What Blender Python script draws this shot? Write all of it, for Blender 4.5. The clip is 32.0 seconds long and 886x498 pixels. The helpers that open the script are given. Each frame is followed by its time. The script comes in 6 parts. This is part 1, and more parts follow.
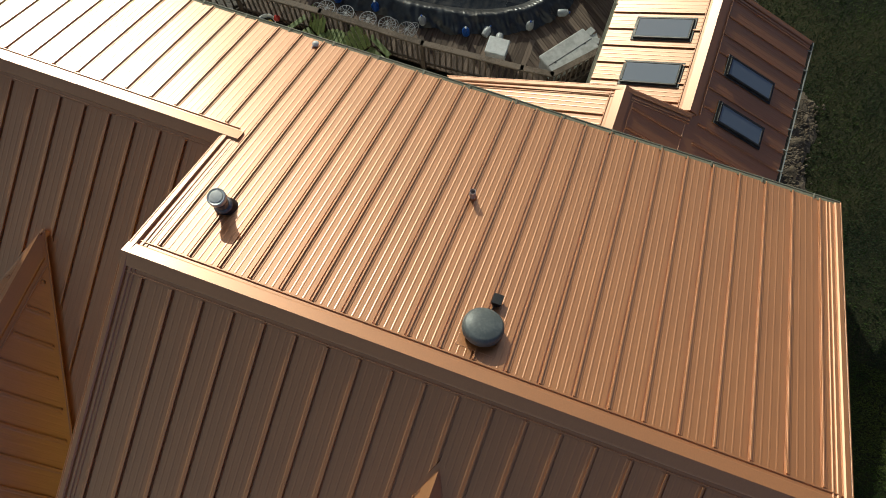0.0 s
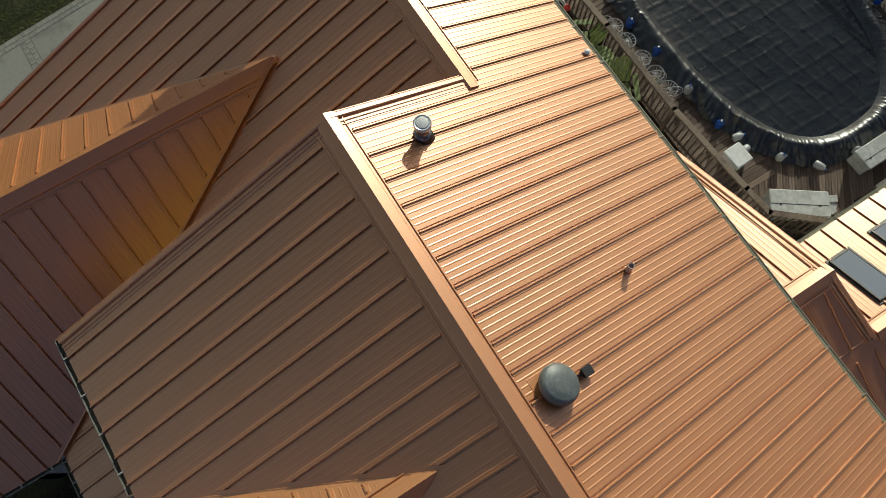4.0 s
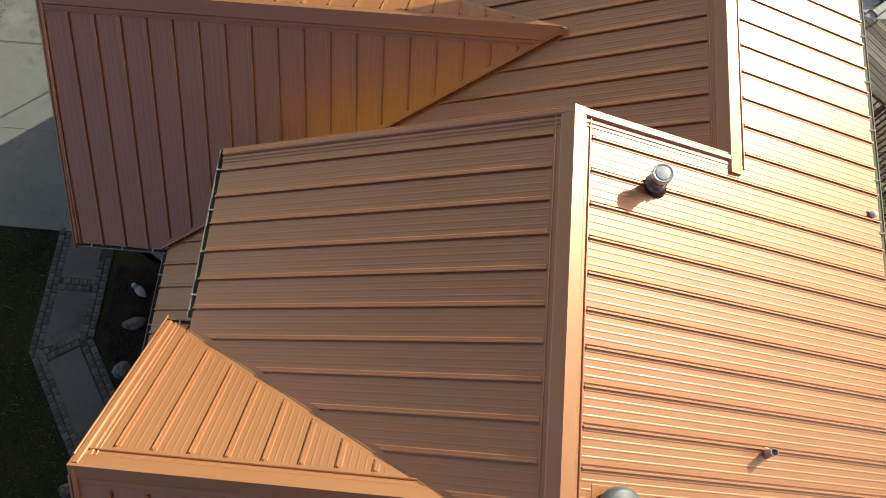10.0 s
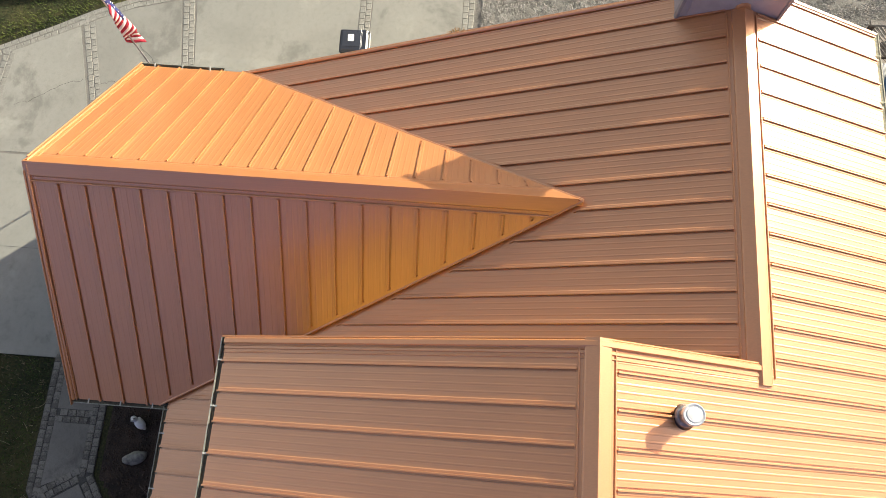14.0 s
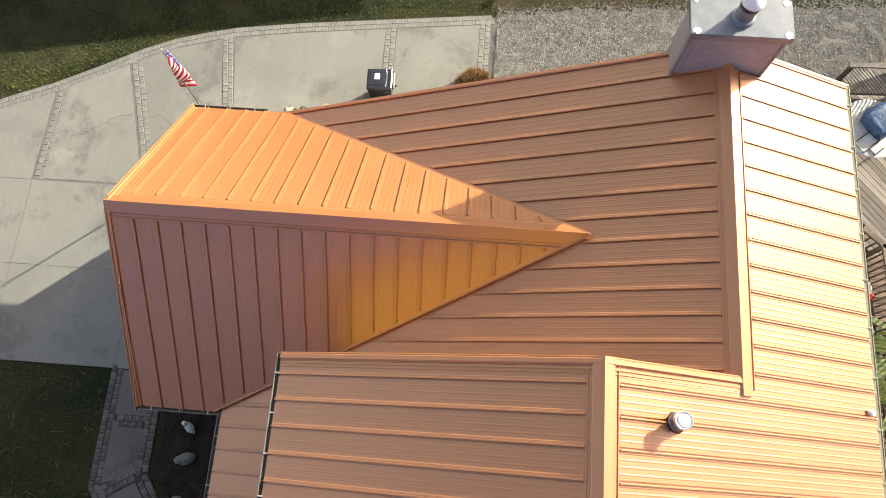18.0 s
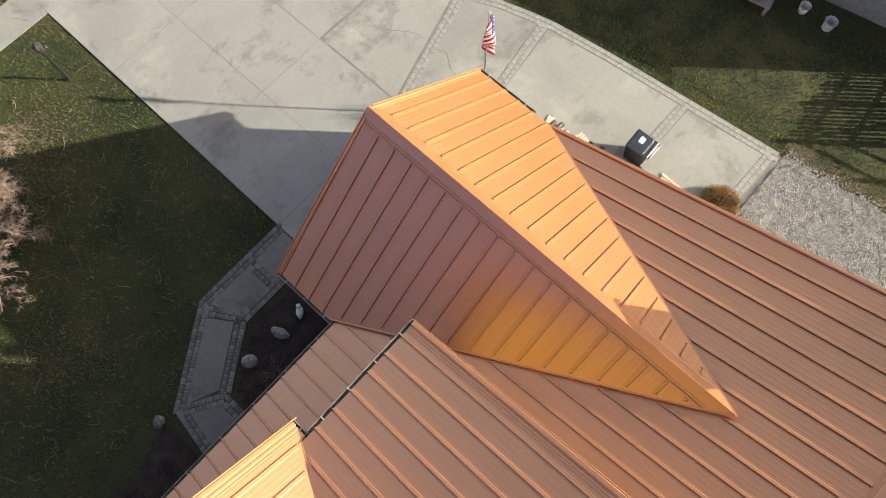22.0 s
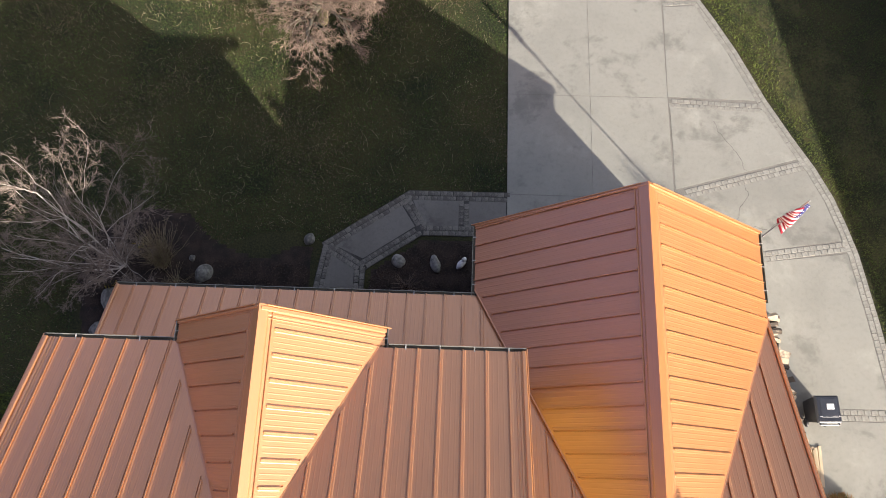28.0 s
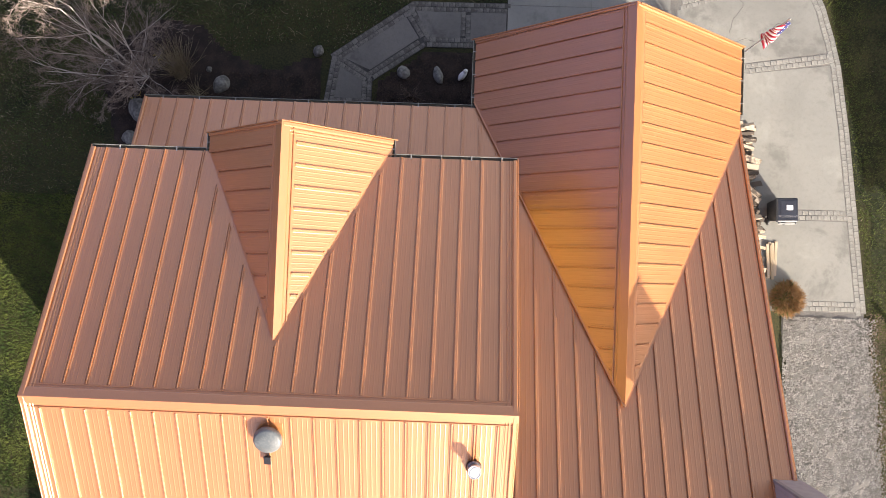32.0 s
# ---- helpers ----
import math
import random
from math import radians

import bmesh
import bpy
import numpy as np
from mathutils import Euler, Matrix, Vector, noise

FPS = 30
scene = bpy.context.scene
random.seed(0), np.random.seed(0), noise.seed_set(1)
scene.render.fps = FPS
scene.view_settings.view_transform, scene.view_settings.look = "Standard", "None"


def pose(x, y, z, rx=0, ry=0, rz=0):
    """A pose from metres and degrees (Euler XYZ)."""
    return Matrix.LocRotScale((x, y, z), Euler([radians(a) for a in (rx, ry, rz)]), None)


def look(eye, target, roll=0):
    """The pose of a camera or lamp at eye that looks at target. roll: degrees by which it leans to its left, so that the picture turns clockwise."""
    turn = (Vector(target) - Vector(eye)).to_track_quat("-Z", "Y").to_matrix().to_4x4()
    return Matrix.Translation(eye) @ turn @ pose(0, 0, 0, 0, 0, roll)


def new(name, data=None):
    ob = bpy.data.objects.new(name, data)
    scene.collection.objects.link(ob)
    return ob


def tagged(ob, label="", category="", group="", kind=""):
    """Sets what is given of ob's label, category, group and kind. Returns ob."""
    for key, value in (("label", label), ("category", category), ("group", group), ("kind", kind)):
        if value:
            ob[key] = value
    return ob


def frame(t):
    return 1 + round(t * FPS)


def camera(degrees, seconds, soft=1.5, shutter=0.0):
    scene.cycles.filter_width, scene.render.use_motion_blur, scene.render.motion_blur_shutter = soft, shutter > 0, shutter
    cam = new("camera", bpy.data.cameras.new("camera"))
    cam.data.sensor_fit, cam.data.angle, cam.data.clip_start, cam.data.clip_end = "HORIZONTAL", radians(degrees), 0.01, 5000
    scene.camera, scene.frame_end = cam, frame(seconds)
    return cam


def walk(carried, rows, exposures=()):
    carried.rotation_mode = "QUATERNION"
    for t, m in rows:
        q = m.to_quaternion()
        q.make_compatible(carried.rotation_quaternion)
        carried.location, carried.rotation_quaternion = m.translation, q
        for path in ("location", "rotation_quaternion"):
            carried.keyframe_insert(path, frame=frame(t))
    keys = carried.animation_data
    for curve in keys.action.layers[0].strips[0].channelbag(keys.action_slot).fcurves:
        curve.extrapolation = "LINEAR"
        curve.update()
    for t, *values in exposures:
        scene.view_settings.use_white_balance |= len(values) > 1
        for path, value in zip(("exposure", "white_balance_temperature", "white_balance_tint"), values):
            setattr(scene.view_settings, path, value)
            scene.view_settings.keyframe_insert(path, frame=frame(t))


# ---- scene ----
cam = camera(64.0, 32.0, soft=0.9)
PATH = [
    (0, (-4.677, 0.967, 15.341), (-4.446, 0.429, 13.429), -3.2),
    (0.5, (-4.673, 0.947, 15.331), (-4.418, 0.421, 13.418), -3.1),
    (1, (-4.649, 0.949, 15.338), (-4.354, 0.446, 13.425), -2.5),
    (1.5, (-4.615, 0.975, 15.339), (-4.287, 0.49, 13.427), -1.2),
    (2, (-4.599, 0.982, 15.33), (-4.23, 0.519, 13.42), -0.8),
    (2.5, (-4.558, 0.991, 15.35), (-4.156, 0.558, 13.44), -0.1),
    (3, (-4.535, 1.022, 15.359), (-4.099, 0.618, 13.45), 0.5),
    (3.5, (-4.524, 1.04, 15.356), (-4.054, 0.673, 13.447), 0.8),
    (4, (-4.467, 1.07, 15.373), (-3.979, 0.743, 13.461), 1.7),
    (4.5, (-4.438, 1.098, 15.356), (-3.927, 0.812, 13.444), 2.0),
    (6.5, (-4.486, 1.024, 15.175), (-3.905, 0.949, 13.262), 0.9),
    (7, (-4.473, 1.072, 15.106), (-3.891, 1.042, 13.193), 1.4),
    (7.5, (-4.458, 1.036, 15.034), (-3.877, 1.062, 13.12), 1.0),
    (8, (-4.49, 1.1, 14.954), (-3.901, 1.134, 13.043), 1.5),
    (8.5, (-4.473, 1.115, 14.854), (-3.884, 1.155, 12.943), 1.1),
    (9, (-4.391, 1.136, 14.786), (-3.816, 1.18, 12.871), 0.4),
    (9.5, (-4.367, 1.11, 14.65), (-3.783, 1.167, 12.737), -0.7),
    (10, (-4.206, 1.12, 14.536), (-3.612, 1.188, 12.627), -1.4),
    (10.5, (-3.792, 1.228, 14.509), (-3.203, 1.289, 12.599), -1.2),
    (11, (-3.094, 1.338, 14.508), (-2.516, 1.393, 12.594), -1.0),
    (11.5, (-2.315, 1.419, 14.516), (-1.746, 1.47, 12.599), -0.9),
    (12, (-1.794, 1.485, 14.519), (-1.233, 1.535, 12.6), -0.9),
    (12.5, (-1.54, 1.529, 14.534), (-0.982, 1.579, 12.614), -0.9),
    (13, (-1.426, 1.531, 14.574), (-0.867, 1.585, 12.655), -1.3),
    (13.5, (-1.389, 1.543, 14.735), (-0.829, 1.596, 12.816), -1.2),
    (14, (-1.37, 1.564, 14.891), (-0.81, 1.623, 12.972), -1.7),
    (14.5, (-1.39, 1.621, 15.088), (-0.826, 1.682, 13.17), -1.9),
    (16.5, (-1.436, 1.738, 16.049), (-0.869, 1.803, 14.132), -2.3),
    (17, (-1.458, 1.766, 16.271), (-0.891, 1.834, 14.354), -2.6),
    (17.5, (-1.47, 1.819, 16.411), (-0.902, 1.888, 14.495), -2.6),
    (18, (-1.465, 1.906, 16.506), (-0.895, 1.976, 14.59), -2.7),
    (18.5, (-1.454, 2.103, 16.617), (-0.888, 2.176, 14.7), -3.1),
    (19, (-1.465, 2.452, 16.716), (-0.904, 2.532, 14.798), -3.3),
    (19.5, (-1.483, 2.732, 16.791), (-0.925, 2.842, 14.874), -2.6),
    (20, (-1.46, 2.872, 16.846), (-0.914, 3.019, 14.928), -2.4),
    (20.5, (-1.444, 2.941, 16.853), (-0.909, 3.137, 14.936), -2.4),
    (21, (-1.399, 2.94, 16.881), (-0.896, 3.208, 14.964), -2.5),
    (21.5, (-1.316, 2.772, 16.951), (-0.858, 3.119, 15.035), -3.8),
    (22, (-1.241, 2.736, 16.969), (-0.837, 3.15, 15.055), -3.4),
    (22.5, (-1.194, 2.756, 16.928), (-0.868, 3.238, 15.015), -2.9),
    (23, (-1.224, 2.73, 17.027), (-0.985, 3.261, 15.114), -0.6),
    (23.5, (-1.219, 2.721, 17.024), (-1.086, 3.29, 15.112), 0.0),
    (24, (-1.215, 2.709, 17.015), (-1.164, 3.294, 15.103), 0.6),
    (24.5, (-1.228, 2.703, 17.019), (-1.237, 3.29, 15.107), 0.8),
    (25, (-1.255, 2.669, 17.049), (-1.278, 3.26, 15.138), 0.3),
    (25.5, (-1.293, 2.644, 17.05), (-1.319, 3.24, 15.14), -0.1),
    (27.5, (-1.371, 2.642, 17.638), (-1.402, 3.244, 15.732), -1.0),
    (28, (-1.329, 2.642, 17.902), (-1.367, 3.246, 15.996), -1.7),
    (28.5, (-1.372, 2.633, 18.137), (-1.408, 3.23, 16.229), -1.6),
    (29, (-1.384, 2.611, 18.373), (-1.417, 3.079, 16.429), -2.3),
    (29.5, (-1.351, 2.574, 18.624), (-1.384, 2.878, 16.647), -4.6),
    (30, (-1.282, 2.604, 18.86), (-1.32, 2.737, 16.864), -14.0),
    (30.5, (-1.26, 2.678, 19.077), (-1.296, 2.735, 17.078), -30.7),
    (31, (-1.245, 2.669, 19.258), (-1.28, 2.721, 17.259), -32.9),
    (31.5, (-1.194, 2.633, 19.436), (-1.232, 2.683, 17.437), -35.8),
    (32, (-1.198, 2.6, 19.671), (-1.235, 2.646, 17.672), -36.7),
]
EXPOSURES = [(0, -0.22, 6000, -5), (4, -0.02, 6100, -5), (8, 0.46, 6250, -5), (9, 0.55, 6300, -4), (10, 0.62, 6350, -1), (11, 0.84, 6500, 2), (12, 1.26, 6600, 4), (13, 1.58, 6650, 5), (18, 1.65, 6700, 6), (20.5, 1.80, 6600, 5), (23, 1.74, 6500, 10), (28, 1.77, 6500, 13), (32, 1.83, 6500, 15)]
walk(cam, [(t, look(eye, target, roll)) for t, eye, target, roll in PATH], EXPOSURES)

# ---- world, sun ----
SUN = Vector((0.59, -0.716, 0.3665)).normalized()
world = bpy.data.worlds.new("world")
scene.world = world
world.use_nodes = True
wn = world.node_tree
sky = wn.nodes.new("ShaderNodeTexSky")
sky.sky_type = "NISHITA"
sky.sun_disc = False
sky.sun_elevation = math.asin(SUN.z)
sky.sun_rotation = math.atan2(SUN.x, SUN.y)
sky.air_density, sky.dust_density, sky.ozone_density = 1.0, 0.6, 1.0
wn.nodes["Background"].inputs["Strength"].default_value = 0.135
# a hazy warm side towards the sun, a clear blue side away from it
way = wn.nodes.new("ShaderNodeTexCoord")
dot = wn.nodes.new("ShaderNodeVectorMath")
dot.operation = "DOT_PRODUCT"
dot.inputs[1].default_value = (1.0, 0.0, 0.0)
wn.links.new(way.outputs["Generated"], dot.inputs[0])
side = wn.nodes.new("ShaderNodeMapRange")
side.inputs["From Min"].default_value, side.inputs["From Max"].default_value = -0.9, 0.3
wn.links.new(dot.outputs["Value"], side.inputs[0])
tone = wn.nodes.new("ShaderNodeMixRGB")
tone.inputs[1].default_value, tone.inputs[2].default_value = (0.33, 0.25, 0.40, 1), (1.43, 1.02, 0.74, 1)
wn.links.new(side.outputs[0], tone.inputs[0])
haze = wn.nodes.new("ShaderNodeMixRGB")
haze.blend_type = "MULTIPLY"
haze.inputs[0].default_value = 1.0
wn.links.new(sky.outputs[0], haze.inputs[1])
wn.links.new(tone.outputs[0], haze.inputs[2])
wn.links.new(haze.outputs[0], wn.nodes["Background"].inputs["Color"])
sun_data = bpy.data.lights.new("sun", "SUN")
sun_data.energy, sun_data.angle, sun_data.color = 3.55, radians(0.6), (1.0, 0.93, 0.79)
sun = new("sun", sun_data)
sun.matrix_world = look(SUN * 60, (0, 0, 0))


# ---- materials ----
def links(nt, a, b):
    nt.links.new(a, b)


def material(name, dark, light, rough=0.7, metal=0.0, fine=40.0, coarse=2.5, bump=0.2, stretch=(1, 1, 1), spread=0.12, spec=0.5, coat=0.0, sheen=0.0):
    """Two tones mixed by noise at two scales, with a fine relief and a small shift from piece to piece."""
    m = bpy.data.materials.new(name)
    m.use_nodes = True
    nt = m.node_tree
    bs = nt.nodes["Principled BSDF"]
    tc = nt.nodes.new("ShaderNodeTexCoord")
    mp = nt.nodes.new("ShaderNodeMapping")
    mp.inputs["Scale"].default_value = stretch
    links(nt, tc.outputs["Object"], mp.inputs["Vector"])
    n1 = nt.nodes.new("ShaderNodeTexNoise")
    n1.inputs["Scale"].default_value, n1.inputs["Detail"].default_value = fine, 5
    n2 = nt.nodes.new("ShaderNodeTexNoise")
    n2.inputs["Scale"].default_value, n2.inputs["Detail"].default_value = coarse, 4
    links(nt, mp.outputs[0], n1.inputs["Vector"])
    links(nt, mp.outputs[0], n2.inputs["Vector"])
    oi = nt.nodes.new("ShaderNodeObjectInfo")
    add = nt.nodes.new("ShaderNodeMath")
    add.operation = "ADD"
    links(nt, n1.outputs[0], add.inputs[0])
    links(nt, n2.outputs[0], add.inputs[1])
    rnd = nt.nodes.new("ShaderNodeMath")
    rnd.operation = "MULTIPLY_ADD"
    rnd.inputs[1].default_value, rnd.inputs[2].default_value = spread * 2, -0.5 - spread
    links(nt, oi.outputs["Random"], rnd.inputs[0])
    tot = nt.nodes.new("ShaderNodeMath")
    tot.operation = "ADD"
    links(nt, add.outputs[0], tot.inputs[0])
    links(nt, rnd.outputs[0], tot.inputs[1])
    ramp = nt.nodes.new("ShaderNodeValToRGB")
    ramp.color_ramp.elements[0].position, ramp.color_ramp.elements[1].position = 0.3, 0.7
    ramp.color_ramp.elements[0].color, ramp.color_ramp.elements[1].color = (*dark, 1), (*light, 1)
    links(nt, tot.outputs[0], ramp.inputs[0])
    links(nt, ramp.outputs[0], bs.inputs["Base Color"])
    bp = nt.nodes.new("ShaderNodeBump")
    bp.inputs["Strength"].default_value, bp.inputs["Distance"].default_value = bump, 0.02
    links(nt, n1.outputs[0], bp.inputs["Height"])
    links(nt, bp.outputs[0], bs.inputs["Normal"])
    bs.inputs["Roughness"].default_value = rough
    bs.inputs["Metallic"].default_value = metal
    bs.inputs["Specular IOR Level"].default_value = spec
    bs.inputs["Coat Weight"].default_value = coat
    return m


def roof_material(name, dark, light, rough=0.5, metal=0.7, coat=1.0):
    """Copper-brown metallic paint with fine wood-like streaks that run down the slope (local y)."""
    m = bpy.data.materials.new(name)
    m.use_nodes = True
    nt = m.node_tree
    bs = nt.nodes["Principled BSDF"]
    tc = nt.nodes.new("ShaderNodeTexCoord")
    oi = nt.nodes.new("ShaderNodeObjectInfo")
    off = nt.nodes.new("ShaderNodeVectorMath")
    off.operation = "ADD"
    sc = nt.nodes.new("ShaderNodeVectorMath")
    sc.operation = "SCALE"
    sc.inputs[3].default_value = 40.0
    cmb = nt.nodes.new("ShaderNodeCombineXYZ")
    links(nt, oi.outputs["Random"], cmb.inputs[0])
    links(nt, oi.outputs["Random"], cmb.inputs[1])
    links(nt, cmb.outputs[0], sc.inputs[0])
    links(nt, tc.outputs["Object"], off.inputs[0])
    links(nt, sc.outputs[0], off.inputs[1])
    mp = nt.nodes.new("ShaderNodeMapping")
    mp.inputs["Scale"].default_value = (1, 0.025, 1)
    links(nt, off.outputs[0], mp.inputs["Vector"])
    streak = nt.nodes.new("ShaderNodeTexNoise")
    streak.inputs["Scale"].default_value, streak.inputs["Detail"].default_value = 70, 6
    links(nt, mp.outputs[0], streak.inputs["Vector"])
    cloud = nt.nodes.new("ShaderNodeTexNoise")
    cloud.inputs["Scale"].default_value, cloud.inputs["Detail"].default_value = 0.8, 3
    links(nt, off.outputs[0], cloud.inputs["Vector"])
    add = nt.nodes.new("ShaderNodeMath")
    add.operation = "MULTIPLY_ADD"
    add.inputs[1].default_value = 0.55
    links(nt, cloud.outputs[0], add.inputs[0])
    links(nt, streak.outputs[0], add.inputs[2])
    ramp = nt.nodes.new("ShaderNodeValToRGB")
    ramp.color_ramp.elements[0].position, ramp.color_ramp.elements[1].position = 0.46, 1.08
    ramp.color_ramp.elements[0].color, ramp.color_ramp.elements[1].color = (*dark, 1), (*light, 1)
    links(nt, add.outputs[0], ramp.inputs[0])
    links(nt, ramp.outputs[0], bs.inputs["Base Color"])
    rr = nt.nodes.new("ShaderNodeMapRange")
    rr.inputs["To Min"].default_value, rr.inputs["To Max"].default_value = rough - 0.06, rough + 0.08
    links(nt, cloud.outputs[0], rr.inputs[0])
    links(nt, rr.outputs[0], bs.inputs["Roughness"])
    bs.inputs["Metallic"].default_value = metal
    bs.inputs["Coat Weight"].default_value, bs.inputs["Coat Roughness"].default_value = coat, 0.35
    bs.inputs["Coat IOR"].default_value = 1.90
    bp = nt.nodes.new("ShaderNodeBump")
    bp.inputs["Strength"].default_value, bp.inputs["Distance"].default_value = 0.05, 0.003
    links(nt, streak.outputs[0], bp.inputs["Height"])
    links(nt, bp.outputs[0], bs.inputs["Normal"])
    return m


def concrete_material(name, dark, mid, pale):
    """Old slab concrete: fine sand grain, cloudy weathering, darker washed stains and pale scoured patches, each with its own shape."""
    m = bpy.data.materials.new(name)
    m.use_nodes = True
    nt = m.node_tree
    bs = nt.nodes["Principled BSDF"]
    geo = nt.nodes.new("ShaderNodeNewGeometry")
    oi = nt.nodes.new("ShaderNodeObjectInfo")

    def field(scale, detail, rough=0.6, warp=0.0):
        n = nt.nodes.new("ShaderNodeTexNoise")
        n.inputs["Scale"].default_value, n.inputs["Detail"].default_value, n.inputs["Roughness"].default_value = scale, detail, rough
        n.inputs["Distortion"].default_value = warp
        links(nt, geo.outputs["Position"], n.inputs["Vector"])
        return n.outputs[0]

    def ramp(value, lo, hi):
        r = nt.nodes.new("ShaderNodeMapRange")
        r.interpolation_type = "SMOOTHSTEP"
        r.inputs["From Min"].default_value, r.inputs["From Max"].default_value = lo, hi
        links(nt, value, r.inputs[0])
        return r.outputs[0]

    def mix(a, b, f, gain=1.0):
        x = nt.nodes.new("ShaderNodeMixRGB")
        k = nt.nodes.new("ShaderNodeMath")
        k.operation = "MULTIPLY"
        k.inputs[1].default_value = gain
        links(nt, f, k.inputs[0])
        links(nt, k.outputs[0], x.inputs[0])
        for q, sock in ((a, x.inputs[1]), (b, x.inputs[2])):
            if isinstance(q, tuple):
                sock.default_value = (*q, 1)
            else:
                links(nt, q, sock)
        return x.outputs[0]

    grain, scuff = field(95, 4, 0.7), field(9, 8, 0.72, 0.15)
    cloud, stain, scour = field(0.45, 5, 0.6, 0.4), field(0.62, 9, 0.68, 0.25), field(0.5, 7, 0.64, 0.2)
    c = mix(mid, dark, ramp(cloud, 0.40, 0.72), 0.30)
    c = mix(c, pale, ramp(scour, 0.54, 0.68), 0.6)
    c = mix(c, dark, ramp(stain, 0.52, 0.64), 0.62)
    c = mix(c, dark, ramp(scuff, 0.45, 0.75), 0.30)
    c = mix(c, dark, ramp(grain, 0.35, 0.75), 0.35)
    c = mix(c, dark, oi.outputs["Random"], 0.16)
    links(nt, c, bs.inputs["Base Color"])
    bp = nt.nodes.new("ShaderNodeBump")
    bp.inputs["Strength"].default_value, bp.inputs["Distance"].default_value = 0.25, 0.01
    links(nt, grain, bp.inputs["Height"])
    links(nt, bp.outputs[0], bs.inputs["Normal"])
    bs.inputs["Roughness"].default_value = 0.9
    return m


ROOF = roof_material("copper_brown_roof_paint", (0.466, 0.180, 0.052), (0.552, 0.222, 0.067), rough=0.43, metal=0.36, coat=1.0)
TRIM = roof_material("copper_brown_trim_paint", (0.466, 0.182, 0.054), (0.538, 0.218, 0.068), rough=0.43, metal=0.36, coat=1.0)
# yellow chosen to bounce warm light onto the garage roof
BOUNCEWALL = material("warm_bounce_siding", (0.31, 0.225, 0.045), (0.40, 0.295, 0.065), rough=0.55, fine=20, coarse=1.2, bump=0.05)
SIDING = material("white_siding", (0.62, 0.61, 0.58), (0.76, 0.75, 0.72), rough=0.6, fine=20, coarse=1.2, bump=0.05)
GUTTER = material("grey_gutter_metal", (0.20, 0.21, 0.175), (0.33, 0.33, 0.28), rough=0.45, metal=0.3, fine=30, coarse=3, bump=0.05)
DULLGUTTER = material("weathered_olive_gutter", (0.26, 0.25, 0.18), (0.38, 0.36, 0.27), rough=0.6, metal=0.1, fine=30, coarse=3, bump=0.05)
PALEBED = material("pale_gutter_bed", (0.26, 0.25, 0.17), (0.38, 0.36, 0.26), rough=0.95)
HANGER = material("pale_gutter_hanger", (0.36, 0.36, 0.33), (0.48, 0.48, 0.45), rough=0.5, metal=0.2)
GUTTERBED = material("dark_gutter_bed", (0.06, 0.055, 0.045), (0.13, 0.12, 0.09), rough=0.95)
GALV = material("galvanised_sheet", (0.19, 0.21, 0.23), (0.27, 0.29, 0.31), rough=0.4, metal=0.35, fine=4, coarse=1.2, bump=0.0)
# front walk: darker tones than the driveway's concrete and pavers
WALKCON = concrete_material("dark_walk_concrete", (0.06, 0.056, 0.048), (0.19, 0.18, 0.16), (0.24, 0.23, 0.20))
WALKPAVER = material("dark_walk_paver", (0.085, 0.080, 0.068), (0.18, 0.169, 0.146), rough=0.9, fine=45, coarse=6, bump=0.4, spread=0.2)
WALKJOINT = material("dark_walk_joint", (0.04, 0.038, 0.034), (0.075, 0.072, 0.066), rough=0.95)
CHASE = material("grey_painted_chase", (0.31, 0.29, 0.31), (0.38, 0.355, 0.375), rough=0.6, fine=6, coarse=1.2, bump=0.02)
CHASEEDGE = material("dark_chase_trim", (0.20, 0.195, 0.205), (0.28, 0.27, 0.28), rough=0.6, fine=6, coarse=1.2, bump=0.02)
CAPWHITE = material("bright_sealant", (0.8, 0.8, 0.8), (0.9, 0.9, 0.9), rough=0.5)
ALU = material("bright_aluminium", (0.62, 0.63, 0.65), (0.78, 0.79, 0.8), rough=0.3, metal=0.5, fine=20)
WOODS = material("added_dark_woods", (0.024, 0.022, 0.026), (0.06, 0.054, 0.058), rough=1.0, fine=0.6, coarse=0.08, bump=0.0)
STEEL = material("weathered_steel_pipe", (0.2, 0.19, 0.2), (0.42, 0.4, 0.4), rough=0.4, metal=0.7, fine=25)
VENTGREY = material("grey_vent_paint", (0.10, 0.115, 0.12), (0.16, 0.175, 0.18), rough=0.45, fine=30, coarse=5, bump=0.05)
BLACK = material("black_plastic", (0.012, 0.012, 0.014), (0.03, 0.03, 0.034), rough=0.4, fine=60, bump=0.08)
NAVY = material("dark_blue_black_plastic", (0.016, 0.018, 0.026), (0.032, 0.036, 0.048), rough=0.38, fine=60, bump=0.08)
PVC = material("pale_pipe", (0.45, 0.36, 0.35), (0.6, 0.5, 0.48), rough=0.5)
CONCRETE = concrete_material("broom_finished_concrete", (0.135, 0.132, 0.117), (0.290, 0.286, 0.252), (0.385, 0.377, 0.326))
JOINT = material("dark_joint", (0.13, 0.124, 0.109), (0.19, 0.181, 0.16), rough=0.95)
PAVER = material("pale_cobble_paver", (0.205, 0.200, 0.176), (0.296, 0.289, 0.254), rough=0.9, fine=60, coarse=6, bump=0.3, spread=0.12)
GRAVEL = material("grey_gravel", (0.11, 0.105, 0.093), (0.20, 0.19, 0.17), rough=0.95, fine=60, coarse=1.5, bump=0.6)
STONE = material("gravel_stones", (0.14, 0.133, 0.118), (0.33, 0.315, 0.285), rough=0.9, fine=14, coarse=6, bump=0.3)
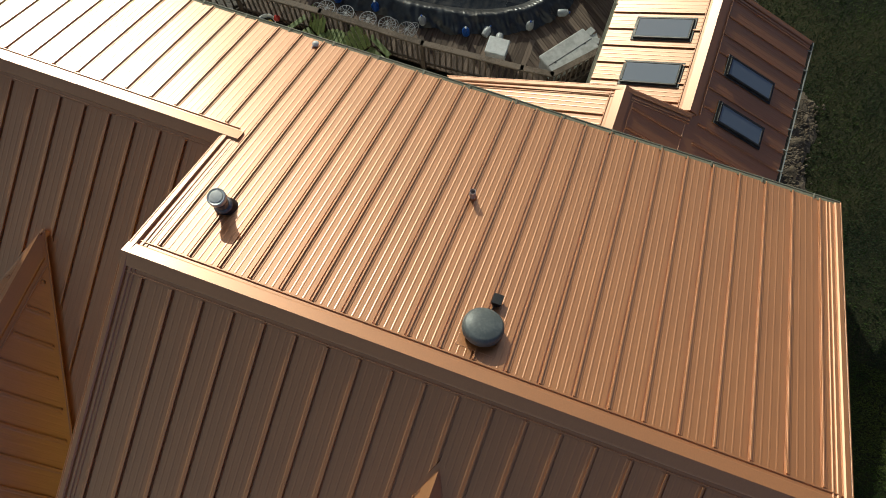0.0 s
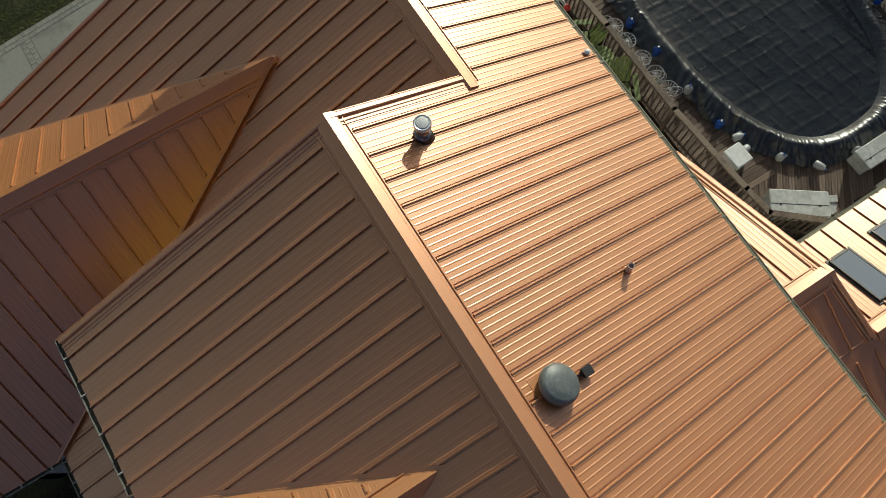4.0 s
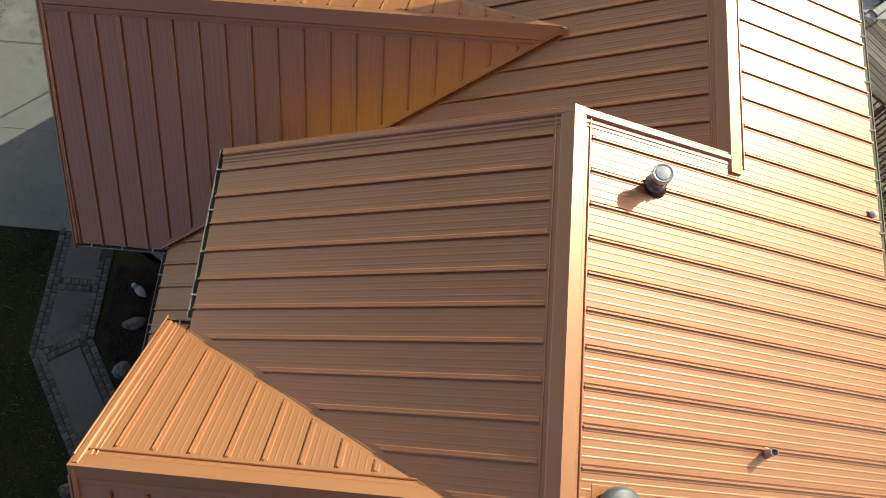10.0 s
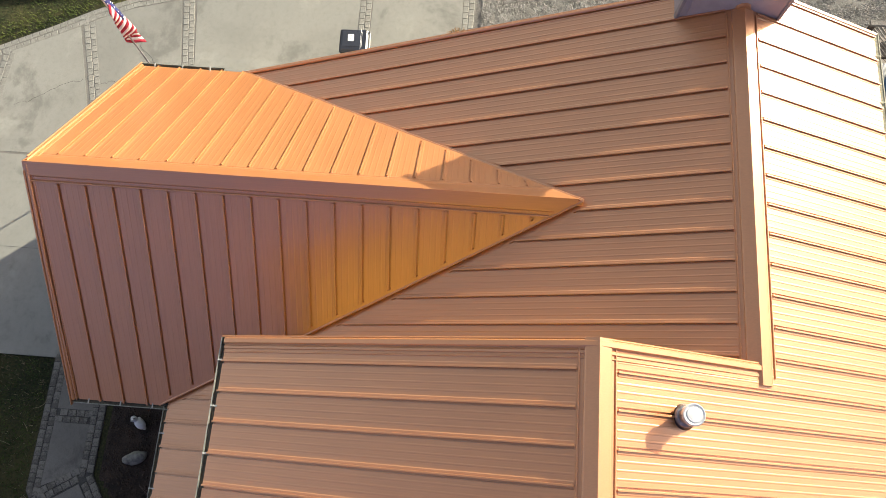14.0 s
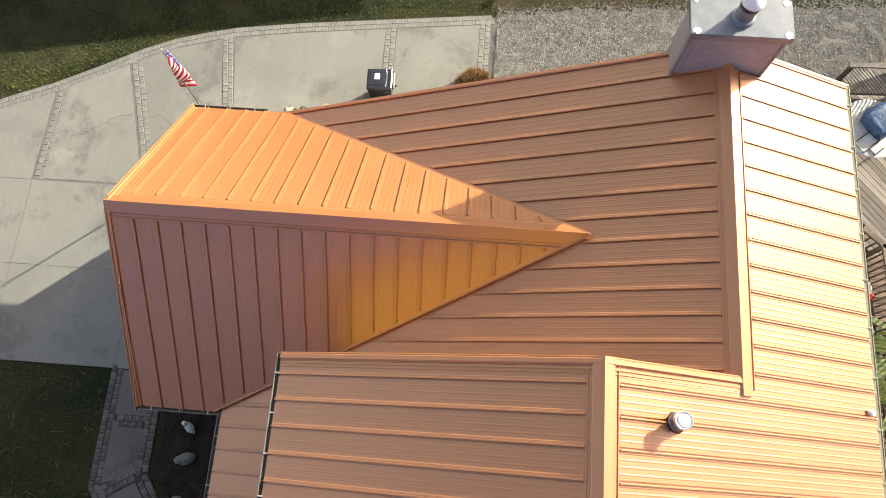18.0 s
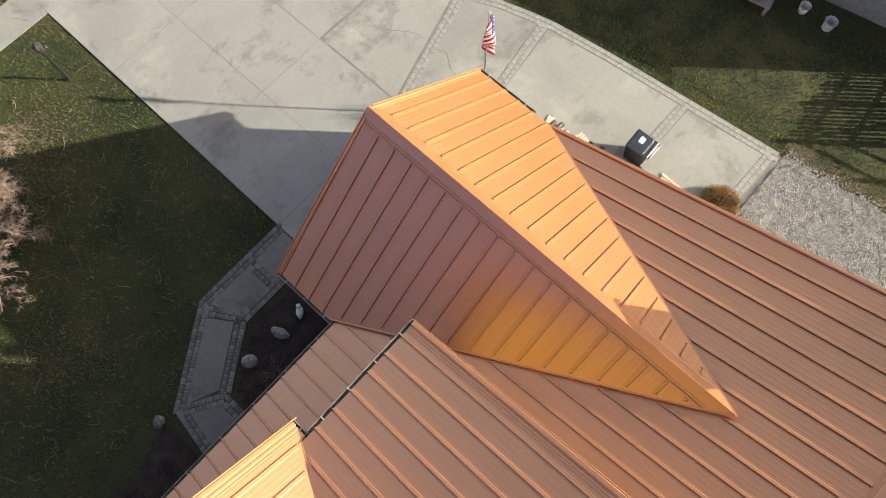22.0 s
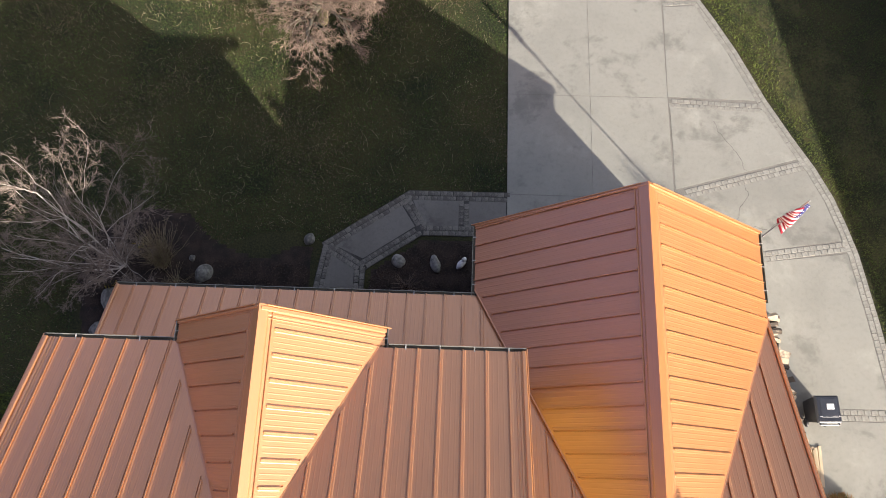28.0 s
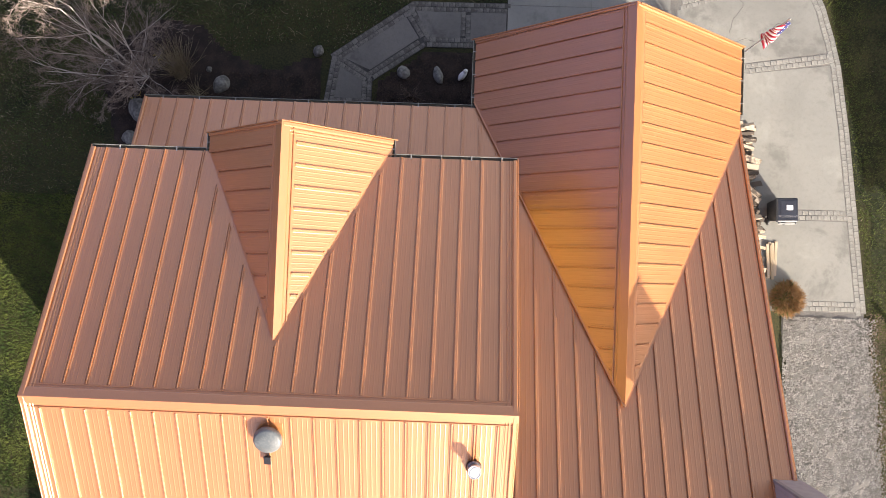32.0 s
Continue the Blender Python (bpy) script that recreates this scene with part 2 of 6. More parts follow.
MULCH = material("dark_mulch", (0.012, 0.008, 0.006), (0.05, 0.032, 0.022), rough=0.95, fine=50, coarse=3, bump=0.8)
BOULDER = material("granite_boulder", (0.09, 0.088, 0.078), (0.24, 0.232, 0.205), rough=0.85, fine=12, coarse=3, bump=0.6)
DIRT = material("bare_soil", (0.12, 0.09, 0.06), (0.26, 0.2, 0.14), rough=0.95, fine=20, coarse=2, bump=0.9)
LAWN = material("winter_lawn", (0.007, 0.013, 0.002), (0.048, 0.044, 0.012), rough=0.95, fine=22, coarse=0.55, bump=0.9)
BLADE = material("grass_blades", (0.012, 0.034, 0.003), (0.054, 0.086, 0.010), rough=0.85, fine=3, coarse=0.5, bump=0.0)
VERGE = material("bright_verge_blades", (0.036, 0.066, 0.005), (0.112, 0.140, 0.020), rough=0.85, fine=3, coarse=0.9, bump=0.0)
VERGESOIL = material("verge_turf", (0.016, 0.021, 0.004), (0.070, 0.064, 0.020), rough=0.95, fine=18, coarse=1.2, bump=0.8)
STRAW = material("dry_straw", (0.2, 0.16, 0.09), (0.36, 0.3, 0.19), rough=0.8, fine=4, coarse=1)
BIRCH = material("pale_birch_bark", (0.34, 0.30, 0.26), (0.62, 0.57, 0.51), rough=0.85, fine=16, coarse=3, bump=0.3)
BIRCHTWIG = material("pale_birch_twigs", (0.13, 0.098, 0.080), (0.27, 0.22, 0.185), rough=0.85, fine=6, coarse=0.8)
BARK = material("lichen_grey_bark", (0.11, 0.10, 0.075), (0.25, 0.23, 0.175), rough=0.9, fine=20, coarse=3, bump=0.5)
TRUNK = material("yellow_green_trunk_bark", (0.30, 0.28, 0.12), (0.5, 0.46, 0.24), rough=0.9, fine=18, coarse=4, bump=0.5)
TWIG = material("reddish_budding_twigs", (0.09, 0.062, 0.047), (0.21, 0.15, 0.115), rough=0.85, fine=6, coarse=0.8)
LITTER = material("dry_leaf_litter", (0.09, 0.062, 0.04), (0.19, 0.14, 0.09), rough=0.9, fine=9, coarse=2)
LOGEND = material("split_firewood", (0.06, 0.047, 0.036), (0.40, 0.325, 0.24), rough=0.85, fine=18, coarse=4, bump=0.3, spread=0.7)
PLANK = material("pale_lumber", (0.36, 0.28, 0.18), (0.52, 0.42, 0.29), rough=0.8, fine=20, coarse=3, stretch=(1, 0.1, 1), spread=0.2)
DECK = material("weathered_brown_deck_wood", (0.085, 0.055, 0.038), (0.21, 0.15, 0.11), rough=0.8, fine=30, coarse=2, stretch=(1, 0.08, 1), bump=0.25, spread=0.25)
PALEDECK = material("silvery_weathered_deck_wood", (0.15, 0.128, 0.105), (0.31, 0.275, 0.235), rough=0.85, fine=30, coarse=2, stretch=(1, 0.08, 1), bump=0.25, spread=0.25)
BLUETARP = material("dull_blue_tarp", (0.02, 0.06, 0.14), (0.05, 0.12, 0.23), rough=0.35, fine=9, coarse=3, bump=0.5)
TEAL = material("teal_plastic", (0.01, 0.13, 0.14), (0.02, 0.20, 0.21), rough=0.4, fine=20, coarse=3, bump=0.05)
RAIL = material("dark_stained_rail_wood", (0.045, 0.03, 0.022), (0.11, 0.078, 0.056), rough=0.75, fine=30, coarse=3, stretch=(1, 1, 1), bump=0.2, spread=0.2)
GREYWOOD = material("grey_weathered_fence_wood", (0.11, 0.10, 0.09), (0.24, 0.22, 0.195), rough=0.85, fine=30, coarse=3, bump=0.3)
CAPWOOD = material("brown_weathered_cap_wood", (0.10, 0.072, 0.052), (0.21, 0.16, 0.12), rough=0.8, fine=30, coarse=3, bump=0.25, spread=0.2)
TARP = material("black_pool_tarp", (0.004, 0.007, 0.012), (0.008, 0.013, 0.021), rough=0.25, fine=14, coarse=1.2, bump=0.06, spec=0.35)
TARPGLINT = material("pale_tarp_glint", (0.012, 0.014, 0.017), (0.12, 0.125, 0.135), rough=0.2, fine=5, coarse=1.5, bump=0.2, spec=0.5)
TARPSKIRT = material("crinkled_black_plastic", (0.008, 0.009, 0.011), (0.034, 0.037, 0.043), rough=0.33, fine=9, coarse=2.5, bump=0.25, spec=0.7)
WATERJUG = material("milky_jug_plastic", (0.34, 0.35, 0.35), (0.48, 0.49, 0.49), rough=0.35)
BLUEJUG = material("blue_jug_plastic", (0.01, 0.06, 0.30), (0.02, 0.11, 0.45), rough=0.3)
GREENPL = material("faded_green_plastic", (0.13, 0.17, 0.05), (0.22, 0.27, 0.09), rough=0.5, fine=10, coarse=2)
WHITEPL = material("off_white_plastic", (0.62, 0.62, 0.60), (0.78, 0.78, 0.76), rough=0.5, fine=12)
GREYBOX = material("pale_grey_resin", (0.38, 0.38, 0.36), (0.54, 0.54, 0.52), rough=0.55, fine=10)
WIRE = material("white_wire", (0.34, 0.34, 0.35), (0.5, 0.5, 0.51), rough=0.4, metal=0.3)
REDPL = material("red_plastic", (0.4, 0.02, 0.02), (0.6, 0.04, 0.03), rough=0.4)
YELPL = material("yellow_plastic", (0.5, 0.36, 0.02), (0.66, 0.48, 0.03), rough=0.4)
RED = material("flag_red", (0.28, 0.010, 0.030), (0.38, 0.018, 0.045), rough=0.75, fine=60)
WHITE = material("flag_white", (0.72, 0.72, 0.72), (0.85, 0.85, 0.85), rough=0.75, fine=60)
BLUE = material("flag_blue", (0.015, 0.022, 0.11), (0.03, 0.04, 0.17), rough=0.75, fine=60)
RUST = material("rusty_dry_bush", (0.16, 0.085, 0.03), (0.40, 0.23, 0.09), rough=0.85, fine=5, coarse=1)
NEIGHROOF = material("dull_blue_grey_metal_roof", (0.15, 0.16, 0.175), (0.22, 0.23, 0.245), rough=0.5, metal=0.2, fine=10, coarse=1)
SKYFRAME = material("dark_bronze_frame", (0.035, 0.032, 0.03), (0.07, 0.065, 0.06), rough=0.4, metal=0.4)
GLASS = bpy.data.materials.new("dark_skylight_glass")
GLASS.use_nodes = True
gb = GLASS.node_tree.nodes["Principled BSDF"]
gb.inputs["Base Color"].default_value = (0.19, 0.225, 0.28, 1)
gb.inputs["Roughness"].default_value = 0.06
gb.inputs["IOR"].default_value = 1.5
gb.inputs["Specular IOR Level"].default_value = 0.9


# ---- mesh helpers ----
class Geo:
    """Collects vertices and faces of one mesh."""

    def __init__(self):
        self.v, self.f = [], []

    def add(self, vs, fs):
        k = len(self.v)
        self.v += [tuple(p) for p in vs]
        self.f += [tuple(i + k for i in f) for f in fs]
        return self

    def box(self, c, s, b=0.0, m=None):
        """A box with chamfered edges: centre, full sizes, chamfer, optional turn."""
        hx, hy, hz = s[0] / 2, s[1] / 2, s[2] / 2
        b = min(b, hx * 0.9, hy * 0.9, hz * 0.9)
        vs, fs = [], []
        if b <= 0:
            vs = [(x, y, z) for x in (-hx, hx) for y in (-hy, hy) for z in (-hz, hz)]
            fs = [(0, 1, 3, 2), (4, 6, 7, 5), (0, 4, 5, 1), (2, 3, 7, 6), (0, 2, 6, 4), (1, 5, 7, 3)]
        else:
            bm = bmesh.new()
            bmesh.ops.create_cube(bm, size=1)
            bmesh.ops.scale(bm, vec=s, verts=bm.verts)
            bmesh.ops.bevel(bm, geom=bm.edges[:], offset=b, segments=1, affect="EDGES")
            bm.verts.index_update()
            vs = [v.co.copy() for v in bm.verts]
            fs = [[v.index for v in f.verts] for f in bm.faces]
            bm.free()
        t = Matrix.Translation(c) @ (m if m else Matrix())
        return self.add([t @ Vector(p) for p in vs], fs)

    def tube(self, pts, radii, n=8, cap=True):
        """A tapered tube along a line of points."""
        k0 = len(self.v)
        pts = [Vector(p) for p in pts]
        side = None
        for i, p in enumerate(pts):
            d = (pts[min(i + 1, len(pts) - 1)] - pts[max(i - 1, 0)]).normalized()
            if side is None:
                side = d.orthogonal().normalized()
            side = (side - d * side.dot(d))
            side = side.normalized() if side.length > 1e-6 else d.orthogonal().normalized()
            up = d.cross(side)
            for j in range(n):
                a = 2 * math.pi * j / n
                self.v.append(tuple(p + (side * math.cos(a) + up * math.sin(a)) * radii[i]))
        for i in range(len(pts) - 1):
            for j in range(n):
                a, b = k0 + i * n + j, k0 + i * n + (j + 1) % n
                self.f.append((a, b, b + n, a + n))
        if cap:
            self.f.append(tuple(k0 + j for j in reversed(range(n))))
            self.f.append(tuple(k0 + (len(pts) - 1) * n + j for j in range(n)))
        return self

    def lathe(self, profile, n=24, m=None):
        """A turned body from (radius, z) pairs."""
        k0 = len(self.v)
        t = m if m else Matrix()
        for r, z in profile:
            for j in range(n):
                a = 2 * math.pi * j / n
                self.v.append(tuple(t @ Vector((r * math.cos(a), r * math.sin(a), z))))
        for i in range(len(profile) - 1):
            for j in range(n):
                a, b = k0 + i * n + j, k0 + i * n + (j + 1) % n
                self.f.append((a, b, b + n, a + n))
        self.f.append(tuple(k0 + j for j in reversed(range(n))))
        self.f.append(tuple(k0 + (len(profile) - 1) * n + j for j in range(n)))
        return self

    def prism(self, poly, z0, z1):
        """A slab over a plan polygon (counter-clockwise)."""
        n = len(poly)
        vs = [(x, y, z0) for x, y in poly] + [(x, y, z1) for x, y in poly]
        fs = [tuple(reversed(range(n))), tuple(range(n, 2 * n))]
        fs += [(i, (i + 1) % n, n + (i + 1) % n, n + i) for i in range(n)]
        return self.add(vs, fs)

    def mesh(self, name, mat, smooth=False):
        me = bpy.data.meshes.new(name)
        me.from_pydata(self.v, [], self.f)
        me.materials.append(mat)
        if smooth:
            me.polygons.foreach_set("use_smooth", [True] * len(me.polygons))
            me.set_sharp_from_angle(angle=radians(40))
        me.update()
        return me


def part(name, geo, mat, parent=None, label="", smooth=False, m=None):
    """Links a Geo or a ready mesh as one object under a thing or a part."""
    me = geo.mesh(name, mat, smooth) if isinstance(geo, Geo) else geo
    ob = new(name, me)
    if parent is not None:
        ob.parent = parent
    if m is not None:
        ob.matrix_basis = m
    if label:
        ob["label"] = label
    return ob


def thing(name, label, category, group="", kind="", m=None):
    ob = new(name)
    ob.empty_display_size = 0.2
    if m is not None:
        ob.matrix_basis = m
    return tagged(ob, label, category, group, kind)


def vary(seed):
    return random.Random(seed)


# ---- ground ----
def grid_sheet(name, half, mat, z):
    g = Geo()
    g.add([(-half, -half, z), (half, -half, z), (half, half, z), (-half, half, z)], [(0, 1, 2, 3)])
    return part(name, g, mat)


tagged(grid_sheet("ground", 700, LAWN, -0.04), "dark winter lawn with thin brown patches", "ground", kind="structure")

# unseen ring of dark woods, added far off to darken low roof reflections
g = Geo()
for i in range(180):
    a = 2 * math.pi * i / 180
    r = 58 - 13 * max(0.0, -math.cos(a)) ** 0.6 + 6 * noise.noise((math.cos(a) * 3, math.sin(a) * 3, 1))
    h = 9 + 3 * max(0.0, -math.cos(a)) ** 0.6 + 3 * noise.noise((math.cos(a) * 9, math.sin(a) * 9, 4)) + 2.5 * noise.noise((math.cos(a) * 30, math.sin(a) * 30, 7))
    g.v += [(r * math.cos(a), r * math.sin(a), -0.5), ((r + 3) * math.cos(a), (r + 3) * math.sin(a), h)]
g.f = [(2 * i, 2 * i + 1, 2 * ((i + 1) % 180) + 1, 2 * ((i + 1) % 180)) for i in range(180)]
tagged(part("backdrop", g, WOODS), "unseen dark woods added far around to darken roof reflections", "woods", kind="structure")

# ---- house: roof planes ----
PITCH = 0.432          # main roofs
SEAM = 0.413           # width of one roof panel
RIDGE_Z = 7.05
LOW_Y, LOW_Z = -2.158, 6.118    # lower ridge
house = thing("house", "house with a copper-brown standing-seam metal roof and white siding", "house")


def clip_range(poly, u):
    """Where a line at u crosses a convex polygon of (u, v) points."""
    hits = []
    for (a, p), (b, q) in zip(poly, poly[1:] + poly[:1]):
        if (a - u) * (b - u) <= 0 and abs(a - b) > 1e-9:
            hits.append(p + (q - p) * (u - a) / (b - a))
    return (min(hits), max(hits)) if hits else None


# one panel's cross-section: a raised seam at its start and three low ribs
RIBS = [0.29, 0.51, 0.73]
LIFT = 0.018
PROFILE = [(-0.007, 0.0), (-0.005, 0.044), (0.005, 0.044), (0.007, LIFT + 0.006), (0.040, LIFT + 0.005), (0.052, LIFT)]
FLAT = 0.09            # flat margin along the valleys
SEAM_TOP = [(-0.013, 0.034), (-0.013, 0.044), (-0.010, 0.047), (0.008, 0.047), (0.011, 0.044), (0.011, 0.034)]
for q in RIBS:
    PROFILE += [(q * SEAM - 0.014, LIFT), (q * SEAM - 0.0075, LIFT + 0.0016), (q * SEAM, LIFT + 0.0021), (q * SEAM + 0.0075, LIFT + 0.0016), (q * SEAM + 0.014, LIFT)]
PROFILE += [(SEAM - 0.040, LIFT), (SEAM - 0.037, -0.004), (SEAM - 0.0075, -0.004)]


def slope(name, o, d, tan, plan, phase=0.0, label="", stops=(), half=0.155):
    """A roof slope: its deck, and on it each metal panel as a piece of its own. Local x runs along the eave, y down the slope.
    stops: valley lines, in plan, short of which seams and ribs are pressed flat."""
    d = Vector((d[0], d[1], 0))
    v = (d - Vector((0, 0, tan))).normalized()
    n = (d * tan + Vector((0, 0, 1))).normalized()
    u = v.cross(n)
    m = Matrix((u, v, n)).transposed().to_4x4()
    m.translation = o
    inv = m.inverted()
    loc = []
    for x, y in plan:
        z = o[2] - tan * ((x - o[0]) * d.x + (y - o[1]) * d.y)
        p = inv @ Vector((x, y, z))
        loc.append((p.x, p.y))
    ends = []
    for line in stops:
        q = [inv @ Vector((x, y, o[2] - tan * ((x - o[0]) * d.x + (y - o[1]) * d.y))) for x, y in line]
        ends.append(((q[0].x, q[0].y), (q[1].x, q[1].y)))

    def flat_from(a, low):
        """How far down a line at a keeps its raised profile."""
        best = low
        for (a0, b0), (a1, b1) in ends:
            if min(a0, a1) <= a <= max(a0, a1):
                best = min(best, b0 + (b1 - b0) * (a - a0) / (a1 - a0) - FLAT * math.hypot(a1 - a0, b1 - b0) / abs(a1 - a0))
        return best

    head = (half + 0.062) * math.sqrt(1 + tan * tan)
    area = sum(a * q - b * p for (a, p), (b, q) in zip(loc, loc[1:] + loc[:1]))
    deckpoly = loc if area > 0 else loc[::-1]
    base = part(name, Geo().prism(deckpoly, -0.09, -0.006), TRIM, house, label, m=m)
    u0, u1 = min(p for p, _ in loc), max(p for p, _ in loc)
    k = math.floor((u0 - phase) / SEAM)
    phase += 0.011
    while phase + k * SEAM < u1 - 0.02:
        start = phase + k * SEAM
        cuts = sorted({p for p, _ in loc if start + 0.007 < p < start + SEAM - 0.037})
        marks = [(start + a, h) for a, h in PROFILE] + [(c, LIFT) for c in cuts]
        marks += [(q, LIFT) for q in (u0 + 0.0005, u1 - 0.0005) if start + 0.007 < q < start + SEAM - 0.037]
        rows = [[] for _ in range(7)]
        for a, h in sorted(marks):
            if a < u0 or a > u1:
                continue
            r = clip_range(loc, a)
            if r is None:
                continue
            e = flat_from(a, r[1])
            h0 = min(r[0] + head, r[1])
            raised = h if e > h0 + 0.03 else LIFT
            e = max(e, h0)
            end = h if e >= r[1] else LIFT
            for row, (b, z) in zip(rows, ((r[0], LIFT), (h0, LIFT), (min(h0 + 0.012, e), raised), (e, raised), (min(r[1], e + 0.02), end), (r[1], end), (r[1] + 0.004, -0.03))):
                row.append((a, b, z))
        if len(rows[0]) > 1 and max(b[1] - t[1] for t, b in zip(rows[0], rows[5])) > 0.03:
            g = Geo()
            c = len(rows[0])
            g.add(sum(rows, []), [])
            for k0 in (row * c + i for row in range(6) for i in range(c - 1)):
                if (Vector(g.v[k0]) - Vector(g.v[k0 + c])).length + (Vector(g.v[k0 + 1]) - Vector(g.v[k0 + c + 1])).length > 1e-4:
                    g.f.append((k0, k0 + c, k0 + c + 1, k0 + 1))
            r = clip_range(loc, start) if u0 < start < u1 else None
            if r:
                r = (r[0] + head, flat_from(start, r[1]))
            if r and r[1] - r[0] > 0.1:
                vs = [(start + a, b, h) for b in r for a, h in SEAM_TOP]
                g.add(vs, [(i, (i + 1) % 6, 6 + (i + 1) % 6, 6 + i) for i in range(6)] + [(5, 4, 3, 2, 1, 0), (6, 7, 8, 9, 10, 11)])
            part("panel", g, ROOF, base)
        k += 1
    return base


def ridge_cap(name, a, b, tan1, tan2, half=0.150, mitre=0.0):
    """A folded cap over a ridge from a to b, with a small lip along both edges."""
    a, b = Vector(a), Vector(b)
    d = (b - a).normalized()
    s = Vector((d.y, -d.x, 0))
    g = Geo()
    prof = [(-half, -half * tan1 - 0.012), (-half, -half * tan1 + 0.048), (-half + 0.012, -(half - 0.012) * tan1 + 0.052), (0, 0.064),
            (half - 0.012, -(half - 0.012) * tan2 + 0.052), (half, -half * tan2 + 0.048), (half, -half * tan2 - 0.012)]
    vs = [p + s * x + d * (abs(x) * mitre if p is a else 0.0) + Vector((0, 0, z)) for p in (a, b) for x, z in prof]
    k = len(prof)
    fs = [(i, i + 1, k + i + 1, k + i) for i in range(k - 1)] + [tuple(range(k))[::-1], tuple(range(k, 2 * k))]
    g.add(vs, fs)
    cap = part(name, g, TRIM, house)
    for sg, tn in ((-1, tan1), (1, tan2)):
        w = half + 0.045
        off = s * (sg * w) + Vector((0, 0, -w * tn))
        strip("closure_strip", a + off + d * (w * mitre if mitre else 0.1), b + off - d * 0.05, 0.022, 0.036, (s.x * sg * tn, s.y * sg * tn, 1), parent=cap)
    return cap


def strip(name, a, b, w, h, up, mat=None, lift=0.0, parent=None):
    """A trim bar from a to b, w wide and h high, standing along 'up', chamfered on its upper edges."""
    a, b, up = Vector(a), Vector(b), Vector(up).normalized()
    d = (b - a).normalized()
    s = d.cross(up).normalized()
    up = s.cross(d)
    c = min(w, h) * 0.3
    prof = [(-w / 2, 0), (w / 2, 0), (w / 2, h - c), (w / 2 - c, h), (-w / 2 + c, h), (-w / 2, h - c)]
    vs = [p + s * x + up * (z + lift) for p in (a, b) for x, z in prof]
    fs = [(i, (i + 1) % 6, 6 + (i + 1) % 6, 6 + i) for i in range(6)] + [(5, 4, 3, 2, 1, 0), (6, 7, 8, 9, 10, 11)]
    return part(name, Geo().add(vs, fs), mat or TRIM, parent or house)


def rake(a, b, inward, n, slim=False):
    """Gable edge trim: a low broad strip, thin ribs inside it and a fascia outside."""
    a, b, inward = Vector(a), Vector(b), Vector(inward)
    if slim:
        strip("rake_trim", a + inward * 0.03, b + inward * 0.03, 0.06, 0.058, n)
        strip("rake_rib", a + inward * 0.095, b + inward * 0.095, 0.02, 0.026, n)
        down = Vector((0, 0, -0.16))
        strip("fascia", a - inward * 0.014 + down, b - inward * 0.014 + down, 0.026, 0.185, n)
        return
    strip("rake_trim", a + inward * 0.045, b + inward * 0.045, 0.09, 0.058, n)
    strip("rake_rib", a + inward * 0.135, b + inward * 0.135, 0.05, 0.034, n)
    strip("rake_rib", a + inward * 0.20, b + inward * 0.20, 0.022, 0.032, n)
    down = Vector((0, 0, -0.16))
    strip("fascia", a - inward * 0.014 + down, b - inward * 0.014 + down, 0.026, 0.185, n)


def gutter(a, b, out, hangers=0.82, mat=None, fill=None):
    """An open eave gutter with a dark or pale sheet inside and the straps across it."""
    a, b, out = Vector(a), Vector(b), Vector(out)
    w, h = 0.066, 0.075
    prof = [(0.0, 0.0), (0.0, -h), (0.02, -h - 0.012), (w - 0.012, -h - 0.012), (w, -h + 0.01), (w, 0.006), (w + 0.014, 0.006), (w + 0.014, -0.006),
            (w + 0.005, -0.006), (w + 0.005, -h), (w - 0.01, -h - 0.02), (0.018, -h - 0.02), (-0.006, -h - 0.006), (-0.006, 0.0)]
    k = len(prof)
    vs = [p + out * x + Vector((0, 0, z)) for p in (a, b) for x, z in prof]
    fs = [(i, (i + 1) % k, k + (i + 1) % k, k + i) for i in range(k)]
    gt = part("gutter", Geo().add(vs, fs), mat or GUTTER, house)
    silt = [a + out * 0.003, a + out * (w - 0.003), b + out * (w - 0.003), b + out * 0.003]
    part("silt", Geo().add([p + Vector((0, 0, -0.002 if fill else -0.045)) for p in silt], [(0, 1, 2, 3)]), fill or GUTTERBED, gt)
    for q in (a, b):
        part("end_cap", Geo().add([q + out * x + Vector((0, 0, z)) for x, z in ((0, 0.004), (w, 0.004), (w, -h), (0, -h))], [(0, 1, 2, 3)]), mat or GUTTER, gt)
    n = max(1, int((b - a).length / hangers))
    for i in range(n):
        p = a + (b - a) * ((i + 0.5) / n)
        d = (b - a).normalized() * 0.011
        g = Geo().add([p - d - out * 0.02, p + d - out * 0.02, p + d + out * (w + 0.01), p - d + out * (w + 0.01)], [])
        g.v = [(x, y, z + 0.014) for x, y, z in g.v] + [(x, y, z + 0.022) for x, y, z in g.v]
        g.f = [(3, 2, 1, 0), (4, 5, 6, 7), (0, 1, 5, 4), (1, 2, 6, 5), (2, 3, 7, 6), (3, 0, 4, 7)]
        part("hanger", g, mat if fill else HANGER, gt)
    return gt


def plane_z(y):
    return LOW_Z - PITCH * (y - LOW_Y)


# the garage gable's ridge, slopes and the line of its valleys (its panels overhang them a little)
CX, CZ, CY = 2.29, 5.31, 8.08
TL, TR = 0.913, 0.83
CL, CR = -0.885, 5.45
OVER = 0.19


def valley_y(x, t):
    return (CZ - LOW_Z - abs(x - CX) * t) / -PITCH + LOW_Y + OVER


# the small front gable
DX, DZ, DY = -4.515, 6.57, 5.18
DTL, DTR = 0.834, 0.888
DE = 1.9


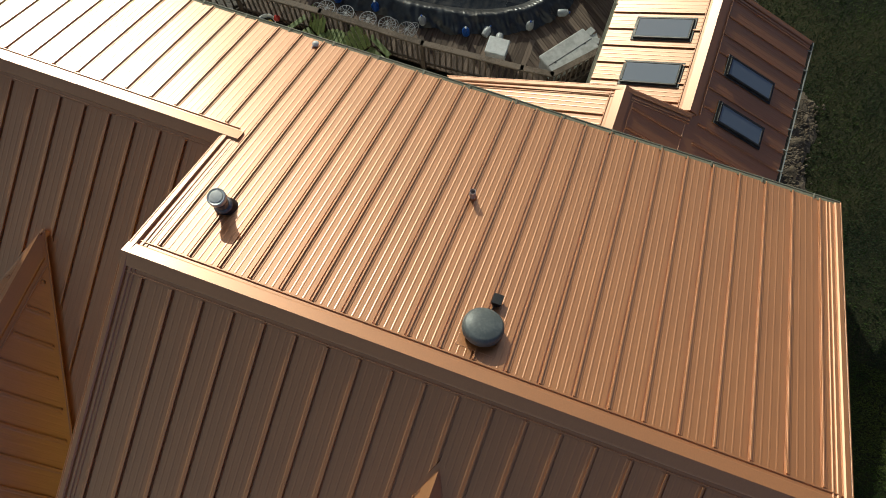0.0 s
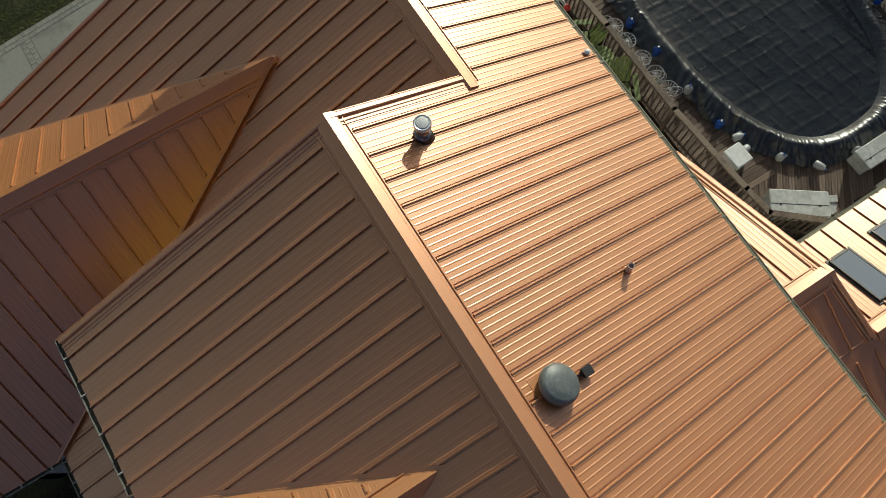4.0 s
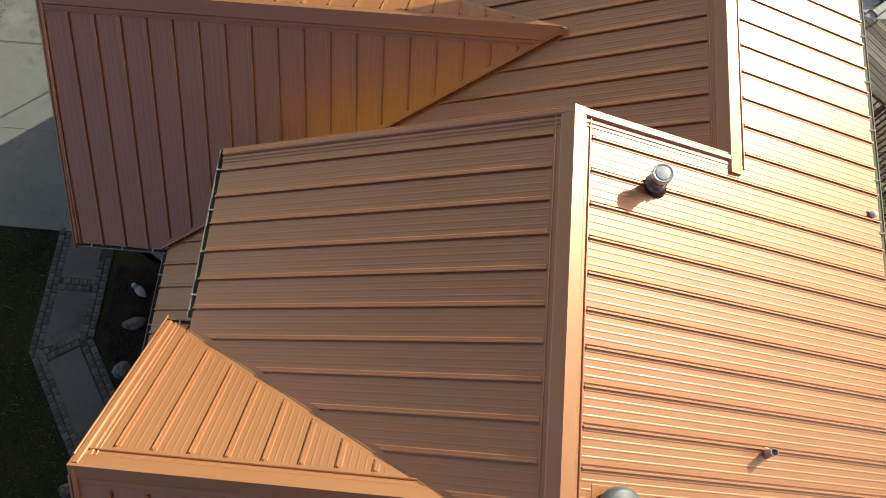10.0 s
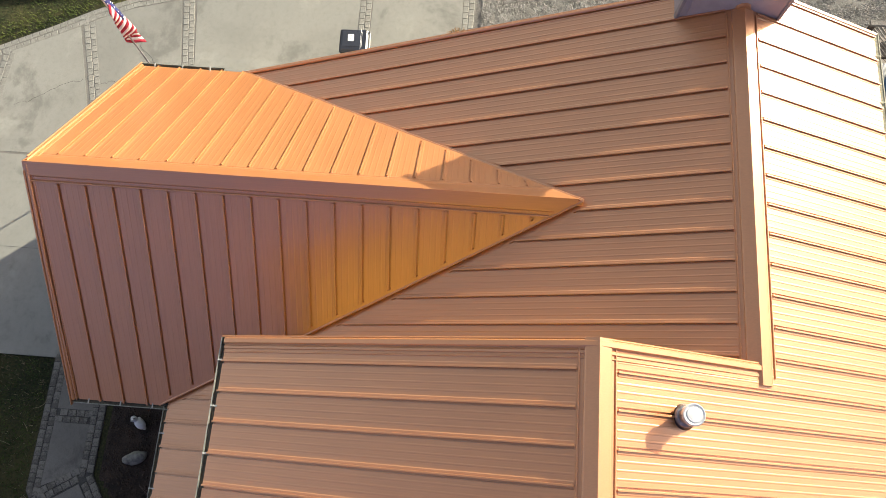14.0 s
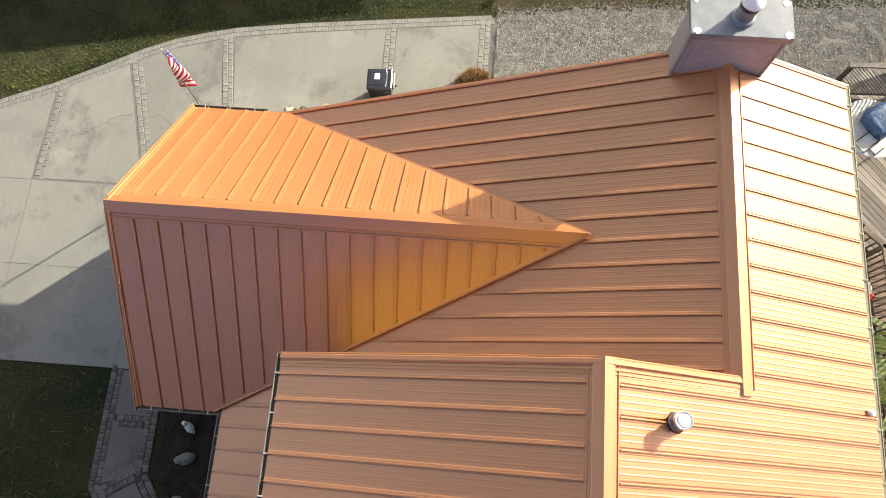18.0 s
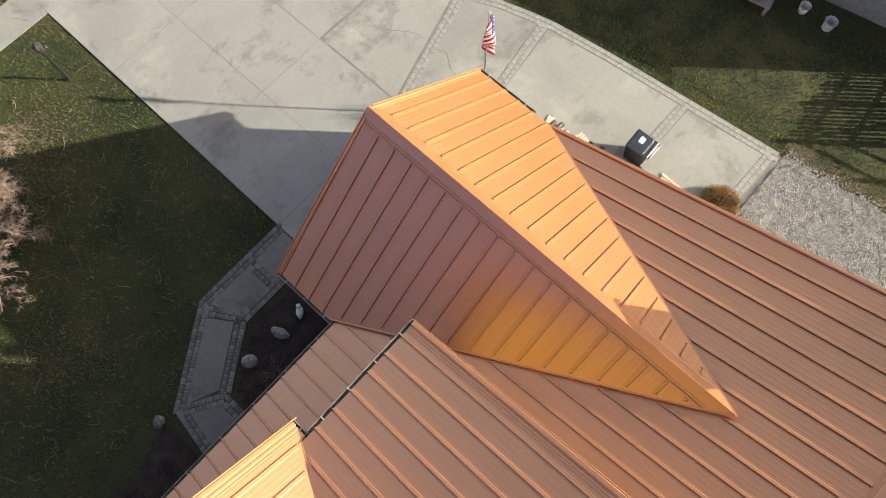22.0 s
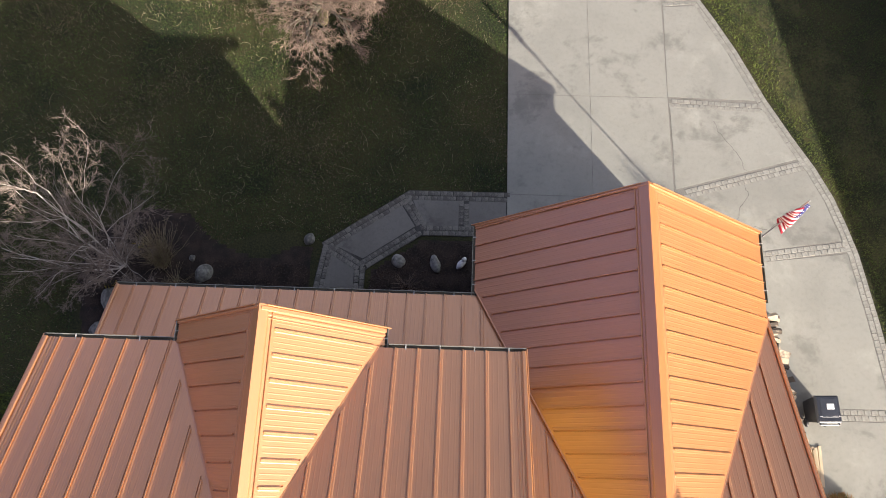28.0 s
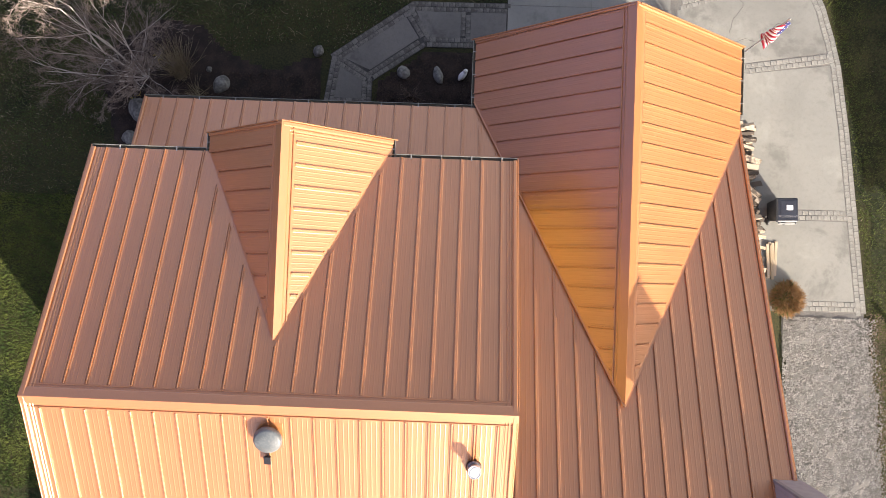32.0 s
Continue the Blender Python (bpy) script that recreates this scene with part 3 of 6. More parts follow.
def small_valley(x):
    return (RIDGE_Z - DZ + (DTL if x < DX else DTR) * abs(x - DX)) / PITCH


CA, DA = valley_y(CX, TL), small_valley(DX)
GARAGE_VALLEYS = [((CX, CA), (CL, valley_y(CL, TL))), ((CX, CA), (CR, valley_y(CR, TR)))]
SMALL_VALLEYS = [((DX, DA), (DX - DE, small_valley(DX - DE))), ((DX, DA), (DX + DE, small_valley(DX + DE)))]

AX0, AX1 = -8.9, 0.0
EAVE_F, EAVE_B = 4.80, -4.63
BX1 = 5.52
slope("front_roof_slope", (0, 0, RIDGE_Z), (0, 1), PITCH, [(AX0, 0), (AX1, 0), (AX1, EAVE_F), (AX0, EAVE_F)], phase=-0.335, stops=SMALL_VALLEYS)
slope("back_roof_slope", (0, 0, RIDGE_Z), (0, -1), PITCH, [(AX0, 0), (AX1, 0), (AX1, EAVE_B), (AX0, EAVE_B)], phase=0.323)
slope("lower_back_roof_slope", (0, 0, RIDGE_Z), (0, -1), PITCH, [(AX1, LOW_Y), (BX1, LOW_Y), (BX1, EAVE_B), (AX1, EAVE_B)], phase=0.323)
PORCH_Y = 6.47
slope("lower_front_roof_slope", (0, LOW_Y, LOW_Z), (0, 1), PITCH, [(AX1 + 0.02, LOW_Y), (BX1, LOW_Y), (BX1, PORCH_Y), (AX1 + 0.02, PORCH_Y)], phase=4.646, stops=GARAGE_VALLEYS)
slope("porch_roof_slope", (0, LOW_Y, LOW_Z), (0, 1), PITCH, [(-9.0, 4.1), (AX1 + 0.018, 4.1), (AX1 + 0.018, PORCH_Y), (-9.0, PORCH_Y)], phase=-8.6, stops=GARAGE_VALLEYS[:1])
ridge_cap("ridge_cap", (AX0 - 0.02, 0, RIDGE_Z), (AX1 + 0.02, 0, RIDGE_Z), PITCH, PITCH)
ridge_cap("lower_ridge_cap", (AX1 - 0.25, LOW_Y, LOW_Z), (5.06, LOW_Y, LOW_Z), PITCH, PITCH)
nf, nb = (0, PITCH, 1), (0, -PITCH, 1)
zf, zb = RIDGE_Z - PITCH * EAVE_F, RIDGE_Z + PITCH * EAVE_B
rake((AX1, 0.0, RIDGE_Z), (AX1, EAVE_F, zf), (-1, 0, 0), nf)
rake((AX1, 0.0, RIDGE_Z), (AX1, LOW_Y + 0.02, LOW_Z), (-1, 0, 0), nb)
rake((AX0, 0.0, RIDGE_Z), (AX0, EAVE_F, zf), (1, 0, 0), nf)
rake((AX0, 0.0, RIDGE_Z), (AX0, EAVE_B, zb), (1, 0, 0), nb)
rake((BX1, LOW_Y, LOW_Z), (BX1, EAVE_B, zb), (-1, 0, 0), nb, True)
rake((BX1, LOW_Y, LOW_Z), (BX1, 6.2, plane_z(6.2)), (-1, 0, 0), nf, True)
rake((-9.0, 4.1, plane_z(4.1)), (-9.0, PORCH_Y, plane_z(PORCH_Y)), (1, 0, 0), nf, True)

# cross gable over the garage
CE_L, CE_R = CZ - TL * (CX - CL), CZ - TR * (CR - CX)
slope("garage_roof_slope", (CX, 8.0, CZ), (1, 0), TR, [(CX, CA), (CR, valley_y(CR, TR)), (CR, CY + 0.01), (CX, CY)], phase=1.5, stops=GARAGE_VALLEYS[1:])
slope("garage_roof_slope", (CX, 8.0, CZ), (-1, 0), TL, [(CX, CA), (CX, CY), (CL, CY + 0.07), (CL, valley_y(CL, TL))], phase=-0.363, stops=GARAGE_VALLEYS[:1])
ridge_cap("garage_ridge_cap", (CX, CA + 0.06, CZ), (CX, CY + 0.02, CZ), TR, TL, half=0.16, mitre=2.0)
rake((CX, CY, CZ), (CR, CY + 0.01, CE_R), (0, -1, 0), (TR, 0, 1), True)
rake((CX, CY, CZ), (CL, CY + 0.07, CE_L), (0, -1, 0), (-TL, 0, 1), True)
for x, t in ((CL, TL), (CR, TR)):
    strip("valley_trim", (CX, CA, CZ + 0.005), (x, valley_y(x, t), CZ - abs(x - CX) * t + 0.005), 0.045, 0.022, (0, 0, 1))

# small front gable
for sgn, ph, DT in ((1, 0.351, DTR), (-1, -0.414, DTL)):
    xe = DX + sgn * DE
    ze = DZ - DT * DE
    xv = DX + sgn * min(DE, (PITCH * 4.84 - RIDGE_Z + DZ) / DT)
    yv = small_valley(xv)
    slope("small_gable_slope", (DX, DY, DZ), (sgn, 0), DT, [(DX, DA), (xv, yv), (xe, 4.84), (xe, DY), (DX, DY)], phase=ph, stops=[((DX, DA), (xv, yv))])
    rake((DX, DY, DZ), (xe, DY, ze), (0, -1, 0), (sgn * DT, 0, 1), sgn < 0)
    strip("valley_trim", (DX, DA, DZ + 0.005), (xv, yv, DZ - DT * abs(xv - DX) + 0.005), 0.045, 0.022, (0, 0, 1))
    gutter((xe - sgn * 0.01, 4.80, ze + 0.01), (xe - sgn * 0.01, DY, ze + 0.01), (sgn, 0, 0), hangers=0.2)
    ex = xe + sgn * 0.05
    part("downspout_elbow", Geo().tube([(ex, 4.9, ze - 0.04), (ex, 4.84, ze - 0.1), (ex, 4.80, ze - 0.27), (ex, 4.80, plane_z(4.8) + 0.05)], [0.04] * 4, 10), GUTTER, house, smooth=True)
ridge_cap("small_ridge_cap", (DX, DA - 0.02, DZ), (DX, DY + 0.02, DZ), DTR, DTL, half=0.13, mitre=2.0)

# gutters on the eaves
gutter((AX0, EAVE_F, zf + 0.01), (DX - DE - 0.1, EAVE_F, zf + 0.01), (0, 1, 0))
gutter((DX + DE + 0.1, EAVE_F, zf + 0.01), (AX1, EAVE_F, zf + 0.01), (0, 1, 0), hangers=0.55)
gutter((-9.0, PORCH_Y, plane_z(PORCH_Y) + 0.01), (CL - 0.02, PORCH_Y, plane_z(PORCH_Y) + 0.01), (0, 1, 0))
gutter((CL, 6.45, CE_L + 0.01), (CL, CY + 0.05, CE_L + 0.01), (-1, 0, 0), hangers=0.45)
gutter((CR, 6.45, CE_R + 0.01), (CR, CY, CE_R + 0.01), (1, 0, 0), hangers=0.45)
gutter((AX0, EAVE_B, zb + 0.01), (BX1, EAVE_B, zb + 0.01), (0, -1, 0), hangers=0.8, mat=DULLGUTTER, fill=PALEBED)

# back wing with skylights, and the small link roof
SX, SZ, SY = -6.62, 3.41, -9.4
FX, FZ, FY = -5.34, 3.95, -6.2
SE = 2.5
slope("link_roof_slope", (FX, -6.0, FZ), (1, 0), PITCH, [(FX, FY), (FX, -4.3), (-2.0, -4.3), (-2.0, FY + 0.06)], phase=0.0)
slope("link_back_slope", (FX, -6.0, FZ), (-1, 0), PITCH, [(FX, FY), (FX, -4.3), (SX, -4.3), (SX, FY - 0.2)], phase=0.1)
slope("wing_shade_slope", (FX, -6.0, FZ), (-1, 0), PITCH, [(SX, SY), (SX, -4.3), (-8.7, -4.3), (-8.7, SY)], phase=0.1)
slope("wing_sun_slope", (SX, -6.0, SZ), (1, 0), PITCH, [(SX, SY), (SX, -4.6), (-4.72, -4.6), (-4.72, SY)], phase=2.67)
ridge_cap("link_ridge_cap", (FX, FY - 0.02, FZ), (FX, -4.4, FZ), PITCH, PITCH, half=0.16)
ridge_cap("wing_ridge_cap", (SX, SY, SZ), (SX, FY - 0.25, SZ), PITCH, PITCH, half=0.16)
rake((FX, FY, FZ), (-2.0, FY + 0.06, FZ - PITCH * 3.34), (0, 1, 0), (PITCH, 0, 1))
rake((FX, FY, FZ), (SX - 0.05, FY - 0.22, SZ - 0.02), (0, 1, 0), (-PITCH, 0, 1))
rake((SX, SY, SZ), (-8.7, SY, SE), (0, 1, 0), (-PITCH, 0, 1))
rake((SX, SY, SZ), (-4.72, SY, SZ - PITCH * 1.9), (0, 1, 0), (PITCH, 0, 1))
gutter((-8.7, SY, SE + 0.01), (-8.7, -4.7, SE + 0.01), (-1, 0, 0), hangers=0.45, mat=HANGER)
gutter((-4.72, SY, 2.6), (-4.72, -6.3, 2.6), (1, 0, 0), hangers=0.8, mat=DULLGUTTER, fill=PALEBED)
gutter((-2.0, -6.1, 2.52), (-2.0, -4.7, 2.52), (1, 0, 0), hangers=0.5)


def skylight(x0, x1, y0, y1, d, o):
    """A framed roof window that lies on a wing slope."""
    dv = Vector((d, 0, 0))
    v = (dv - Vector((0, 0, PITCH))).normalized()
    n = (dv * PITCH + Vector((0, 0, 1))).normalized()
    u = v.cross(n)
    m = Matrix((u, v, n)).transposed().to_4x4()
    xc, yc = (x0 + x1) / 2, (y0 + y1) / 2
    m.translation = (xc, yc, 0.014 + o[2] - PITCH * abs(xc - o[0]))
    ln, w = abs(x1 - x0) * math.sqrt(1 + PITCH ** 2), abs(y1 - y0)
    t = thing("skylight", "flat roof skylight with dark bronze frame and glass", "skylight", group="skylights on the back wing", m=m)
    f = 0.04
    for sx in (-1, 1):
        part("frame_bar", Geo().box((sx * (w / 2 - f / 2), 0, 0.032), (f, ln, 0.064), 0.008), SKYFRAME, t)
    for sy in (-1, 1):
        part("frame_bar", Geo().box((0, sy * (ln / 2 - f / 2), 0.032), (w - 2 * f, f, 0.062), 0.008), SKYFRAME, t)
    part("curb", Geo().box((0, 0, 0.02), (w - 2 * f, ln - 2 * f, 0.04)), BLACK, t)
    part("pane", Geo().box((0, 0, 0.048), (w - 2 * f + 0.004, ln - 2 * f + 0.004, 0.016)), GLASS, t)
    part("flashing", Geo().box((0, 0, 0.016), (w + 0.08, ln + 0.09, 0.018), 0.006), SKYFRAME, t)


skylight(-5.24, -6.26, -8.53, -8.03, 1, (SX, 0, SZ))
skylight(-5.27, -6.28, -7.46, -6.96, 1, (SX, 0, SZ))
skylight(-7.10, -8.11, -7.98, -7.56, -1, (SX, 0, SZ))
skylight(-7.16, -8.14, -6.96, -6.54, -1, (SX, 0, SZ))

# ---- house: walls ----


def wall_poly(name, pts, thick, inward, mat=None):
    """An upright wall from its outer outline and its thickness."""
    w = Vector(inward) * thick
    k = len(pts)
    vs = [Vector(p) for p in pts] + [Vector(p) + w for p in pts]
    fs = [tuple(range(k)), tuple(reversed(range(k, 2 * k)))] + [(i, (i + 1) % k, k + (i + 1) % k, k + i) for i in range(k)]
    return part(name, Geo().add(vs, fs), mat or SIDING, house)


WX0, WX1, WYF, WYB = -8.6, -0.28, 4.35, -4.2
wall_poly("wall", [(WX0, WYF, 0), (WX1, WYF, 0), (WX1, WYF, 5.0), (WX0, WYF, 5.0)], 0.2, (0, -1, 0))
wall_poly("wall", [(WX0, WYB, 0), (BX1 - 0.3, WYB, 0), (BX1 - 0.3, WYB, 5.05), (WX0, WYB, 5.05)], 0.2, (0, 1, 0))
wall_poly("wall", [(WX0, WYB, 0), (WX0, WYF, 0), (WX0, WYF, 5.05), (WX0, 0, 6.9), (WX0, WYB, 5.1)], 0.2, (1, 0, 0))
# unseen gable wall, coloured as a warm reflector for the garage slope
wall_poly("wall", [(WX1, -2.3, 3), (WX1, WYF, 3), (WX1, WYF, 5.05), (WX1, 0, 6.9), (WX1, -2.3, 5.95)], 0.2, (-1, 0, 0), BOUNCEWALL)
wall_poly("wall", [(BX1 - 0.3, WYB, 0), (BX1 - 0.3, 6.2, 0), (BX1 - 0.3, 6.2, 2.35), (BX1 - 0.3, LOW_Y, 5.98), (BX1 - 0.3, WYB, 5.1)], 0.2, (-1, 0, 0))
wall_poly("garage_wall", [(CL + 0.35, 7.75, 0), (CR - 0.2, 7.75, 0), (CR - 0.2, 7.75, 2.62), (CX, 7.75, 5.15), (CL + 0.35, 7.75, 2.6)], 0.2, (0, -1, 0))
wall_poly("garage_wall", [(CR - 0.2, 6.0, 0), (CR - 0.2, 7.75, 0), (CR - 0.2, 7.75, 2.62), (CR - 0.2, 6.0, 2.62)], 0.2, (-1, 0, 0))
wall_poly("garage_wall", [(CL + 0.35, 5.0, 0), (CL + 0.35, 7.75, 0), (CL + 0.35, 7.75, 2.6), (CL + 0.35, 5.0, 2.6)], 0.2, (1, 0, 0))
wall_poly("small_gable_wall", [(DX - 1.6, 4.9, 4.2), (DX + 1.6, 4.9, 4.2), (DX + 1.6, 4.9, 5.0), (DX, 4.9, 6.35), (DX - 1.6, 4.9, 5.0)], 0.15, (0, -1, 0))
wall_poly("porch_wall", [(-8.7, 4.4, 0), (-8.7, 6.0, 0), (-8.7, 6.0, 2.4), (-8.7, 4.4, 3.1)], 0.15, (1, 0, 0))
wall_poly("wing_wall", [(-8.4, SY + 0.3, 0), (-4.95, SY + 0.3, 0), (-4.95, SY + 0.3, 2.55), (SX, SY + 0.3, 3.3), (-8.4, SY + 0.3, 2.5)], 0.2, (0, 1, 0))
wall_poly("wing_wall", [(-8.4, SY + 0.3, 0), (-8.4, WYB, 0), (-8.4, WYB, 2.5), (-8.4, SY + 0.3, 2.5)], 0.2, (1, 0, 0))
wall_poly("wing_wall", [(-4.95, SY + 0.3, 0), (-4.95, -6.0, 0), (-4.95, -6.0, 2.55), (-4.95, SY + 0.3, 2.55)], 0.2, (-1, 0, 0))
wall_poly("link_wall", [(-5.0, -5.95, 0), (-2.3, -5.95, 0), (-2.3, -5.95, 2.5), (-5.0, -5.95, 3.6)], 0.2, (0, 1, 0))
wall_poly("link_wall", [(-2.3, -5.95, 0), (-2.3, WYB, 0), (-2.3, WYB, 2.5), (-2.3, -5.95, 2.5)], 0.2, (-1, 0, 0))

# ---- on the roof ----


def on_back(x, y):
    return Vector((x, y, RIDGE_Z + 0.014 + PITCH * y))


TILT = Matrix.Rotation(math.atan(PITCH), 4, "X")
p = on_back(-4.45, -0.59)
vent = thing("roof_vent", "grey round metal roof vent cap on the metal roof", "roof vent", m=Matrix.Translation(p) @ TILT)
part("collar", Geo().lathe([(0.15, -0.02), (0.15, 0.12), (0.17, 0.13)], 28), BLACK, vent, smooth=True)
part("dome", Geo().lathe([(0.16, 0.11), (0.235, 0.085), (0.252, 0.09), (0.258, 0.11), (0.258, 0.155), (0.252, 0.18), (0.236, 0.203), (0.208, 0.217), (0.175, 0.222), (0.168, 0.226), (0.10, 0.234), (0.004, 0.237)], 48), VENTGREY, vent, smooth=True)
part("flashing", Geo().box((0, 0.0, 0.004), (0.5, 0.55, 0.012), 0.004), TRIM, vent)

p = on_back(-4.5, -1.04)
box = thing("sensor_box", "small black box with a tilted solar panel beside the vent", "sensor", m=Matrix.Translation(p) @ Matrix.Rotation(math.atan(PITCH), 4, "X"))
part("case", Geo().box((0, 0, 0.07), (0.12, 0.14, 0.06), 0.01), BLACK, box)
part("panel_face", Geo().box((0, 0, 0.104), (0.13, 0.16, 0.012), 0.003), BLACK, box)
part("foot", Geo().box((0, 0.03, 0.025), (0.05, 0.05, 0.06), 0.005), BLACK, box)
part("cable", Geo().tube([(0.01, 0.08, 0.06), (0.03, 0.15, 0.03), (0.02, 0.24, 0.03)], [0.008] * 3, 6), BLACK, box)

p = on_back(-0.73, -1.05)
flue = thing("flue_pipe", "round metal flue pipe with a bright rain cap", "flue pipe", m=Matrix.Translation(p))
part("flashing", Geo().lathe([(0.17, -0.07), (0.14, 0.04), (0.105, 0.10), (0.095, 0.10)], 28), BLACK, flue, smooth=True)
part("pipe", Geo().lathe([(0.090, -0.1), (0.090, 0.34)], 28), STEEL, flue, smooth=True)
part("storm_collar", Geo().lathe([(0.128, 0.105), (0.124, 0.118), (0.092, 0.14)], 28), STEEL, flue, smooth=True)
part("louvre_band", Geo().lathe([(0.094, 0.25), (0.098, 0.255), (0.098, 0.30), (0.094, 0.305)], 28), BLACK, flue, smooth=True)
part("cap", Geo().lathe([(0.095, 0.32), (0.116, 0.32), (0.122, 0.33), (0.122, 0.395), (0.112, 0.405), (0.095, 0.40), (0.088, 0.39)], 32), ALU, flue, smooth=True)
part("cap_top", Geo().lathe([(0.085, 0.39), (0.082, 0.408), (0.055, 0.414), (0.03, 0.416), (0.004, 0.417)], 28), WHITEPL, flue, smooth=True)

p = on_back(-3.675, -2.52)
pipe = thing("vent_pipe", "thin pale plumbing vent pipe on the roof", "vent pipe", m=Matrix.Translation(p))
part("pipe", Geo().lathe([(0.044, -0.05), (0.044, 0.24), (0.036, 0.24), (0.036, 0.16)], 18), PVC, pipe, smooth=True)
part("boot", Geo().lathe([(0.075, -0.03), (0.06, 0.03), (0.038, 0.06)], 18), TRIM, pipe, smooth=True)

p = on_back(-0.25, -4.5)
clip = thing("roof_light", "small pale floodlight clipped to the gutter edge", "floodlight", m=Matrix.Translation(p))
part("head", Geo().lathe([(0.03, 0.0), (0.05, 0.03), (0.055, 0.07), (0.02, 0.09)], 14), WHITEPL, clip, smooth=True)
part("arm", Geo().tube([(0, 0, 0.03), (0.03, 0.06, 0.05), (0.03, 0.12, 0.03)], [0.012] * 3, 8), WHITEPL, clip)

# chimney chase astride the lower ridge's end
CH0, CH1, CHY0, CHY1, CHZ = 5.09, 5.66, -2.75, -1.31, 7.02
chim = thing("chimney", "boxed grey chimney chase with a flat metal cap", "chimney")
part("chase", Geo().box(((CH0 + CH1) / 2, (CHY0 + CHY1) / 2, 3.5), (CH1 - CH0, CHY1 - CHY0, 7.0), 0.004), CHASE, chim)
for y in (CHY0, CHY1):
    part("corner_trim", Geo().box((CH0 + 0.02, y, 5.0), (0.09, 0.05, 4.0), 0.006), CHASEEDGE, chim)
part("front_board", Geo().box((CH0 - 0.006, (CHY0 + CHY1) / 2, 6.3), (0.012, 1.2, 1.14), 0.004), CHASE, chim)
part("drip_edge", Geo().box((CH0 - 0.02, (CHY0 + CHY1) / 2, CHZ - 0.10), (0.03, CHY1 - CHY0 + 0.06, 0.10), 0.005), CHASEEDGE, chim)
for y in (-1, 1):
    part("side_board", Geo().box(((CH0 + CH1) / 2, (CHY0 + CHY1) / 2 + y * (CHY1 - CHY0 + 0.012) / 2, 6.3), (CH1 - CH0 - 0.1, 0.012, 1.14), 0.004), CHASE, chim)
part("apron", Geo().tube([(CH0 - 0.05, LOW_Y, LOW_Z + 0.012), (CH0 - 0.005, LOW_Y, LOW_Z + 0.012)], [0.10, 0.11], 20), TRIM, chim, smooth=True)
part("cap", Geo().box(((CH0 + CH1) / 2, (CHY0 + CHY1) / 2, CHZ), (CH1 - CH0 + 0.12, CHY1 - CHY0 + 0.12, 0.10), 0.006), GALV, chim, "flat galvanised sheet cap")
for sx in (0, 1):
    for sy in (0, 1):
        c = Vector((CH0 - 0.0 + sx * (CH1 - CH0), CHY0 + 0.03 + sy * (CHY1 - CHY0 - 0.06), CHZ + 0.05))
        rr = vary(sx * 2 + sy)
        pts = [(c.x + (0.045 + rr.random() * 0.03) * math.cos(a), c.y + (0.045 + rr.random() * 0.03) * math.sin(a)) for a in [i * math.pi / 5 for i in range(10)]]
        part("sealant_patch", Geo().prism(pts, CHZ + 0.048, CHZ + 0.056), CAPWHITE, chim)
fx, fy = 5.36, -2.04
part("flue_base", Geo().lathe([(0.19, CHZ + 0.04), (0.18, CHZ + 0.10), (0.15, CHZ + 0.12)], 28, Matrix.Translation((fx, fy, 0))), GALV, chim, smooth=True)
part("flue", Geo().lathe([(0.145, CHZ + 0.04), (0.145, CHZ + 0.36)], 28, Matrix.Translation((fx, fy, 0))), GALV, chim, smooth=True)
part("spark_screen", Geo().lathe([(0.155, CHZ + 0.35), (0.155, CHZ + 0.45)], 28, Matrix.Translation((fx, fy, 0))), BLACK, chim, smooth=True)
part("flue_cap", Geo().lathe([(0.15, CHZ + 0.445), (0.175, CHZ + 0.45), (0.178, CHZ + 0.475), (0.17, CHZ + 0.49), (0.10, CHZ + 0.53), (0.035, CHZ + 0.57), (0.004, CHZ + 0.575)], 28, Matrix.Translation((fx, fy, 0))), CAPWHITE, chim, smooth=True)

# ---- driveway ----
BORDER = [(1.2, 23.6), (3.2, 20.4), (5.0, 17.5), (6.05, 15.66), (6.60, 14.6), (7.28, 13.05), (7.88, 11.9), (8.42, 10.95), (8.80, 10.1), (9.06, 9.25), (9.25, 8.5), (9.52, 6.7), (9.80, 4.3), (10.1, 1.69)]
DRIVE_END = 1.69


def along(poly, step):
    """Points and directions at even steps along a polyline."""
    out, carry = [], 0.0
    for a, b in zip(poly, poly[1:]):
        a, b = Vector((*a, 0)), Vector((*b, 0))
        ln = (b - a).length
        t = carry
        while t < ln:
            out.append((a + (b - a) * (t / ln), (b - a).normalized()))
            t += step
        carry = t - ln
    return out


def border_x(y):
    for (x0, y0), (x1, y1) in zip(BORDER, BORDER[1:]):
        if y1 <= y <= y0:
            return x0 + (x1 - x0) * (y - y0) / (y1 - y0)
    return BORDER[-1][0] if y < 5 else BORDER[0][0]


drive = part("driveway", Geo().prism([(0, 9.93), (0.3, 7.0), (5.3, 7.0), (5.3, DRIVE_END), *[(x, y) for x, y in reversed(BORDER)], (0, 23.6)], -0.14, -0.005), JOINT)
tagged(drive, "pale concrete driveway with cobble-patterned bands and a few cracks", "driveway", kind="structure")


def slab(pts):
    """One concrete slab, a little smaller than its field."""
    c = sum((Vector((*p, 0)) for p in pts), Vector()) / len(pts)
    q = []
    for x, y in pts:
        d = Vector((x, y, 0)) - c
        q.append(tuple((c + d * (1 - 0.010 / max(d.length, 0.1)))[:2]))
    part("slab", Geo().prism(q, -0.1, 0.0), CONCRETE, drive)


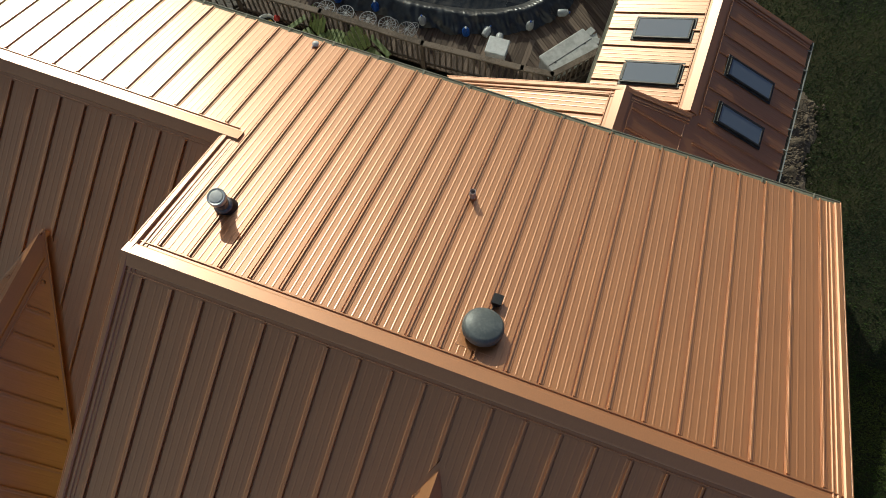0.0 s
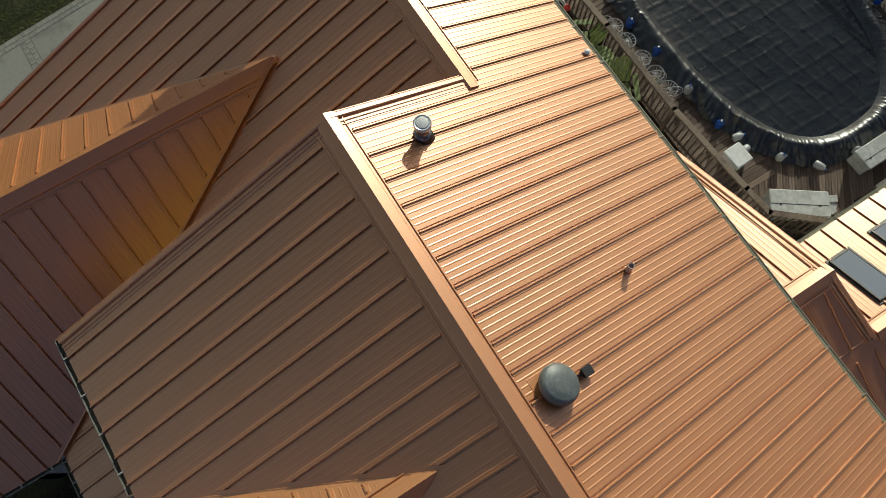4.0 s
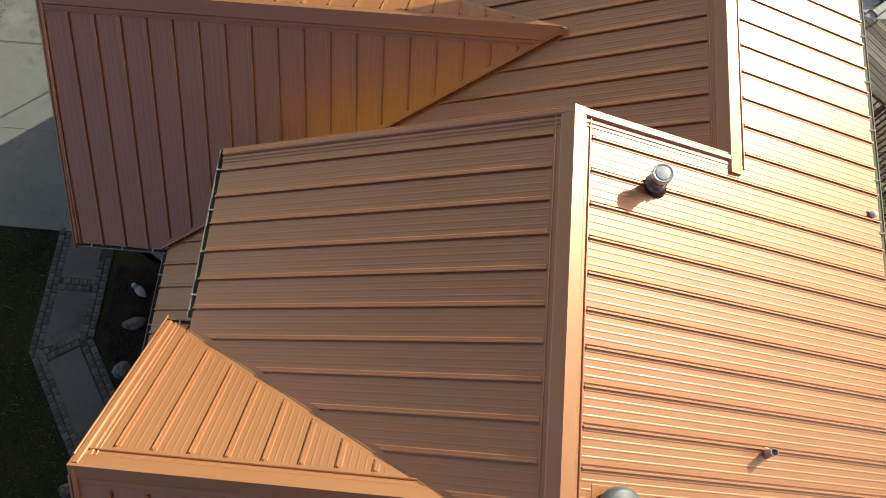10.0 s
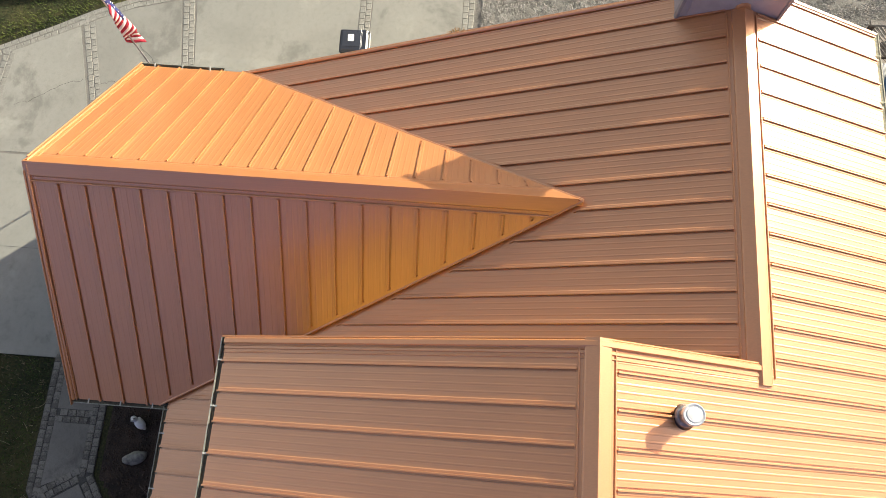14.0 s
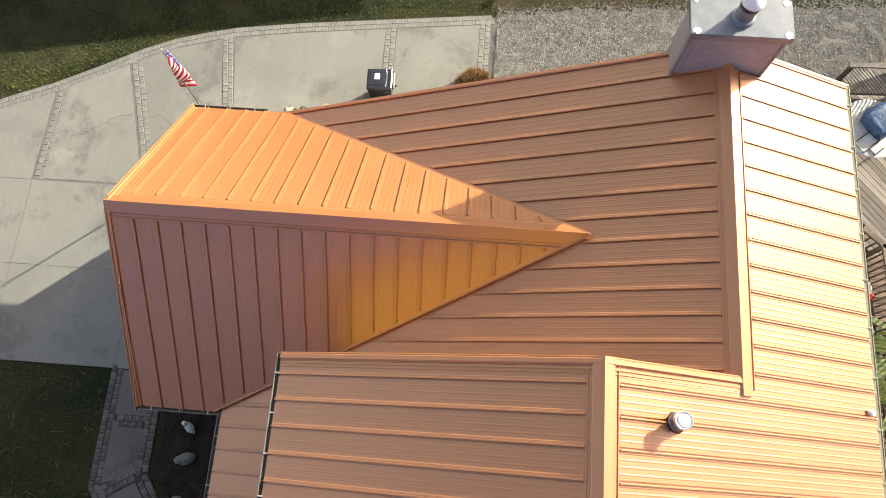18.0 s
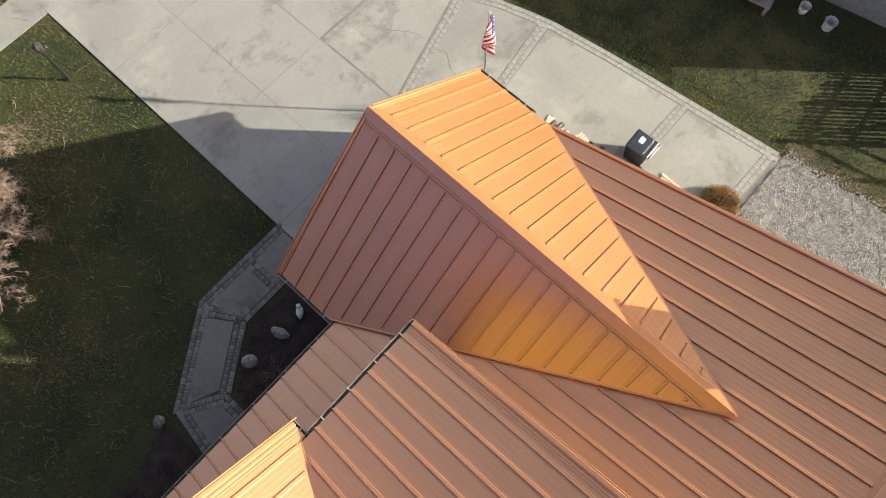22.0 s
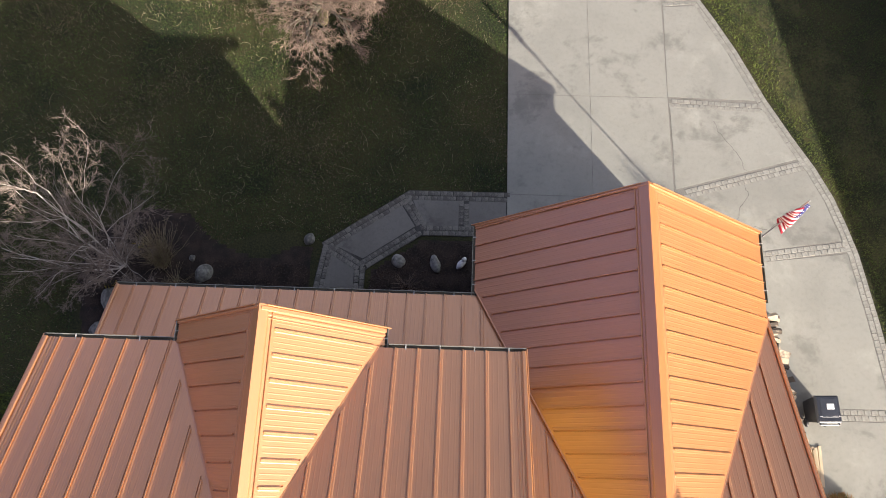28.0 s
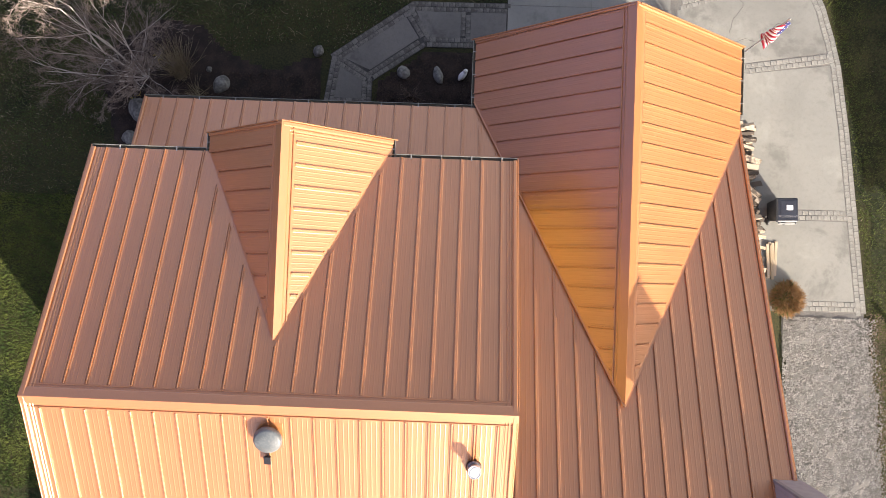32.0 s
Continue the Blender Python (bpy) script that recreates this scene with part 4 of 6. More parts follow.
BW = 0.30
rows_y = [9.93, 13.0, 16.5, 20.0, 23.6]
for y0, y1 in zip(rows_y, rows_y[1:]):
    for x0, x1 in ((0.0, 2.33), (2.33, 4.52)):
        if border_x(y1) > x1:
            slab([(x0, y0), (x1, y0), (x1, y1), (x0, y1)])
slab([(0.0, 7.0), (2.33, 7.0), (2.33, 9.93), (0.0, 9.93)])
slab([(2.33, 7.0), (4.55, 7.0), (4.55, 9.93), (2.33, 9.93)])
# fields between the cobble bands, towards the curved edge
BANDS = [((4.62, 16.2), (5.45, 16.3)), ((4.62, 12.84), (7.1, 12.74)), ((4.85, 10.08), (8.2, 11.06)), ((6.3, 8.30), (9.0, 8.72)), ((7.6, 4.33), (9.5, 4.37)), ((7.6, 1.86), (9.85, 1.86))]


def inner(y):
    return border_x(y) - BW


slab([(4.54, 16.38), (inner(16.4), 16.42), (inner(17.6), 17.6), (4.56, 17.7)])
slab([(2.33, 16.5), (4.5, 16.5), (4.5, 17.75), (inner(18.5), 18.5), (inner(20.0), 20.0), (2.36, 21.3)])
slab([(4.52, 13.03), (inner(13.0), 12.98), (inner(14.6), 14.6), (inner(16.1), 16.1), (4.56, 16.05)])
slab([(4.56, 10.2), (inner(11.25), 11.2), (inner(12.0), 12.0), (inner(12.7), 12.7), (4.56, 12.77)])
slab([(4.6, 7.0), (6.0, 7.0), (6.0, 8.4), (inner(8.9), 8.88), (inner(10.0), 10.0), (inner(10.9), 10.9), (4.7, 9.93)])
slab([(5.4, 4.50), (inner(4.5), 4.50), (inner(6.7), 6.7), (inner(8.5), 8.52), (5.4, 8.05)])
slab([(5.4, 2.0), (inner(2.0), 2.0), (inner(4.2), 4.20), (5.4, 4.20)])

# cobble pavers: chamfered blocks in five shapes, shared by all bands
PAVER_MESHES = []
for i in range(5):
    rr = vary(40 + i)
    g = Geo()
    w, l = 0.128, 0.165
    base = [(-w / 2, -l / 2), (w / 2, -l / 2), (w / 2, l / 2), (-w / 2, l / 2)]
    low = [(x * 0.97 + rr.uniform(-0.006, 0.006), y * 0.97 + rr.uniform(-0.006, 0.006)) for x, y in base]
    top = [(x * 0.9, y * 0.92) for x, y in low]
    vs = [(x, y, -0.03) for x, y in low] + [(x, y, 0.006) for x, y in low] + [(x, y, 0.014 + rr.uniform(-0.002, 0.002)) for x, y in top]
    fs = [(j, (j + 1) % 4, 4 + (j + 1) % 4, 4 + j) for j in range(4)] + [(4 + j, 4 + (j + 1) % 4, 8 + (j + 1) % 4, 8 + j) for j in range(4)] + [(8, 9, 10, 11)]
    g.add(vs, fs)
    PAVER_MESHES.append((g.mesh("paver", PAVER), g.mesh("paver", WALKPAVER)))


def paver_poses(line, offsets, step=0.172, seed=1):
    rr = vary(seed)
    out = []
    for k, off in enumerate(offsets):
        for p, d in along(line, step):
            q = p + Vector((-d.y, d.x, 0)) * off + d * (step / 2 if k % 2 else 0)
            a = math.degrees(math.atan2(d.y, d.x)) - 90
            out.append(pose(q.x, q.y, -0.011, rr.uniform(-1, 1), rr.uniform(-1, 1), a + rr.uniform(-2.5, 2.5)))
    return out


def lay_pavers(poses, parent, limit, keep, kind=0):
    """The pavers of the stretch that passes keep() as pieces, at most 'limit'; the rest joined."""
    rr = vary(9)
    rest = Geo()
    n = 0
    for m in poses:
        me = PAVER_MESHES[rr.randrange(5)][kind]
        if n < limit and keep(m.translation):
            part("paver", me, PAVER, parent, m=m)
            n += 1
        else:
            rest.add([m @ v.co for v in me.vertices], [tuple(f.vertices) for f in me.polygons])
    if rest.v:
        tagged(part("paver_band", rest, (PAVER, WALKPAVER)[kind], parent), kind="stuff")


poses = paver_poses(BORDER, (-0.075, -0.218), seed=2)
for i, (a, b) in enumerate(BANDS):
    poses += paver_poses([a, b], (-0.07, 0.07), seed=20 + i)
lay_pavers(poses, drive, 300, lambda p: p.y < 11.2)

# hairline cracks in the slabs
for pts in ([(5.74, 12.3), (5.9, 11.9), (6.27, 11.44), (6.45, 11.05), (6.51, 10.72)], [(6.45, 10.4), (6.5, 10.1), (6.2, 9.6), (6.15, 9.2)], [(6.0, 8.9), (6.6, 9.2), (7.0, 9.1), (7.4, 9.6), (7.9, 9.7)]):
    rr = vary(len(pts))
    fine = []
    for a, b in zip(pts, pts[1:]):
        for k in range(4):
            fine.append((a[0] + (b[0] - a[0]) * k / 4 + rr.uniform(-0.03, 0.03), a[1] + (b[1] - a[1]) * k / 4 + rr.uniform(-0.03, 0.03)))
    g = Geo()
    for (x0, y0), (x1, y1) in zip(fine, fine[1:]):
        d = Vector((y1 - y0, x0 - x1, 0)).normalized() * 0.004
        g.add([(x0 - d.x, y0 - d.y, 0.003), (x0 + d.x, y0 + d.y, 0.003), (x1 + d.x, y1 + d.y, 0.003), (x1 - d.x, y1 - d.y, 0.003)], [(0, 1, 2, 3)])
    part("crack", g, WALKJOINT, drive)

# ---- front walk ----
W_OUT = [(0.0, 9.98), (-2.66, 9.97), (-4.86, 8.44), (-5.06, 7.1), (-5.06, 5.2)]
W_IN = [(-0.6, 8.69), (-2.27, 8.68), (-3.71, 7.68), (-3.72, 7.1), (-3.72, 5.2)]
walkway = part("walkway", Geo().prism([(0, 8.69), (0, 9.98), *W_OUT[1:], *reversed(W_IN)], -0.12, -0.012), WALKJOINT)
tagged(walkway, "grey concrete front walk edged with cobble pavers", "walkway", kind="structure")


def walk_slab(pts):
    c = sum((Vector((*p, 0)) for p in pts), Vector()) / len(pts)
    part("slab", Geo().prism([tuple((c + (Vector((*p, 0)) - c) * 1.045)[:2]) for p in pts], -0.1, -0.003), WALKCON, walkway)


walk_slab([(-1.0, 8.98), (-1.0, 9.68), (-0.05, 9.68), (-0.05, 8.98)][::-1])
walk_slab([(-1.32, 9.68), (-2.52, 9.68), (-2.2, 8.98), (-1.32, 8.98)])
walk_slab([(-2.86, 9.48), (-4.50, 8.34), (-3.78, 8.02), (-2.50, 8.92)])
walk_slab([(-4.66, 8.06), (-4.76, 7.2), (-4.02, 7.2), (-4.02, 7.72)])
walk_slab([(-4.76, 6.9), (-4.76, 5.3), (-4.02, 5.3), (-4.02, 6.9)])
poses = paver_poses(W_OUT, (0.075, 0.218), seed=5) + paver_poses(W_IN, (-0.075, -0.218), seed=6)
for i, (a, b) in enumerate((((-1.16, 9.02), (-1.16, 9.66)), ((-2.30, 9.0), (-2.70, 9.62)), ((-3.86, 7.76), (-4.70, 8.26)), ((-4.0, 7.06), (-4.8, 7.04)))):
    poses += paver_poses([a, b], (-0.07, 0.07), seed=50 + i)
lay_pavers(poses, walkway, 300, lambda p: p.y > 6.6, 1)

# ---- beds, gravel, bare soil ----


def uneven(name, outline, z, amp, mat, cell=0.12, seed=3):
    """A patch of soil or mulch over a polygon, rough on top and thinning out to its edge."""
    xs, ys = [p[0] for p in outline], [p[1] for p in outline]
    g, idx = Geo(), {}

    def inside(x, y):
        c = False
        for (x0, y0), (x1, y1) in zip(outline, outline[1:] + outline[:1]):
            if (y0 > y) != (y1 > y) and x < x0 + (x1 - x0) * (y - y0) / (y1 - y0):
                c = not c
        return c

    def edge(x, y):
        best = 9
        for (x0, y0), (x1, y1) in zip(outline, outline[1:] + outline[:1]):
            dx, dy = x1 - x0, y1 - y0
            t = max(0, min(1, ((x - x0) * dx + (y - y0) * dy) / (dx * dx + dy * dy)))
            best = min(best, math.hypot(x - x0 - t * dx, y - y0 - t * dy))
        return best

    nx, ny = int((max(xs) - min(xs)) / cell) + 2, int((max(ys) - min(ys)) / cell) + 2
    for i in range(nx):
        for j in range(ny):
            x, y = min(xs) + i * cell, min(ys) + j * cell
            x += 0.04 * noise.noise((x * 3, y * 3, seed))
            if inside(x, y):
                e = min(1, edge(x, y) / 0.3)
                idx[i, j] = len(g.v)
                g.v.append((x, y, -0.045 + e * (z + 0.045) + e * amp * noise.fractal((x * 4, y * 4, seed), 1, 2, 3)))
    for (i, j), k in idx.items():
        q = [idx.get(c) for c in ((i, j), (i + 1, j), (i + 1, j + 1), (i, j + 1))]
        if None not in q:
            g.f.append(tuple(q))
    return part(name, g, mat, smooth=True)


tagged(uneven("mulch_bed", [(-0.62, 8.66), (-2.25, 8.64), (-3.68, 7.66), (-3.69, 5.2), (-0.62, 5.2)], 0.0, 0.03, MULCH), "bed of dark mulch beside the front walk", "flower bed", kind="structure")
tagged(uneven("mulch_bed", [(-5.1, 8.3), (-5.6, 8.35), (-6.5, 7.95), (-7.6, 8.35), (-8.6, 9.2), (-9.8, 9.3), (-11.0, 8.6), (-11.4, 7.4), (-10.9, 5.6), (-10.2, 4.2), (-8.7, 4.2), (-8.7, 5.6), (-5.1, 5.6)], 0.0, 0.03, MULCH), "bed of dark mulch along the house front", "flower bed", kind="structure")
tagged(uneven("gravel_yard", [(7.75, 1.82), (10.15, 1.82), (10.5, -0.5), (10.75, -3.7), (11.2, -9.5), (8.0, -12.0), (6.0, -5.9), (7.9, -4.8), (7.9, -0.8)], 0.0, 0.05, GRAVEL, cell=0.14), "yard of loose grey gravel beside the driveway", "gravel", kind="structure")
tagged(uneven("bare_soil", [(-8.85, -9.6), (-9.3, -10.3), (-9.9, -9.9), (-10.2, -9.0), (-10.05, -8.2), (-10.3, -7.4), (-9.7, -6.7), (-9.9, -5.6), (-9.3, -4.9), (-8.85, -5.2)], 0.05, 0.10, DIRT, cell=0.07, seed=8), "strip of bare crumbly soil beside the wing", "soil", kind="structure")


tagged(uneven("bare_soil", [(-5.2, -14.6), (-5.7, -14.6), (-6.5, -13.95), (-7.2, -13.3), (-7.8, -12.6), (-8.6, -11.4), (-9.3, -10.2), (-8.9, -9.9), (-8.2, -11.2), (-7.3, -12.2), (-6.6, -12.9), (-6.1, -13.4)], 0.03, 0.08, DIRT, cell=0.07, seed=18), "curved strip of turned soil across the back lawn", "soil", kind="structure")
tagged(uneven("grass_verge", [(3.6, 20.4), (5.3, 17.6), (6.75, 14.7), (7.45, 13.1), (8.05, 11.95), (8.6, 11.0), (8.98, 10.1), (9.25, 9.25), (9.45, 8.5), (9.72, 6.7), (10.0, 4.3), (10.3, 1.8), (10.5, -0.5), (10.8, -3.7), (11.2, -9.5), (15.5, -9.5), (13.4, 3.0), (12.6, 9.0), (9.5, 15.0), (6.5, 20.4)], -0.028, 0.012, VERGESOIL, cell=0.2, seed=28), "strip of green turf along the driveway", "grass", kind="structure")


def scatter(name, count, pick, size, mat, label, category, seed, z=0.02, flat=0.6):
    """Many small angular stones in one object."""
    rr = vary(seed)
    g = Geo()
    octa = [(1, 0, 0), (0, 1, 0), (-1, 0, 0), (0, -1, 0), (0, 0, 1)]
    faces = [(0, 1, 4), (1, 2, 4), (2, 3, 4), (3, 0, 4)]
    for _ in range(count):
        x, y = pick(rr)
        s = size * rr.uniform(0.5, 1.5)
        a = rr.uniform(0, 6.28)
        ca, sa = math.cos(a), math.sin(a)
        k = len(g.v)
        for vx, vy, vz in octa:
            vx, vy, vz = vx * s * rr.uniform(0.7, 1.3), vy * s * rr.uniform(0.7, 1.3), vz * s * flat * rr.uniform(0.6, 1.4)
            g.v.append((x + vx * ca - vy * sa, y + vx * sa + vy * ca, z + vz - 0.01))
        g.f += [tuple(i + k for i in f) for f in faces]
    return tagged(part(name, g, mat), label, category, kind="stuff")


def in_gravel(rr):
    y = rr.uniform(-9.5, 1.55)
    x1 = 10.15 + (1.6 - y) * 0.11
    return rr.uniform(7.2 if y < -2 else 7.85, x1 + rr.uniform(-0.2, 0.25)), y


scatter("gravel_stones", 46000, in_gravel, 0.018, STONE, "loose grey gravel stones", "gravel", 11)
scatter("leaf_litter", 3200, lambda rr: (lambda y: (10.2 + (1.7 - y) * 0.11 + rr.gauss(0.15, 0.16), y))(rr.uniform(-6, 1.7)), 0.014, LITTER, "dry brown leaves along the gravel edge", "leaves", 14, flat=0.3)
scatter("soil_clods", 4200, lambda rr: (rr.gauss(-9.55, 0.22), rr.uniform(-9.8, -5.2)) if rr.random() < 0.6 else (lambda k: (-5.5 - 3.5 * k + rr.gauss(0, 0.16), -14.2 + 4.0 * k ** 1.2 + rr.gauss(0, 0.12)))(rr.random()), 0.04, DIRT, "crumbled clods of bare soil", "soil", 15, z=0.05)
def in_beds(rr):
    if rr.random() < 0.5:
        x = rr.uniform(-3.6, -0.7)
        return x, rr.uniform(6.4, 8.5 if x > -2.25 else 8.5 + (x + 2.25) * 0.69)
    x = rr.uniform(-10.8, -5.2)
    return x, rr.uniform(6.3, 7.8)


scatter("mulch_chips", 4200, in_beds, 0.022, MULCH, "dark bark mulch chips", "mulch", 12)


def boulder(x, y, s, seed, label, flat=0.6):
    bm = bmesh.new()
    bmesh.ops.create_icosphere(bm, subdivisions=3, radius=1)
    for v in bm.verts:
        q = v.co * 1.3 + Vector((seed * 7.1, seed, 0))
        v.co *= 1 + 0.22 * noise.noise(q) + 0.06 * noise.noise(q * 3)
        v.co = Vector((v.co.x * s[0], v.co.y * s[1], max(v.co.z, -0.3) * s[2]))
    me = bpy.data.meshes.new("boulder")
    bm.to_mesh(me)
    bm.free()
    me.materials.append(BOULDER)
    me.polygons.foreach_set("use_smooth", [True] * len(me.polygons))
    ob = part("boulder", me, BOULDER, m=pose(x, y, 0.02, 0, 0, seed * 37))
    tagged(ob, label, "boulder")


boulder(-7.93, 7.43, (0.26, 0.21, 0.2), 1, "rounded grey boulder at the edge of the mulch")
boulder(-5.25, 8.47, (0.17, 0.14, 0.12), 2, "small pale boulder beside the lawn edge")
boulder(-1.87, 7.88, (0.24, 0.13, 0.14), 3, "long grey-green boulder in dark mulch")
boulder(-2.85, 7.94, (0.2, 0.17, 0.12), 4, "low brown-grey boulder in dark mulch")
boulder(-10.45, 5.86, (0.22, 0.2, 0.18), 5, "grey boulder by the porch corner")
boulder(-10.15, 6.6, (0.3, 0.42, 0.25), 6, "large shaded boulder under the birch")
boulder(-8.3, 7.85, (0.09, 0.08, 0.07), 7, "small round stone in the mulch")

# a small white garden statue
bm = bmesh.new()
for c, r, sc in (((0, 0, 0.13), 0.13, (1.35, 0.85, 1.0)), ((0.15, 0, 0.24), 0.08, (1.1, 0.9, 0.95)), ((0.10, 0.035, 0.36), 0.03, (0.8, 0.6, 2.6)), ((0.10, -0.035, 0.36), 0.03, (0.8, 0.6, 2.6)), ((-0.16, 0, 0.10), 0.045, (1, 1, 1)), ((0.12, 0.05, 0.04), 0.04, (1.6, 0.8, 0.9)), ((0.12, -0.05, 0.04), 0.04, (1.6, 0.8, 0.9))):
    q = bmesh.ops.create_icosphere(bm, subdivisions=3, radius=r)["verts"]
    for v in q:
        v.co = Vector((v.co.x * sc[0] + c[0], v.co.y * sc[1] + c[1], v.co.z * sc[2] + c[2]))
me = bpy.data.meshes.new("garden_statue")
bm.to_mesh(me)
bm.free()
me.materials.append(WHITEPL)
me.polygons.foreach_set("use_smooth", [True] * len(me.polygons))
tagged(part("garden_statue", me, WHITEPL, m=pose(-1.2, 7.88, 0.0, 0, 0, 50) @ Matrix.Diagonal((0.82, 0.82, 0.9, 1))), "white rabbit garden statue in dark mulch", "statue")
join = bpy.data.objects["garden_statue"].modifiers.new("join", "REMESH")
join.mode, join.voxel_size, join.use_smooth_shade = "VOXEL", 0.012, True


# ---- grass ----
def blades(name, count, pick, length, mat, label, seed, width=0.012, lean=0.7, kind="grass"):
    """A field of single bent grass blades in one object."""
    rr = np.random.RandomState(seed)
    pts = pick(rr, count)
    n = len(pts)
    a = rr.uniform(0, 2 * np.pi, n)
    ln = length * rr.uniform(0.5, 1.5, n)
    tilt = rr.uniform(0.15, lean, n) * 1.4
    d = np.stack([np.cos(a), np.sin(a)], 1)
    side = np.stack([-d[:, 1], d[:, 0]], 1) * (width * rr.uniform(0.6, 1.4, n))[:, None]
    v = np.zeros((n, 3, 3))
    v[:, 0, :2], v[:, 1, :2] = pts - side, pts + side
    v[:, :2, 2] = -0.04
    v[:, 2, :2] = pts + d * (ln * np.sin(tilt))[:, None]
    v[:, 2, 2] = -0.04 + ln * np.cos(tilt)
    me = bpy.data.meshes.new(name)
    me.vertices.add(n * 3)
    me.vertices.foreach_set("co", v.reshape(-1))
    me.loops.add(n * 3)
    me.loops.foreach_set("vertex_index", np.arange(n * 3, dtype=np.int32))
    me.polygons.add(n)
    me.polygons.foreach_set("loop_start", np.arange(0, n * 3, 3, dtype=np.int32))
    me.materials.append(mat)
    me.update(calc_edges=True)
    me.validate()
    return tagged(part(name, me, mat), label, kind, kind="stuff")


def front_lawn(rr, n):
    p = np.stack([rr.uniform(-17, 0, n), rr.uniform(4.0, 21, n)], 1)
    x, y = p[:, 0], p[:, 1]
    ok = (y > 10.02) | ((x < -2.66) & (y > 9.97 + (x + 2.66) * 0.695) & (x > -4.9) & (y > 8.5)) | ((x <= -4.9) & (y > 8.45 - 0.25 * np.sin((x + 5) * 1.6))) | (x < -11.2)
    ok &= ~((x > -11.0) & (x < -8.4) & (y < 9.2))
    return p[ok]


def front_lawn_patches(rr, n):
    p = front_lawn(rr, n * 3)
    f = np.sin(p[:, 0] * 1.1 + 2 * np.sin(p[:, 1] * 0.7)) + np.sin(p[:, 1] * 1.7 + 1.5 * np.sin(p[:, 0] * 0.9)) + rr.normal(0, 0.5, len(p))
    return p[f > 0.7][:n]


def side_lawn(rr, n):
    p = np.stack([rr.uniform(2.0, 15.5, n), rr.uniform(-8, 22, n)], 1)
    bx = np.interp(p[:, 1], [q[1] for q in reversed(BORDER)], [q[0] for q in reversed(BORDER)])
    gx = np.where(p[:, 1] < DRIVE_END, 10.15 + (1.7 - p[:, 1]) * 0.11, bx) + rr.uniform(-0.02, 0.16, len(p))
    return p[p[:, 0] > gx], (p[:, 0] - gx)[p[:, 0] > gx]


# sun and shade coloured in: brighter blades on the lit strip, darker beyond
def near_verge(rr, n):
    p, off = side_lawn(rr, n)
    return p[(off < 0.9 + 0.5 * np.sin(p[:, 1] * 1.3) * 0.4) | (p[:, 1] < -0.3)]


def far_verge(rr, n):
    p, off = side_lawn(rr, n)
    return p[(off >= 0.8) & (p[:, 1] >= -0.3)]


def west_lawn(rr, n):
    p = np.stack([rr.uniform(-14.5, -8.8, n), rr.uniform(-4, 4.2, n)], 1)
    return p[(p[:, 0] < -8.85) & (p[:, 1] > -4.0)]


# the lawn south of y = -4 takes darker blades in place of shade
def south_lawn(rr, n):
    p = np.stack([rr.uniform(-14.5, -4.8, n), rr.uniform(-17, -4.0, n)], 1)
    return p[(p[:, 0] < -8.85) | (p[:, 1] < -9.6)]


blades("lawn_grass", 190000, front_lawn, 0.055, BLADE, "short winter grass blades of the front lawn", 1, width=0.009)
blades("thatch", 42000, front_lawn_patches, 0.05, LITTER, "brown thatch in worn patches of the lawn", 7, width=0.008)
blades("verge_grass", 300000, near_verge, 0.075, VERGE, "green grass blades along the driveway edge", 2, width=0.008)
blades("west_grass", 90000, west_lawn, 0.06, VERGE, "green grass blades beside the house end", 3, width=0.009)
blades("south_grass", 90000, south_lawn, 0.06, BLADE, "grass blades behind the house, coloured dark for shade", 8, width=0.009)
blades("dry_grass", 15000, front_lawn, 0.10, STRAW, "scattered dry grass blades on the lawn", 4, width=0.005)
blades("back_verge_grass", 110000, far_verge, 0.08, BLADE, "grass blades coloured darker for the shade of the building", 6)
blades("dry_verge", 1500, near_verge, 0.09, STRAW, "scattered dry grass blades on the verge", 5, width=0.004)
rr = vary(77)
g = Geo()
for _ in range(420):
    x, y = rr.uniform(-16, -0.2), rr.uniform(8.6, 20)
    if y < 10.1 and x > -5.5:
        continue
    a, c, ln = rr.uniform(0, 6.28), rr.uniform(-2.5, 2.5), rr.uniform(0.12, 0.42)
    pts = []
    for k in range(6):
        pts.append((x, y, 0.02 + 0.02 * math.sin(k)))
        x, y, a = x + math.cos(a) * ln / 5, y + math.sin(a) * ln / 5, a + c / 5
    g.tube(pts, [0.004] * 6, 3, False)
tagged(part("fallen_twigs", g, STRAW), "thin pale curled stalks lying on the lawn", "twigs", kind="stuff")

# ---- trees and shrubs ----


